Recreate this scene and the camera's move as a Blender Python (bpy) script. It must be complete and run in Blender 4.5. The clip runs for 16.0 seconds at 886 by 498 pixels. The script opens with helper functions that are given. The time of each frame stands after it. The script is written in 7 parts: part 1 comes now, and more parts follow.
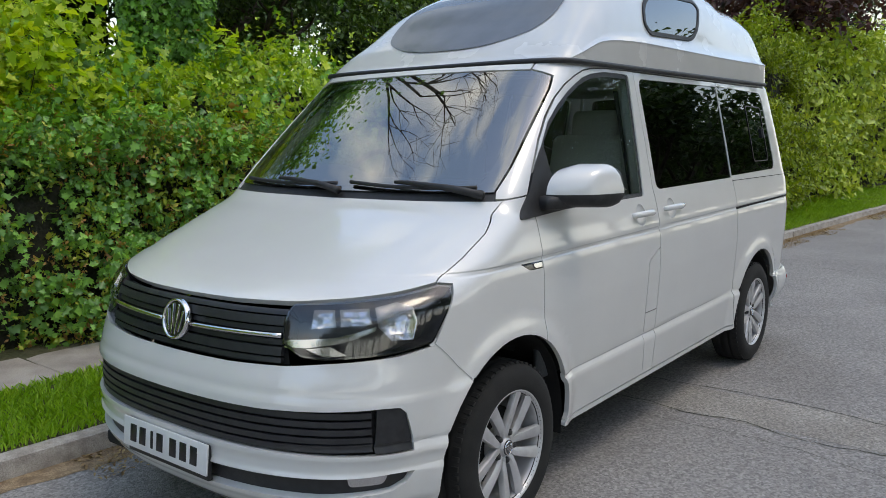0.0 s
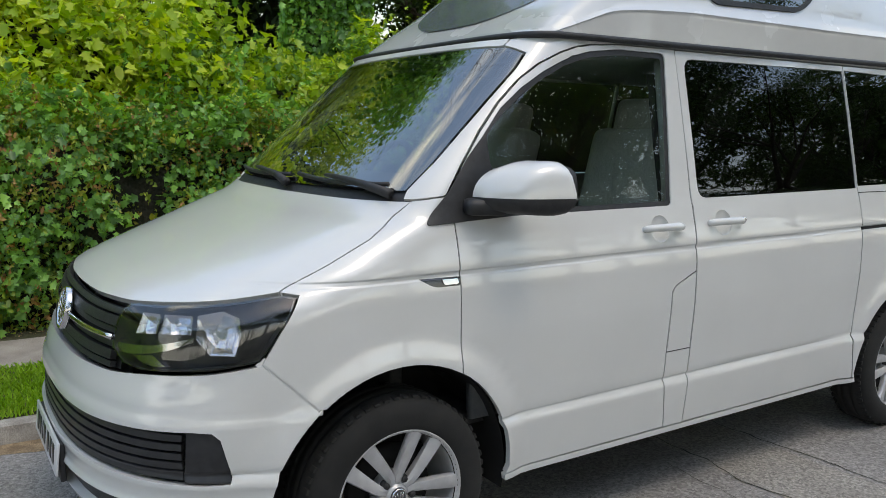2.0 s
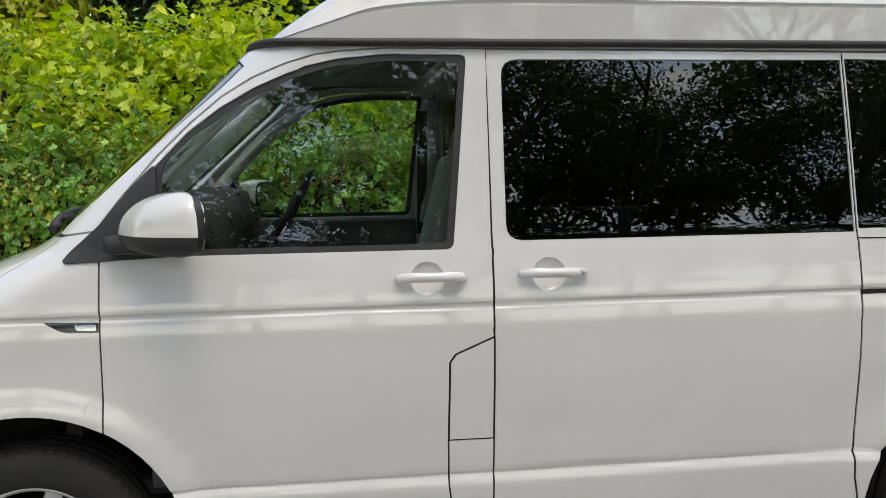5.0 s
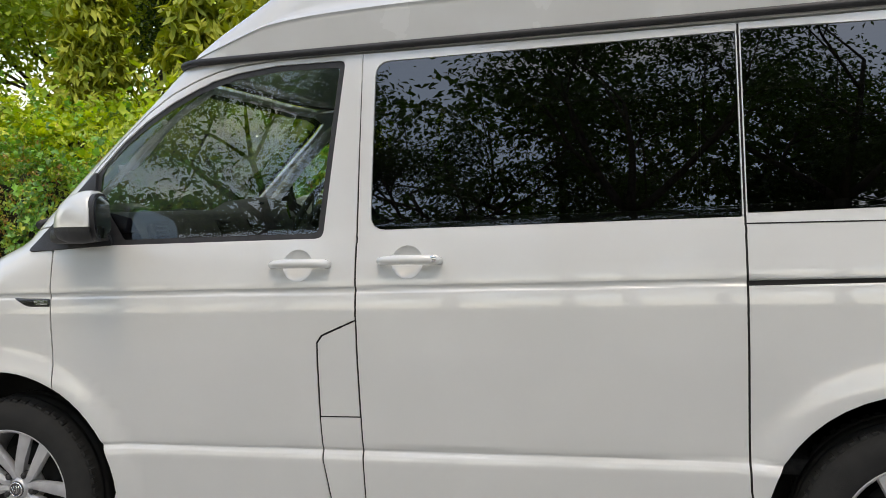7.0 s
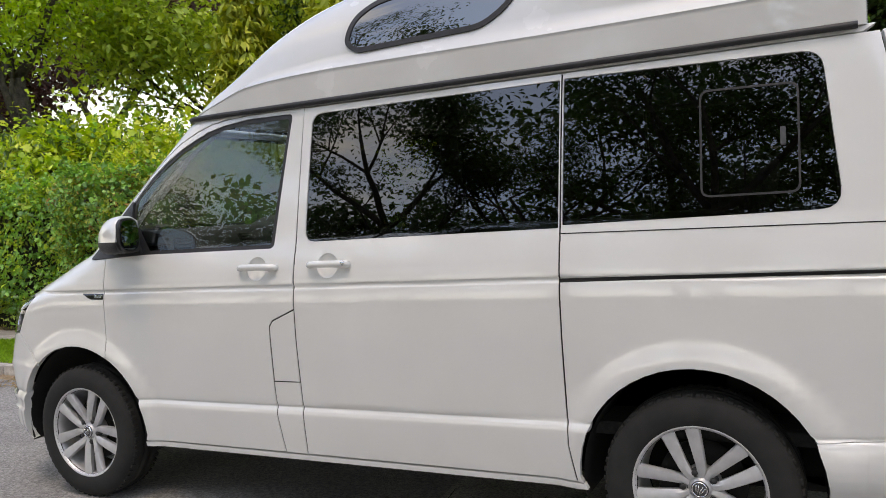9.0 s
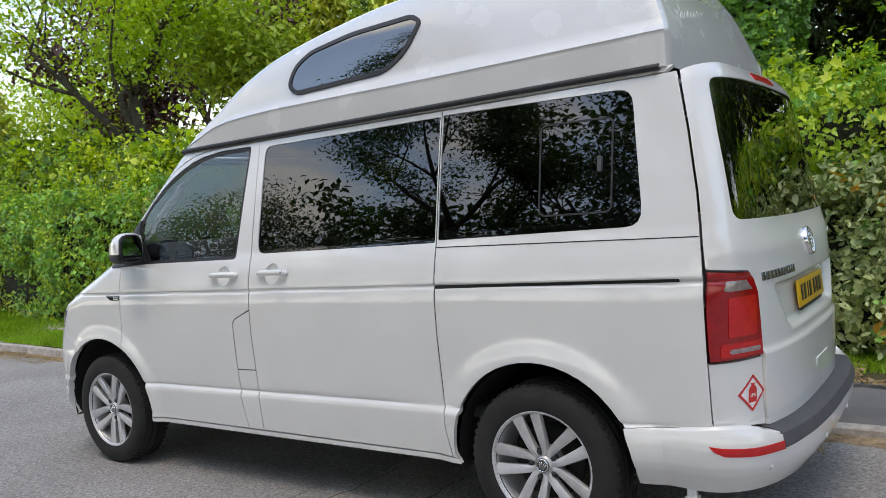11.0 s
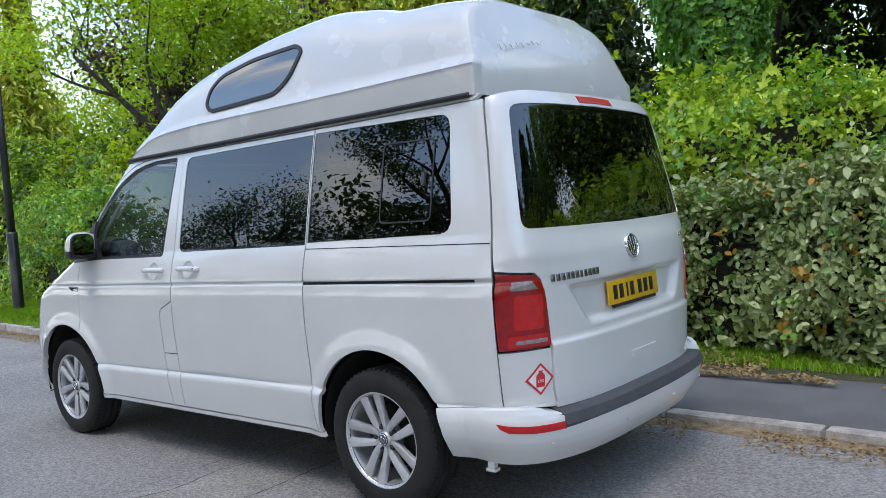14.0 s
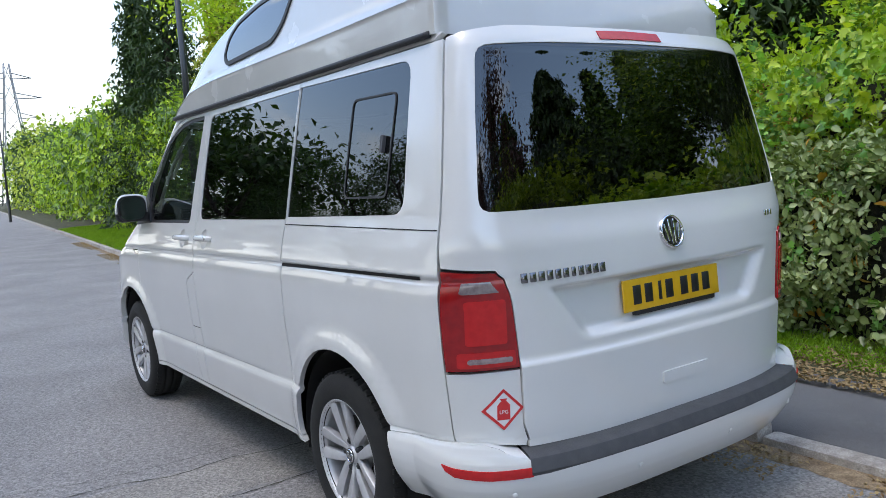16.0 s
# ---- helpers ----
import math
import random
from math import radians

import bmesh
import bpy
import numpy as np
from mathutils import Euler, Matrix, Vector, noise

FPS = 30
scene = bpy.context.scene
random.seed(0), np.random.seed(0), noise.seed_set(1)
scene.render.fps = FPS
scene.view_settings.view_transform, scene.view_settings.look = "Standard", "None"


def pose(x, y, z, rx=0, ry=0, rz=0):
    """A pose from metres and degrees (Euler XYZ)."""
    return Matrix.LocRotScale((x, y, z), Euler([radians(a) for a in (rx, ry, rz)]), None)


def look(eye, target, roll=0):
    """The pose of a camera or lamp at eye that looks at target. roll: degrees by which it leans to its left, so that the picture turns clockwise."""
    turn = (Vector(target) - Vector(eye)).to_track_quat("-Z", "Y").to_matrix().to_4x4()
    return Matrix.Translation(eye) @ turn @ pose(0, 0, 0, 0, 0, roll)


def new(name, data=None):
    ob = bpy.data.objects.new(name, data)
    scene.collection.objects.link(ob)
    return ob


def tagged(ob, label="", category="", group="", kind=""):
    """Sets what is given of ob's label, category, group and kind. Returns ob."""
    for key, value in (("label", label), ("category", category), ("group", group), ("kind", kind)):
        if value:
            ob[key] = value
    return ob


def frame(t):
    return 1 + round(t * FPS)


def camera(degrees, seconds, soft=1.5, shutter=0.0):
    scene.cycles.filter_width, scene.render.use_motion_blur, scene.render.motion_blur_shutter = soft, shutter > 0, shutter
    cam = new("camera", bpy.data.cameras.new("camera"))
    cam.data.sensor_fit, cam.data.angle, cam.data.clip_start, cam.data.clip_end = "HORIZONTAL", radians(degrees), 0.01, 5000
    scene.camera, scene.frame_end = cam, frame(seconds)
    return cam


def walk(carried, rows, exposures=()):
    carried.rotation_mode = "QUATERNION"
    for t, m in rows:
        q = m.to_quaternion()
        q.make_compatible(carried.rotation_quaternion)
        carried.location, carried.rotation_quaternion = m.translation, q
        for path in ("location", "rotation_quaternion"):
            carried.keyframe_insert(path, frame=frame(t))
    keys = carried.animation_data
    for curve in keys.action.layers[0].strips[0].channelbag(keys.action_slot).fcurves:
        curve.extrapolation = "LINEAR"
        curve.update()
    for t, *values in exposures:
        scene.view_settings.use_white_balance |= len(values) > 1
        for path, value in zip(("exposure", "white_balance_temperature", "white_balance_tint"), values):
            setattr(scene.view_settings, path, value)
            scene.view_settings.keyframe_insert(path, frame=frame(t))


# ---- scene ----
cam = camera(57.8, 16.0, soft=0.85)
PATH = [
    (0, (-1.579, -2.523, 1.527), (-0.017, -1.305, 1.249), -0.5),
    (0.5, (-1.291, -2.666, 1.531), (0.138, -1.294, 1.259), -0.2),
    (1, (-0.960, -2.748, 1.507), (0.367, -1.275, 1.241), 0.1),
    (1.5, (-0.629, -2.921, 1.523), (0.575, -1.347, 1.248), 0.2),
    (2, (-0.319, -3.018, 1.496), (0.763, -1.360, 1.211), 0.7),
    (2.5, (0.034, -3.079, 1.501), (1.020, -1.362, 1.219), 0.8),
    (3, (0.399, -3.182, 1.521), (1.266, -1.400, 1.253), 1.1),
    (3.5, (0.752, -3.190, 1.519), (1.511, -1.356, 1.268), 1.2),
    (4, (1.117, -3.238, 1.539), (1.745, -1.356, 1.288), 1.1),
    (6.5, (2.827, -3.292, 1.337), (2.466, -1.329, 1.214), -2.1),
    (7, (3.143, -3.336, 1.327), (2.673, -1.395, 1.215), -2.0),
    (7.5, (3.465, -3.394, 1.332), (2.886, -1.481, 1.251), -2.1),
    (8, (3.775, -3.513, 1.324), (3.069, -1.643, 1.248), -2.7),
    (8.5, (4.048, -3.588, 1.337), (3.267, -1.749, 1.246), -3.1),
    (9, (4.35, -3.717, 1.351), (3.476, -1.921, 1.255), -3.4),
    (11.5, (5.738, -3.722, 1.392), (4.549, -2.115, 1.319), -4.4),
    (12, (5.978, -3.766, 1.376), (4.76, -2.181, 1.345), -4.0),
    (12.5, (6.185, -3.763, 1.395), (4.94, -2.198, 1.398), -3.5),
    (13, (6.383, -3.792, 1.404), (5.115, -2.245, 1.382), -3.5),
    (13.5, (6.5, -3.755, 1.403), (5.229, -2.212, 1.333), -3.9),
    (14, (6.541, -3.536, 1.388), (5.268, -1.997, 1.29), -4.2),
    (14.5, (6.574, -3.245, 1.394), (5.254, -1.748, 1.269), -4.2),
    (15, (6.605, -2.933, 1.397), (5.189, -1.529, 1.241), -4.0),
    (15.5, (6.581, -2.601, 1.414), (5.077, -1.295, 1.231), -4.0),
    (16, (6.665, -2.301, 1.421), (5.031, -1.164, 1.228), -4.0),
]
EXPOSURES = [(0.0, -1.32, 7400, 7), (2.5, -1.18, 7800, 6), (4.0, -1.08, 8300, 8), (6.5, -1.02, 8300, 9), (8.0, -1.02, 8200, 8), (9.0, -1.00, 8200, 13), (11.4, -1.00, 7400, 9), (12.5, -1.00, 6900, 8), (16.0, -1.00, 6700, 9)]
walk(cam, [(t, look(eye, target, roll)) for t, eye, target, roll in PATH], EXPOSURES)

# ---- world and sun ----
SUN_ELEV, SUN_ROT = radians(68), radians(165)
world = bpy.data.worlds.new("sky")
scene.world = world
world.use_nodes = True
wn, wl = world.node_tree.nodes, world.node_tree.links
sky = wn.new("ShaderNodeTexSky")
sky.sky_type = "NISHITA"
sky.sun_disc = False
sky.sun_elevation, sky.sun_rotation = SUN_ELEV, SUN_ROT
sky_gain = wn.new("ShaderNodeVectorMath")
sky_gain.operation = "SCALE"
sky_gain.inputs["Scale"].default_value = 0.80
wl.new(sky.outputs[0], sky_gain.inputs[0])
tc = wn.new("ShaderNodeTexCoord")
stretch = wn.new("ShaderNodeMapping")
stretch.inputs["Scale"].default_value = (1.0, 1.0, 2.2)
wl.new(tc.outputs["Generated"], stretch.inputs[0])
cloud = wn.new("ShaderNodeTexNoise")
cloud.inputs["Scale"].default_value = 2.6
cloud.inputs["Detail"].default_value = 7
cloud.inputs["Roughness"].default_value = 0.56
wl.new(stretch.outputs[0], cloud.inputs["Vector"])
cover = wn.new("ShaderNodeValToRGB")
cover.color_ramp.elements[0].position, cover.color_ramp.elements[1].position = 0.53, 0.69
wl.new(cloud.outputs[0], cover.inputs[0])
shade = wn.new("ShaderNodeTexNoise")
shade.inputs["Scale"].default_value = 5.0
shade.inputs["Detail"].default_value = 5
wl.new(stretch.outputs[0], shade.inputs["Vector"])
cloud_tone = wn.new("ShaderNodeValToRGB")
cloud_tone.color_ramp.elements[0].position, cloud_tone.color_ramp.elements[1].position = 0.3, 0.7
cloud_tone.color_ramp.elements[0].color = (2.1, 2.45, 2.9, 1)
cloud_tone.color_ramp.elements[1].color = (4.3, 4.3, 4.3, 1)
wl.new(shade.outputs[0], cloud_tone.inputs[0])
sky_mix = wn.new("ShaderNodeMix")
sky_mix.data_type = "RGBA"
wl.new(cover.outputs[0], sky_mix.inputs[0])
wl.new(sky_gain.outputs[0], sky_mix.inputs[6])
wl.new(cloud_tone.outputs[0], sky_mix.inputs[7])
# pale haze low over the horizon
height = wn.new("ShaderNodeSeparateXYZ")
wl.new(tc.outputs["Generated"], height.inputs[0])
low = wn.new("ShaderNodeMapRange")
low.interpolation_type = "SMOOTHSTEP"
low.inputs[1].default_value, low.inputs[2].default_value = 0.02, 0.34
low.inputs[3].default_value, low.inputs[4].default_value = 0.85, 0.0
wl.new(height.outputs[2], low.inputs[0])
haze = wn.new("ShaderNodeMix")
haze.data_type = "RGBA"
haze.inputs[7].default_value = (3.2, 3.25, 3.3, 1)
wl.new(low.outputs[0], haze.inputs[0])
wl.new(sky_mix.outputs[2], haze.inputs[6])
wl.new(haze.outputs[2], wn["Background"].inputs[0])
wn["Background"].inputs[1].default_value = 1.0

sun = new("sun", bpy.data.lights.new("sun", "SUN"))
sun.data.energy, sun.data.angle, sun.data.color = 1.25, radians(16), (1.0, 0.95, 0.88)
sun_way = Vector((math.sin(SUN_ROT) * math.cos(SUN_ELEV), math.cos(SUN_ROT) * math.cos(SUN_ELEV), math.sin(SUN_ELEV)))
sun.matrix_world = look(sun_way * 30, (0, 0, 0))


# ---- materials ----
def base_mat(name):
    m = bpy.data.materials.new(name)
    m.use_nodes = True
    return m, m.node_tree.nodes, m.node_tree.links, m.node_tree.nodes["Principled BSDF"]


def mat(name, c1, c2=None, scale=8.0, rough=0.6, metal=0.0, bump=0.0, bump_scale=60.0, coat=0.0, rough_var=0.0, spec=0.5, detail=6.0, fine=0.0, fine_scale=200.0, island=0.0, obj=0.0, low=0.35, high=0.65):
    """A surface with two tones in noise, finer grain, roughness variation and bump, all at real size."""
    m, nodes, links, b = base_mat(name)
    b.inputs["Roughness"].default_value = rough
    b.inputs["Metallic"].default_value = metal
    b.inputs["Specular IOR Level"].default_value = spec
    b.inputs["Coat Weight"].default_value = coat
    b.inputs["Coat Roughness"].default_value = 0.02
    b.inputs["Coat IOR"].default_value = 1.75
    geo = nodes.new("ShaderNodeTexCoord").outputs["Object"]
    col = None
    if c2 is None:
        b.inputs["Base Color"].default_value = (*c1, 1)
    else:
        n = nodes.new("ShaderNodeTexNoise")
        n.inputs["Scale"].default_value, n.inputs["Detail"].default_value = scale, detail
        links.new(geo, n.inputs["Vector"])
        r = nodes.new("ShaderNodeValToRGB")
        r.color_ramp.elements[0].position, r.color_ramp.elements[1].position = low, high
        r.color_ramp.elements[0].color, r.color_ramp.elements[1].color = (*c1, 1), (*c2, 1)
        links.new(n.outputs[0], r.inputs[0])
        col = r.outputs[0]
        if fine:
            f = nodes.new("ShaderNodeTexNoise")
            f.inputs["Scale"].default_value, f.inputs["Detail"].default_value = fine_scale, 2
            links.new(geo, f.inputs["Vector"])
            v = nodes.new("ShaderNodeMapRange")
            v.inputs[1].default_value, v.inputs[2].default_value = 0.3, 0.7
            v.inputs[3].default_value, v.inputs[4].default_value = 1 - fine, 1 + fine
            links.new(f.outputs[0], v.inputs[0])
            s = nodes.new("ShaderNodeVectorMath")
            s.operation = "SCALE"
            links.new(col, s.inputs[0])
            links.new(v.outputs[0], s.inputs["Scale"])
            col = s.outputs[0]
        if island or obj:
            src = nodes.new("ShaderNodeNewGeometry").outputs["Random Per Island"] if island else nodes.new("ShaderNodeObjectInfo").outputs["Random"]
            amount = island or obj
            v = nodes.new("ShaderNodeMapRange")
            v.inputs[3].default_value, v.inputs[4].default_value = 1 - amount, 1 + amount
            links.new(src, v.inputs[0])
            s = nodes.new("ShaderNodeVectorMath")
            s.operation = "SCALE"
            links.new(col, s.inputs[0])
            links.new(v.outputs[0], s.inputs["Scale"])
            col = s.outputs[0]
        links.new(col, b.inputs["Base Color"])
        if rough_var:
            v = nodes.new("ShaderNodeMapRange")
            v.inputs[3].default_value, v.inputs[4].default_value = rough - rough_var, rough + rough_var
            links.new(n.outputs[0], v.inputs[0])
            links.new(v.outputs[0], b.inputs["Roughness"])
    if bump:
        n2 = nodes.new("ShaderNodeTexNoise")
        n2.inputs["Scale"].default_value, n2.inputs["Detail"].default_value = bump_scale, 4
        links.new(geo, n2.inputs["Vector"])
        bp = nodes.new("ShaderNodeBump")
        bp.inputs["Strength"].default_value, bp.inputs["Distance"].default_value = 1.0, bump
        links.new(n2.outputs[0], bp.inputs["Height"])
        links.new(bp.outputs[0], b.inputs["Normal"])
    return m


def leaf_mat(name, tones, rough=0.45, trans=0.25):
    """Leaves: one tone a leaf out of a ramp, some light let through."""
    m, nodes, links, b = base_mat(name)
    r = nodes.new("ShaderNodeValToRGB")
    ramp = r.color_ramp
    while len(ramp.elements) < len(tones):
        ramp.elements.new(0.5)
    for i, c in enumerate(tones):
        ramp.elements[i].position = i / (len(tones) - 1)
        ramp.elements[i].color = (*c, 1)
    g = nodes.new("ShaderNodeNewGeometry")
    n = nodes.new("ShaderNodeTexNoise")
    n.inputs["Scale"].default_value, n.inputs["Detail"].default_value, n.inputs["Roughness"].default_value = 1.3, 5, 0.7
    links.new(nodes.new("ShaderNodeTexCoord").outputs["Object"], n.inputs["Vector"])
    mixer = nodes.new("ShaderNodeMath")
    mixer.operation = "MULTIPLY_ADD"
    mixer.inputs[1].default_value, mixer.inputs[2].default_value = 0.55, -0.2
    links.new(g.outputs["Random Per Island"], mixer.inputs[0])
    add = nodes.new("ShaderNodeMath")
    add.operation = "MULTIPLY_ADD"
    add.inputs[1].default_value = 0.85
    links.new(n.outputs[0], add.inputs[0])
    links.new(mixer.outputs[0], add.inputs[2])
    links.new(add.outputs[0], r.inputs[0])
    links.new(r.outputs[0], b.inputs["Base Color"])
    b.inputs["Roughness"].default_value = rough
    t = nodes.new("ShaderNodeBsdfTranslucent")
    bright = nodes.new("ShaderNodeVectorMath")
    bright.operation = "MULTIPLY"
    bright.inputs[1].default_value = (1.5, 1.6, 0.45)
    links.new(r.outputs[0], bright.inputs[0])
    links.new(bright.outputs[0], t.inputs[0])
    mix = nodes.new("ShaderNodeMixShader")
    mix.inputs[0].default_value = trans
    links.new(b.outputs[0], mix.inputs[1])
    links.new(t.outputs[0], mix.inputs[2])
    links.new(mix.outputs[0], nodes["Material Output"].inputs[0])
    return m


def glass_mat(name, tint, rough=0.0, least=0.10):
    """Thin sheet glass: a sharp reflection over a tinted see-through pane."""
    m, nodes, links, b = base_mat(name)
    nodes.remove(b)
    clear = nodes.new("ShaderNodeBsdfTransparent")
    clear.inputs[0].default_value = (*tint, 1)
    gloss = nodes.new("ShaderNodeBsdfGlossy")
    gloss.inputs["Roughness"].default_value = rough
    f = nodes.new("ShaderNodeLayerWeight")
    f.inputs[0].default_value = 0.5
    p = nodes.new("ShaderNodeMath")
    p.operation = "POWER"
    p.inputs[1].default_value = 4.2
    links.new(f.outputs["Facing"], p.inputs[0])
    k = nodes.new("ShaderNodeMath")
    k.operation = "MULTIPLY_ADD"
    k.use_clamp = True
    k.inputs[1].default_value, k.inputs[2].default_value = 0.85, least
    links.new(p.outputs[0], k.inputs[0])
    mix = nodes.new("ShaderNodeMixShader")
    links.new(k.outputs[0], mix.inputs[0])
    links.new(clear.outputs[0], mix.inputs[1])
    links.new(gloss.outputs[0], mix.inputs[2])
    links.new(mix.outputs[0], nodes["Material Output"].inputs[0])
    return m


PAINT = mat("white_paint", (0.715, 0.715, 0.695), (0.745, 0.745, 0.725), scale=3, rough=0.32, coat=1.0, rough_var=0.05, fine=0.012, fine_scale=900)
GELCOAT = mat("roof_gelcoat", (0.64, 0.64, 0.62), (0.68, 0.68, 0.66), scale=4, rough=0.26, coat=1.0, rough_var=0.06, bump=0.0006, bump_scale=5)
GRILLE_PLASTIC = mat("grille_plastic", (0.022, 0.023, 0.026), (0.034, 0.035, 0.038), scale=30, rough=0.36, bump=0.0003, bump_scale=800)
BLACK_PLASTIC = mat("black_plastic", (0.018, 0.018, 0.019), (0.028, 0.028, 0.030), scale=30, rough=0.5, bump=0.0004, bump_scale=900)
GREY_PLASTIC = mat("grey_plastic", (0.06, 0.062, 0.068), (0.075, 0.077, 0.083), scale=20, rough=0.62, bump=0.0006, bump_scale=700)
GLOSS_BLACK = mat("gloss_black", (0.01, 0.01, 0.011), (0.014, 0.014, 0.015), scale=10, rough=0.12, coat=0.5)
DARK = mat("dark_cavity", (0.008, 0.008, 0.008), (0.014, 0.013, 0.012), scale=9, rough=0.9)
RUBBER = mat("tyre_rubber", (0.010, 0.010, 0.010), (0.020, 0.020, 0.019), scale=14, rough=0.85, bump=0.0006, bump_scale=300, rough_var=0.1)
CHROME = mat("chrome", (0.75, 0.75, 0.76), (0.8, 0.8, 0.8), scale=20, rough=0.14, metal=1.0)
ALLOY = mat("alloy_silver", (0.56, 0.56, 0.57), (0.64, 0.64, 0.65), scale=25, rough=0.4, metal=0.5, rough_var=0.06)
SCREEN_GLASS = glass_mat("windscreen_glass", (0.38, 0.44, 0.41), least=0.36)
DOOR_GLASS = glass_mat("door_glass", (0.78, 0.87, 0.82), least=0.12)
REAR_GLASS = glass_mat("rear_privacy_glass", (0.04, 0.04, 0.043), least=0.16)
ROOF_GLASS = glass_mat("roof_window_glass", (0.05, 0.052, 0.056), least=0.26)
PRIVACY_GLASS = glass_mat("privacy_glass", (0.04, 0.04, 0.043), least=0.13)
LENS_CLEAR = glass_mat("lens_clear", (0.93, 0.94, 0.95), least=0.11)
def stone_mix(m, scale, low, high):
    """Single stones of the aggregate, each of its own tone."""
    nodes, links = m.node_tree.nodes, m.node_tree.links
    b = nodes["Principled BSDF"]
    link = b.inputs["Base Color"].links[0]
    src = link.from_socket
    v = nodes.new("ShaderNodeTexVoronoi")
    v.inputs["Scale"].default_value = scale
    links.new(nodes.new("ShaderNodeTexCoord").outputs["Object"], v.inputs["Vector"])
    bw = nodes.new("ShaderNodeSeparateColor")
    links.new(v.outputs["Color"], bw.inputs[0])
    r = nodes.new("ShaderNodeMapRange")
    r.inputs[3].default_value, r.inputs[4].default_value = low, high
    links.new(bw.outputs[0], r.inputs[0])
    s = nodes.new("ShaderNodeVectorMath")
    s.operation = "SCALE"
    links.new(src, s.inputs[0])
    links.new(r.outputs[0], s.inputs["Scale"])
    links.new(s.outputs[0], b.inputs["Base Color"])
    return m


ASPHALT = stone_mix(mat("asphalt", (0.24, 0.227, 0.216), (0.305, 0.29, 0.277), scale=0.9, rough=0.85, bump=0.007, bump_scale=120, fine=0.16, fine_scale=40), 95, 0.68, 1.35)
TARMAC = mat("path_tarmac", (0.115, 0.114, 0.115), (0.165, 0.163, 0.162), scale=2.0, rough=0.85, bump=0.004, bump_scale=160, fine=0.35, fine_scale=190)
KERB = mat("kerb_concrete", (0.31, 0.275, 0.24), (0.50, 0.46, 0.41), scale=14, rough=0.9, bump=0.006, bump_scale=70, fine=0.25, fine_scale=160, obj=0.12)
PAVING = mat("path_paving", (0.27, 0.235, 0.20), (0.38, 0.34, 0.295), scale=5, rough=0.9, bump=0.004, bump_scale=80, fine=0.25, fine_scale=200, obj=0.1)
SOIL = mat("verge_soil", (0.05, 0.055, 0.02), (0.085, 0.075, 0.035), scale=5, rough=0.95, bump=0.02, bump_scale=30, fine=0.4, fine_scale=90)
BARK = mat("bark", (0.055, 0.043, 0.034), (0.11, 0.09, 0.07), scale=9, rough=0.95, bump=0.02, bump_scale=25, fine=0.3, fine_scale=60)

# ---- mesh tools ----
def mesh_from(name, verts, faces, material, smooth_faces=None):
    me = bpy.data.meshes.new(name)
    me.from_pydata([tuple(v) for v in verts], [], faces)
    if smooth_faces is None:
        me.shade_smooth()
    elif smooth_faces is not False:
        me.polygons.foreach_set("use_smooth", smooth_faces)
    if material:
        me.materials.append(material)
    return me


def empty(name, place=(0, 0, 0)):
    ob = new(name)
    ob.matrix_world = pose(*place)
    return ob


def child(ob, parent):
    """Hang ob under parent without moving it."""
    ob.parent = parent
    ob.matrix_parent_inverse = origin_of(parent).inverted()
    return ob


def origin_of(ob):
    m = ob.matrix_basis
    return m if ob.parent is None else origin_of(ob.parent) @ ob.matrix_parent_inverse @ m


def part(name, bm, material, parent, label="", flat=False, auto=None):
    """A bmesh (or mesh) as one mesh object under a thing or a part."""
    if isinstance(bm, bpy.types.Mesh):
        me = bm
    else:
        bmesh.ops.recalc_face_normals(bm, faces=bm.faces)
        me = bpy.data.meshes.new(name)
        bm.to_mesh(me)
        bm.free()
        me.materials.append(material)
        if not flat:
            me.shade_smooth()
            if auto:
                me.set_sharp_from_angle(angle=radians(auto))
    ob = new(name, me)
    if parent is not None:
        child(ob, parent)
    if label:
        tagged(ob, label)
    return ob


def box(size, at=(0, 0, 0), bevel=0.0, turn=(0, 0, 0), seg=2):
    bm = bmesh.new()
    bmesh.ops.create_cube(bm, size=1, matrix=Matrix.Diagonal((*size, 1)))
    if bevel:
        bmesh.ops.bevel(bm, geom=bm.edges[:], offset=bevel, segments=seg, profile=0.6, affect="EDGES")
    bmesh.ops.transform(bm, matrix=pose(*at, *turn), verts=bm.verts)
    return bm


def join(*bms):
    out = bms[0]
    for b in bms[1:]:
        me = bpy.data.meshes.new("tmp")
        b.to_mesh(me)
        b.free()
        out.from_mesh(me)
        bpy.data.meshes.remove(me)
    return out


def lathe(profile, n=48, axis="y", at=(0, 0, 0)):
    """A turned form: profile of (radius, along) about an axis."""
    bm = bmesh.new()
    rings = []
    for r, a in profile:
        ring = []
        for i in range(n):
            t = 2 * math.pi * i / n
            c, s = r * math.cos(t), r * math.sin(t)
            p = (c, a, s) if axis == "y" else ((a, c, s) if axis == "x" else (c, s, a))
            ring.append(bm.verts.new(Vector(p) + Vector(at)))
        rings.append(ring)
    for a, b in zip(rings, rings[1:]):
        for i in range(n):
            bm.faces.new((a[i], a[(i + 1) % n], b[(i + 1) % n], b[i]))
    return bm


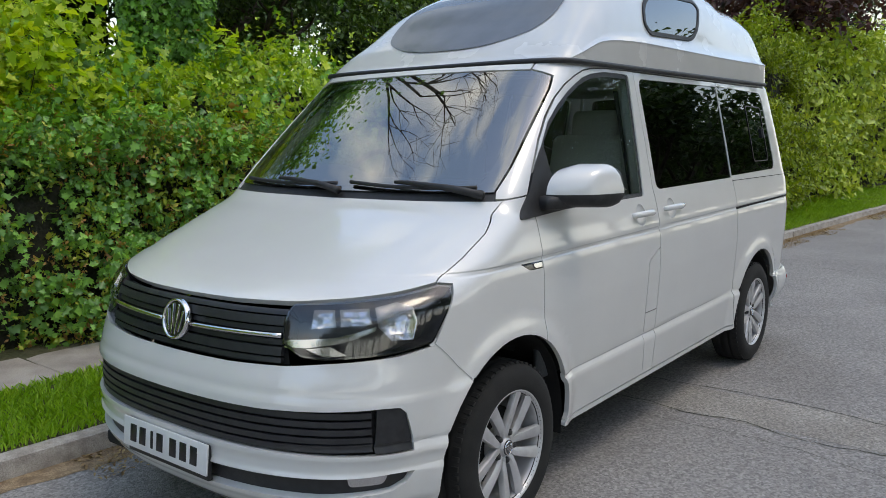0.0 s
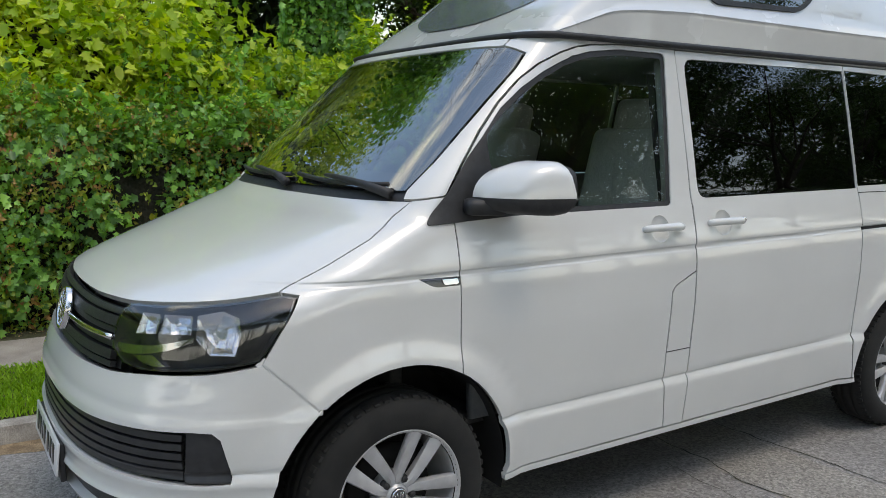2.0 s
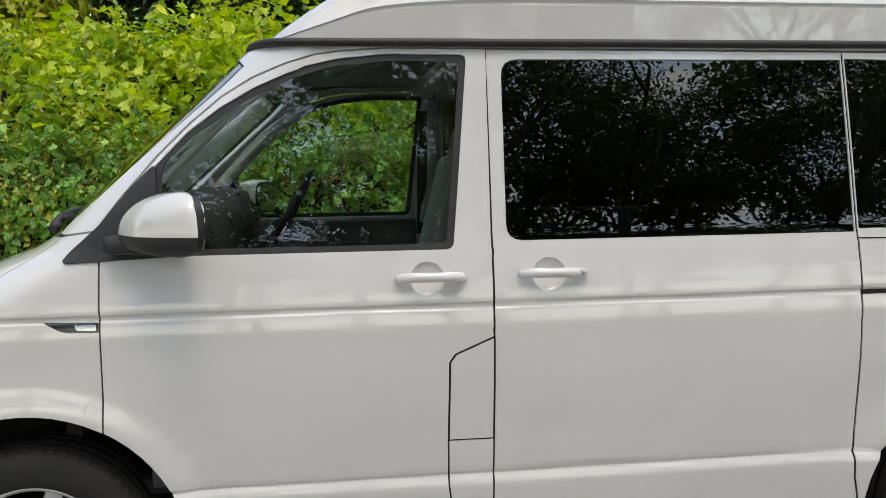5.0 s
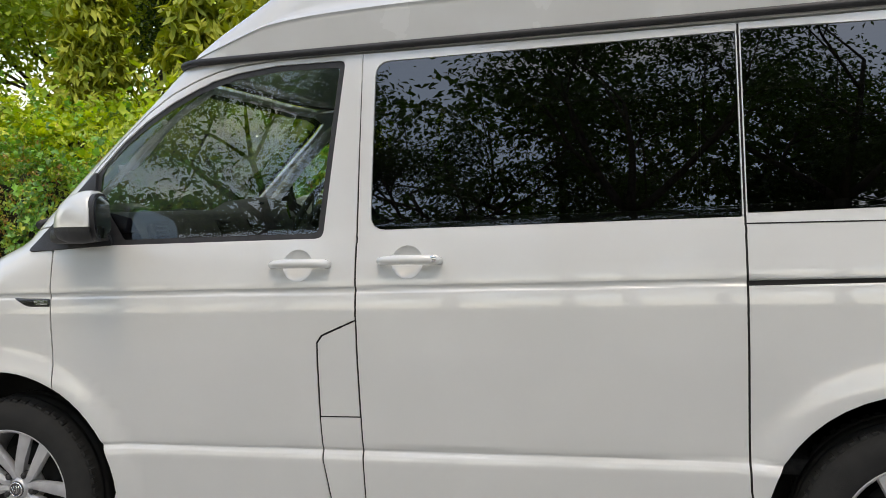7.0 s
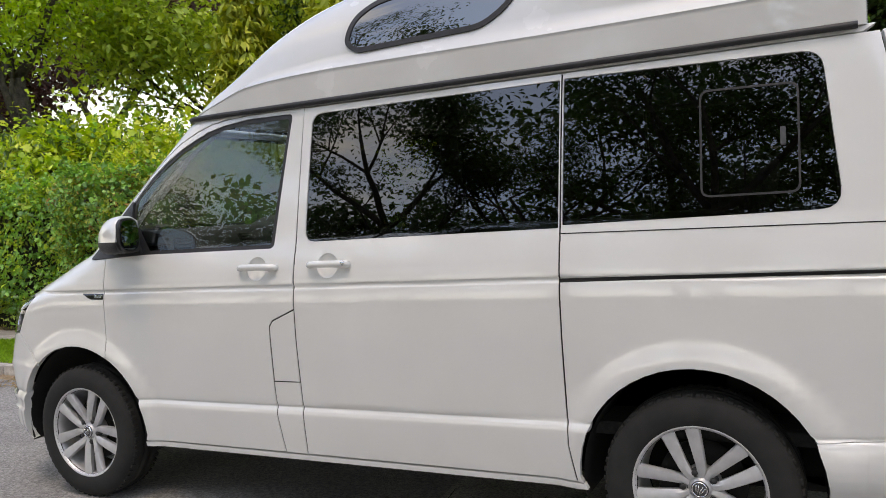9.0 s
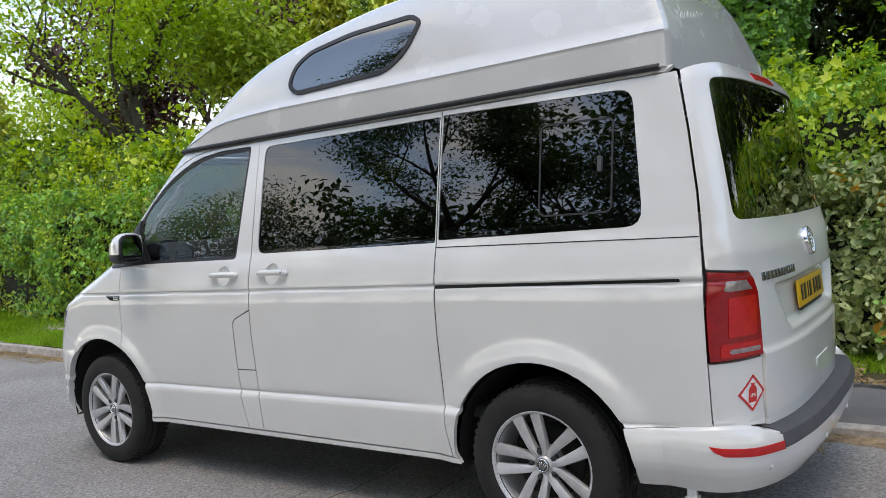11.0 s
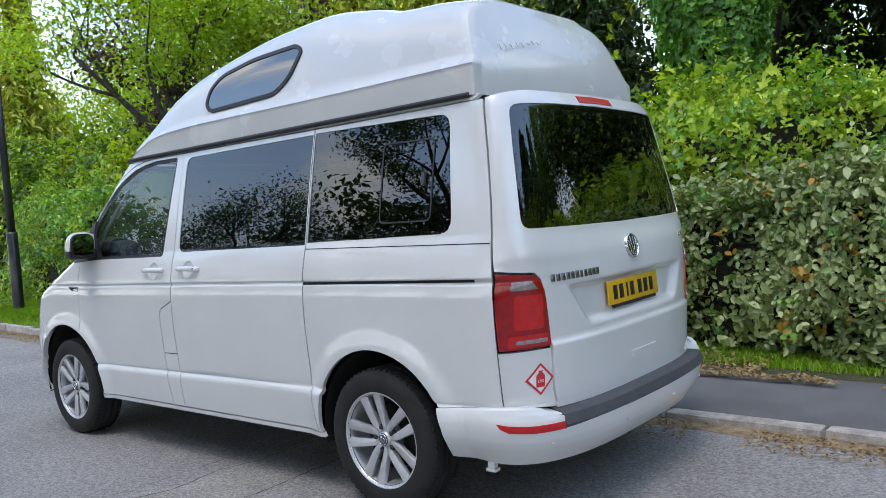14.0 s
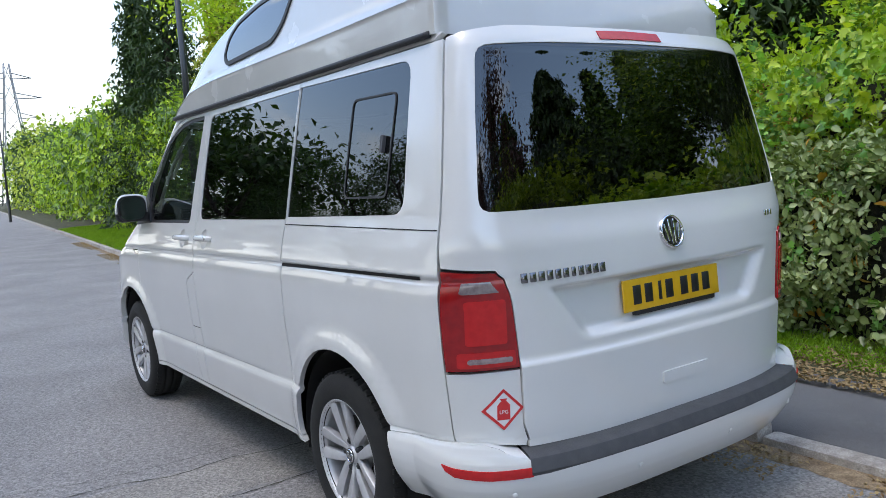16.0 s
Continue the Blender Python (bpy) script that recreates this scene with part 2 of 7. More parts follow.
def tube(points, radius, n=8, closed=False, taper=None):
    """A round bar along points."""
    bm = bmesh.new()
    pts = [Vector(p) for p in points]
    rings = []
    for i, p in enumerate(pts):
        a = pts[i - 1] if (i > 0 or closed) else p
        b = pts[(i + 1) % len(pts)] if (i < len(pts) - 1 or closed) else p
        d = (b - a).normalized()
        side = d.cross(Vector((0, 0, 1)))
        if side.length < 0.05:
            side = d.cross(Vector((1, 0, 0)))
        side.normalize()
        up = side.cross(d)
        r = radius if taper is None else taper[i]
        rings.append([bm.verts.new(p + r * (math.cos(2 * math.pi * k / n) * side + math.sin(2 * math.pi * k / n) * up)) for k in range(n)])
    pairs = list(zip(rings, rings[1:])) + ([(rings[-1], rings[0])] if closed else [])
    for a, b in pairs:
        for k in range(n):
            bm.faces.new((a[k], a[(k + 1) % n], b[(k + 1) % n], b[k]))
    if not closed:
        bm.faces.new(rings[0][::-1])
        bm.faces.new(rings[-1])
    return bm


def rounded(pts, r, n=4):
    """A polygon of (a, b) with its corners rounded; r one radius or one for each corner."""
    out = []
    k = len(pts)
    for i in range(k):
        p, q, s = Vector(pts[i - 1]), Vector(pts[i]), Vector(pts[(i + 1) % k])
        rr = r[i] if isinstance(r, (list, tuple)) else r
        d1, d2 = p - q, s - q
        c = min(rr, 0.45 * d1.length, 0.45 * d2.length)
        if c < 1e-4:
            out.append(tuple(q))
            continue
        a, b = q + d1.normalized() * c, q + d2.normalized() * c
        for j in range(n + 1):
            t = j / n
            out.append(tuple(a * (1 - t) ** 2 + q * 2 * t * (1 - t) + b * t * t))
    return out
# ---- the van's outer form ----
def curve(xs, ys):
    """A smooth monotone-safe curve through the given places (numpy, vectorised)."""
    xs, ys = np.array(xs, float), np.array(ys, float)
    h, d = np.diff(xs), np.diff(ys) / np.diff(xs)
    m = np.zeros(len(xs))
    m[0], m[-1] = d[0], d[-1]
    for i in range(1, len(xs) - 1):
        if d[i - 1] * d[i] > 0:
            w1, w2 = 2 * h[i] + h[i - 1], h[i] + 2 * h[i - 1]
            m[i] = (w1 + w2) / (w1 / d[i - 1] + w2 / d[i])

    def f(x):
        x = np.clip(np.asarray(x, float), xs[0], xs[-1])
        i = np.clip(np.searchsorted(xs, x) - 1, 0, len(xs) - 2)
        t = (x - xs[i]) / h[i]
        return (ys[i] * (1 + 2 * t) * (1 - t) ** 2 + ys[i + 1] * t * t * (3 - 2 * t)
                + h[i] * (m[i] * t * (1 - t) ** 2 + m[i + 1] * t * t * (t - 1)))
    return f


def smooth(a, b, x):
    t = np.clip((x - a) / (b - a), 0, 1)
    return t * t * (3 - 2 * t)


HUB_F, HUB_R, HUB_Z = 0.908, 3.908, 0.335
half_w = curve((0.18, 0.30, 0.46, 0.486, 0.502, 0.512, 0.521, 0.53, 0.56, 0.64, 0.75, 0.85, 0.97, 1.035, 1.044, 1.052, 1.06, 1.12, 1.20, 1.25, 1.27, 1.29, 1.31, 1.34, 1.38, 1.42, 1.47, 1.52, 1.57, 1.62, 1.67, 1.72, 1.77, 1.82, 1.90),
               (0.870, 0.888, 0.9055, 0.9075, 0.9045, 0.899, 0.8945, 0.9005, 0.9045, 0.9105, 0.918, 0.923, 0.922, 0.914, 0.909, 0.909, 0.914, 0.904, 0.884) + tuple(0.8695 - 0.196 * (z - 1.25) - 0.034 * (z - 1.25) ** 2 for z in (1.25, 1.27, 1.29, 1.31, 1.34, 1.38, 1.42, 1.47, 1.52, 1.57, 1.62, 1.67, 1.72, 1.77, 1.82, 1.90)))
front_x = curve((0.18, 0.28, 0.40, 0.55, 0.70, 0.80, 0.90, 0.955, 0.985, 1.02, 1.06, 1.11, 1.16, 1.20, 1.235, 1.27, 1.30, 1.34, 1.38, 1.42, 1.46, 1.50, 1.54, 1.58, 1.62, 1.66, 1.70, 1.75, 1.80, 1.90),
                (0.12, 0.050, 0.015, 0.012, 0.030, 0.065, 0.090, 0.115, 0.155, 0.230, 0.340, 0.480, 0.620, 0.730, 0.825) + tuple(0.885 + 0.985 * (z - 1.27) + 0.10 * (z - 1.27) ** 2 for z in (1.27, 1.30, 1.34, 1.38, 1.42, 1.46, 1.50, 1.54, 1.58, 1.62, 1.66, 1.70, 1.75, 1.80, 1.90)))
front_d = curve((0.18, 0.55, 0.85, 1.0, 1.10, 1.20, 1.28, 1.60, 1.90), (0.55, 0.60, 0.60, 0.58, 0.52, 0.42, 0.33, 0.305, 0.28))
front_p = curve((0.18, 0.55, 0.85, 1.0, 1.10, 1.20, 1.30, 1.90), (2.6, 2.6, 2.6, 2.6, 2.9, 3.4, 3.9, 4.0))
rear_x = curve((0.18, 0.30, 0.45, 0.65, 0.85, 1.00, 1.15, 1.25, 1.27, 1.30, 1.34, 1.38, 1.42, 1.46, 1.50, 1.54, 1.58, 1.62, 1.66, 1.70, 1.74, 1.78, 1.82, 1.90), (4.74, 4.77, 4.79, 4.80, 4.805, 4.80, 4.785) + tuple(4.757 - 0.152 * (z - 1.25) - 0.045 * (z - 1.25) ** 2 - 5.0 * max(0.0, z - 1.82) ** 2 for z in (1.25, 1.27, 1.30, 1.34, 1.38, 1.42, 1.46, 1.50, 1.54, 1.58, 1.62, 1.66, 1.70, 1.74, 1.78, 1.82, 1.90)))
rear_d = curve((0.18, 0.8, 1.1, 1.26, 1.58, 1.9), (0.37, 0.37, 0.34, 0.282, 0.266, 0.25))
rear_p = curve((0.18, 0.8, 1.1, 1.26, 1.58, 1.9), (3.0, 3.0, 3.4, 4.28, 4.39, 4.5))


def shell(s, z, out=0.0):
    """The point of the body at height z and place s along its outline: -1 the middle of the front, 0 to 1 the straight left side,
    2 the middle of the rear, 3 to 4 ... mirrored on the right. out: metres outside the skin."""
    s, z = np.asarray(s, float), np.asarray(z, float)
    w, fx, fd, fp = half_w(z), front_x(z), front_d(z), front_p(z)
    rx, rd, rp = rear_x(z), rear_d(z), rear_p(z)
    phi = np.clip(s, -2, 0) * np.pi / 2 + np.pi / 2
    si, co = np.sin(phi), np.abs(np.cos(phi))
    r = (np.abs(si) ** fp + co ** fp) ** (-1 / fp)
    xf, yf = fx + fd * (1 - r * co), w * r * si
    phi = (2 - np.clip(s, 1, 3)) * np.pi / 2
    si, co = np.sin(phi), np.abs(np.cos(phi))
    r = (np.abs(si) ** rp + co ** rp) ** (-1 / rp)
    xr, yr = rx - rd * (1 - r * co), w * r * si
    xs = fx + fd + np.clip(s, 0, 1) * (rx - rd - fx - fd)
    x = np.where(s < 0, xf, np.where(s > 1, xr, xs))
    y = np.where(s < 0, yf, np.where(s > 1, yr, w))
    lift = 0.026 * np.clip((x - 0.94) / 2.5, 0, 1)
    y = y * half_w(z - lift) / w
    side = np.abs(y) / np.maximum(w, 1e-6)
    for hx in (HUB_F, HUB_R):
        d = np.hypot(x - hx, z - HUB_Z - 0.02)
        y = y + np.sign(y) * side ** 4 * 0.022 * smooth(0.53, 0.43, d) * smooth(0.95, 0.75, z)
    return x, -y, z


def s_of_x(x, z):
    """Where along the left outline the body stands at x."""
    fx, fd, fp, rx, rd, rp = front_x(z), front_d(z), front_p(z), rear_x(z), rear_d(z), rear_p(z)
    if x < fx + fd:
        v = max(0.0, min(1.0, 1 - (x - fx) / fd))
        u = max(0.0, 1 - v ** fp) ** (1 / fp)
        return math.atan2(u, v) / (math.pi / 2) - 1
    if x > rx - rd:
        v = max(0.0, min(1.0, (x - rx) / rd + 1))
        u = max(0.0, 1 - v ** rp) ** (1 / rp)
        return 2 - math.atan2(u, v) / (math.pi / 2)
    return (x - fx - fd) / (rx - rd - fx - fd)


def s_of_y(y, z, rear=False):
    """Where along the front (or rear) the body stands at y (left: minus)."""
    w = half_w(z)
    p = rear_p(z) if rear else front_p(z)
    u = max(-1.0, min(1.0, -y / w))
    v = max(0.0, 1 - abs(u) ** p) ** (1 / p)
    a = math.atan2(u, v) / (math.pi / 2)
    return 2 - a if rear else a - 1


# ---- panels cut out of the body's form ----
def shell_normal(s, z):
    e = 1e-3
    a, b = np.array(shell(s + e, z)), np.array(shell(s - e, z))
    c, d = np.array(shell(s, z + e)), np.array(shell(s, z - e))
    n = np.cross((a - b).T, (c - d).T)
    n /= np.maximum(np.linalg.norm(n, axis=-1, keepdims=True), 1e-9)
    return n


SIDE_S = [i / 90 for i in range(91)]
QUARTER = [i / 26 for i in range(1, 27)]
S_LINES = sorted([-q for q in QUARTER] + [-1 - q for q in QUARTER] + SIDE_S + [1 + q for q in QUARTER] + [2 + q for q in QUARTER])
Z_LINES = sorted([0.18 + 0.03 * i for i in range(60)] + [0.478, 0.486, 0.494, 0.502, 0.507, 0.512, 0.5165, 0.521, 0.5255, 0.53, 0.5375, 0.545, 1.035, 1.042, 1.05, 1.058, 1.066, 1.074, 1.082, 0.965, 0.985, 1.005, 1.1, 1.115, 1.13, 1.16, 1.175, 1.19, 1.215, 1.225, 1.25, 1.27])


def clip(poly, axis, low, high):
    for sign, lim in ((1, low), (-1, -high)):
        out = []
        for i in range(len(poly)):
            p, q = poly[i - 1], poly[i]
            a, b = sign * p[axis] - lim, sign * q[axis] - lim
            if (a < 0) != (b < 0):
                t = a / (a - b)
                c = [p[0] + t * (q[0] - p[0]), p[1] + t * (q[1] - p[1])]
                c[axis] = sign * lim
                out.append(tuple(c))
            if b >= 0:
                out.append(q)
        poly = out
        if len(poly) < 3:
            return []
    return poly


def cut_cells(loops, s_lines, z_lines):
    """The region of loops (the first the outline, the rest holes) as small convex pieces along a grid."""
    from mathutils.geometry import tessellate_polygon
    flat = [p for loop in loops for p in loop]
    tris = tessellate_polygon([[Vector((p[0], p[1], 0)) for p in loop] for loop in loops])
    index, verts, faces = {}, [], []
    for tri in tris:
        t = [flat[i] for i in tri]
        lo, hi = min(p[0] for p in t), max(p[0] for p in t)
        cuts = [lo] + [s for s in s_lines if lo + 1e-7 < s < hi - 1e-7] + [hi]
        for a, b in zip(cuts, cuts[1:]):
            strip = clip(t, 0, a, b)
            if not strip:
                continue
            zl, zh = min(p[1] for p in strip), max(p[1] for p in strip)
            zc = [zl] + [z for z in z_lines if zl + 1e-7 < z < zh - 1e-7] + [zh]
            for c, d in zip(zc, zc[1:]):
                cell = clip(strip, 1, c, d)
                ids = []
                for p in cell:
                    key = (round(p[0] * 2e4), round(p[1] * 2e4))
                    if key not in index:
                        index[key] = len(verts)
                        verts.append(p)
                    if index[key] not in ids:
                        ids.append(index[key])
                if len(ids) > 2:
                    faces.append(ids)
    return verts, faces


def skin(name, loops, material, out=0.0, lip=0.022, push=None, s_lines=None, z_lines=None, flip=False, level=1.0):
    """A mesh of the body's surface inside the loops of (s, z), with its edges turned inwards by lip. push(x, y, z): metres outwards.
    level: below 1 for a pane that bows less across than the body round it."""
    verts, faces = cut_cells(loops, s_lines or S_LINES, z_lines or Z_LINES)
    sz = np.array(verts)
    n = shell_normal(sz[:, 0], sz[:, 1])
    p = np.stack(shell(sz[:, 0], sz[:, 1]), -1)
    if push is not None:
        shift = push(p[:, 0], p[:, 1], p[:, 2])
        p = p + n * (out + shift)[:, None]
    else:
        p = p + n * out
    if level != 1.0:
        n = n * np.array([1.0, level, 1.0])
        n /= np.linalg.norm(n, axis=1, keepdims=True)
    if flip:
        p[:, 1] *= -1
        n[:, 1] *= -1
    me_faces = []
    for f in faces:
        ring = p[f]
        m = np.cross(ring - ring[0], np.roll(ring, -1, 0) - ring[0]).sum(0)
        me_faces.append(f if np.dot(m, n[f[0]]) > 0 else f[::-1])
    count = {}
    for f in me_faces:
        for i in range(len(f)):
            e = (f[i - 1], f[i])
            k = (min(e), max(e))
            count[k] = None if k in count else e
    rim = [e for e in count.values() if e]
    pts, fs, smooth_flags = [tuple(v) for v in p], list(me_faces), [True] * len(me_faces)
    if lip:
        outer, inner = {}, {}
        for e in rim:
            for v in e:
                if v not in outer:
                    outer[v] = len(pts)
                    pts.append(tuple(p[v]))
                    inner[v] = len(pts)
                    pts.append(tuple(p[v] - n[v] * lip))
            fs.append([outer[e[1]], outer[e[0]], inner[e[0]], inner[e[1]]])
            smooth_flags.append(False)
    me = mesh_from(name, pts, fs, material, smooth_flags)
    if push is None:
        normals = np.zeros((len(pts), 3))
        normals[:len(p)] = n
        me.normals_split_custom_set_from_vertices([tuple(v) for v in normals])
    return me


def open_line(p, q, step=0.03):
    """Points from p to q (without q), each (kind, a, z), turned into (s, z). Kinds: x on the side, f by y on the front, r by y on the rear."""
    def conv(k, a, z):
        return (s_of_x(a, z) if k == "x" else s_of_y(a, z, k == "r"), z)
    if p[0] == q[0] == "x" and max(p[1], q[1]) < 1.35 and max(p[2], q[2]) > 0.98:
        step = 0.004
    d = max(1, int(math.hypot(q[1] - p[1], q[2] - p[2]) / step)) if p[0] == q[0] else 3
    c1, c2 = conv(*p), conv(*q)
    if p[0] == q[0]:
        return [conv(p[0], p[1] + i / d * (q[1] - p[1]), p[2] + i / d * (q[2] - p[2])) for i in range(d)]
    return [(c1[0] + i / d * (c2[0] - c1[0]), c1[1] + i / d * (c2[1] - c1[1])) for i in range(d)]


def fine(pts):
    return [c for p, q in zip(pts, pts[1:] + pts[:1]) for c in open_line(p, q)]


def inset(loop, by):
    """Shrink (or with minus, widen) a loop of (s, z) by metres."""
    area = sum(p[0] * q[1] - q[0] * p[1] for p, q in zip(loop, loop[1:] + loop[:1]))
    sign = 1 if area > 0 else -1
    out = []
    k = len(loop)
    for i in range(k):
        p, q, r = loop[i - 1], loop[i], loop[(i + 1) % k]
        flank = -0.6 < q[0] < 1.4
        if flank:
            p, q, r = [(float(shell(c[0], c[1])[0]), c[1]) for c in (p, q, r)]
            m = 1.0
        else:
            a, b = np.array(shell(q[0] + 1e-3, q[1])), np.array(shell(q[0] - 1e-3, q[1]))
            m = max(np.linalg.norm(a - b) / 2e-3, 0.05)
        d1 = Vector(((q[0] - p[0]) * m, q[1] - p[1]))
        d2 = Vector(((r[0] - q[0]) * m, r[1] - q[1]))
        if d1.length < 1e-7 or d2.length < 1e-7:
            out.append(loop[i])
            continue
        d1.normalize(), d2.normalize()
        n1, n2 = Vector((-d1.y, d1.x)), Vector((-d2.y, d2.x))
        n = n1 + n2
        n = n / max(n.dot(n1), 0.5) if n.length > 1e-6 else n1
        u, z = q[0] + sign * by * n.x / m, q[1] + sign * by * n.y
        out.append((s_of_x(u, z) if flank else u, z))
    return out


def X(*pts):
    return [("x", a, z) for a, z in pts]


def F(*pts):
    return [("f", a, z) for a, z in pts]


def B(*pts):
    return [("r", a, z) for a, z in pts]


def whole(half, rear=False):
    """A loop over both halves from the left half, which starts and ends on the middle."""
    mid = 2.0 if rear else -1.0
    left = []
    for a, b in zip(half, half[1:]):
        left += open_line(a, b)
    end = half[-1]
    left.append((mid, end[2]))
    right = [(2 * mid - s, z) for s, z in left[1:-1]]
    return left + right[::-1]


def arc(cx, cz, r, a0, a1, n=16):
    return [(cx + r * math.cos(radians(a0 + (a1 - a0) * i / n)), cz + r * math.sin(radians(a0 + (a1 - a0) * i / n))) for i in range(n + 1)]


# ---- the campervan ----
van = tagged(empty("campervan", (2.4, 0, 0)), "white high-roof campervan parked beside the kerb on the road", "van")
GAP = 0.0033


def both(name, loops, material, parent_left, parent_right, label="", **how):
    """The same panel on the left and mirrored on the right."""
    a = part(name, skin(name, loops, material, **how), material, parent_left, label)
    b = part(name, skin(name, loops, material, flip=True, **how), material, parent_right, label)
    return a, b


DOOR_TOP = [(1.103, 1.298), (1.18, 1.402), (1.267, 1.508), (1.36, 1.606), (1.455, 1.688), (1.55, 1.748), (1.651, 1.792), (1.72, 1.814), (1.802, 1.830), (1.951, 1.841), (2.262, 1.843)]
ARCH_F = arc(0.905, 0.345, 0.434, 152, -5, 26)   # from the bumper over the wheel to the sill
ARCH_R = arc(3.905, 0.35, 0.412, 188, -8, 26)

# bonnet, windscreen and its surround
hood_half = F((0, 0.972), (-0.25, 0.974), (-0.5, 0.982)) + X((0.30, 0.998), (0.40, 1.012), (0.531, 1.034), (0.60, 1.066), (0.689, 1.103), (0.76, 1.136), (0.833, 1.170), (0.90, 1.210), (0.964, 1.252), (1.0, 1.278)) + F((-0.70, 1.276), (-0.5, 1.272), (0, 1.268))
hood = part("bonnet", skin("bonnet", [inset(whole(hood_half), 0.0009)], PAINT), PAINT, van, "white bonnet with sky reflections")
cowl_half = F((0, 1.262), (-0.5, 1.268)) + X((1.0, 1.278), (1.04, 1.318)) + F((-0.6, 1.312), (0, 1.304))
part("cowl", skin("cowl", [whole(cowl_half)], BLACK_PLASTIC, out=-0.012), BLACK_PLASTIC, van, "black plastic scuttle below the windscreen")
SCREEN = F((0, 1.300), (-0.5, 1.304), (-0.765, 1.312)) + X((1.10, 1.400), (1.20, 1.494), (1.33, 1.613), (1.46, 1.728), (1.515, 1.785)) + F((-0.62, 1.815), (-0.3, 1.822), (0, 1.824))
screen_loop = whole(SCREEN)
windscreen = part("windscreen", skin("windscreen", [inset(screen_loop, 0.001)], SCREEN_GLASS, out=-0.004, lip=0, level=0.85), SCREEN_GLASS, van, "clear windscreen reflecting branches and sky")
windscreen.visible_shadow = False
part("windscreen_seal", skin("windscreen_seal", [inset(screen_loop, 0.0), inset(screen_loop, 0.022)], GLOSS_BLACK, out=-0.006, lip=0), GLOSS_BLACK, van)

# roof rail and pillars, one frame a side
rail = X((1.005, 1.284), (1.095, 1.296)) + X(*DOOR_TOP) + X((3.449, 1.845), (4.46, 1.848), (4.50, 1.875), (2.5, 1.872), (1.80, 1.862), (1.66, 1.850)) + F((-0.62, 1.842), (-0.62, 1.817)) + X((1.522, 1.785), (1.467, 1.728), (1.337, 1.613), (1.205, 1.494), (1.103, 1.400)) + F((-0.768, 1.313), (-0.780, 1.284))
both("roof_pillar", [inset(fine(rail), GAP / 2)], PAINT, van, van)
header = F((0, 1.824), (-0.3, 1.822), (-0.62, 1.816), (-0.62, 1.842), (0, 1.846))
part("screen_header", skin("screen_header", [whole(header)], PAINT), PAINT, van)

# wings
wing = X((0.531, 1.034), (0.60, 1.066), (0.689, 1.103), (0.76, 1.136), (0.833, 1.170), (0.90, 1.210), (0.964, 1.252), (1.0, 1.280), (1.097, 1.294), (1.118, 1.20), (1.122, 0.95), (1.122, 0.72)) + X(*[p for p in ARCH_F if 0.62 < p[0] < 1.115][::-1]) + X((0.618, 0.688), (0.54, 0.765), (0.459, 0.843), (0.52, 0.94), (0.579, 1.026))
SIGNAL = X(*rounded([(0.966, 1.043), (1.119, 1.041), (1.119, 1.012), (1.022, 1.013)], [0.004, 0.004, 0.004, 0.02]))
wings = both("front_wing", [inset(fine(wing), 0.0014), fine(SIGNAL)], PAINT, van, van)
for w, f in zip(wings, (False, True)):
    sig = part("side_indicator", skin("side_indicator", [fine(SIGNAL)], GLOSS_BLACK, out=-0.002, lip=0.01, flip=f), GLOSS_BLACK, w, "black side indicator housing")
    part("indicator_lens", skin("indicator_lens", [fine(X(*rounded([(1.05, 1.036), (1.112, 1.035), (1.112, 1.018), (1.06, 1.019)], 0.005)))], CHROME, out=0.002, lip=0.004, flip=f), CHROME, w, "silver indicator lens")

# front doors, the cut-out for the filler flap at their rear foot
door = X(*[(x + 0.004, z) for x, z in DOOR_TOP]) + X((2.262, 1.2), (2.262, 0.965), (2.144, 0.915), (2.126, 0.891), (2.122, 0.645), (2.124, 0.50), (2.148, 0.325), (1.325, 0.322)) + X(*[p for p in ARCH_F if 1.135 < p[0] and p[1] > 0.33][::-1]) + X((1.122, 0.72), (1.122, 0.95), (1.118, 1.20))
PANE_1 = [(2.186, 1.805), (2.127, 1.243), (1.397, 1.238), (1.287, 1.392), (1.284, 1.494), (1.37, 1.575), (1.464, 1.642), (1.56, 1.699), (1.653, 1.742), (1.73, 1.770), (1.803, 1.789), (1.952, 1.806)]
pane_1 = fine(X(*rounded(PANE_1, [0.02, 0.02, 0.01, 0.02, 0.03, 0, 0, 0, 0, 0, 0, 0.03])))
hole_1 = fine(X(*rounded([(2.203, 1.822), (2.144, 1.228), (1.30, 1.222), (1.16, 1.268), (1.14, 1.318), (1.267, 1.482), (1.36, 1.583), (1.455, 1.656), (1.56, 1.718), (1.653, 1.760), (1.73, 1.788), (1.803, 1.806), (1.952, 1.823)], [0.025, 0.025, 0.01, 0.01, 0.01, 0.02, 0, 0, 0, 0, 0, 0, 0.03])))
CUP_1, CUP_2 = (2.062, 1.142), (2.435, 1.148)
cup_1, cup_2 = (fine(X(*arc(c[0], c[1], 0.052, 0, 345, 23))) for c in (CUP_1, CUP_2))
doors = both("front_door", [inset(fine(door), GAP), hole_1, cup_1], PAINT, van, van, "white front door")
for d, f in zip(doors, (False, True)):
    p = part("window_pane", skin("window_pane", [pane_1], DOOR_GLASS, out=-0.010, lip=0, flip=f), DOOR_GLASS, d, "clear front door window")
    p.visible_shadow = False
    part("window_seal", skin("window_seal", [inset(hole_1, -0.002), inset(pane_1, 0.004)], BLACK_PLASTIC, out=-0.006, lip=0, flip=f), BLACK_PLASTIC, d)

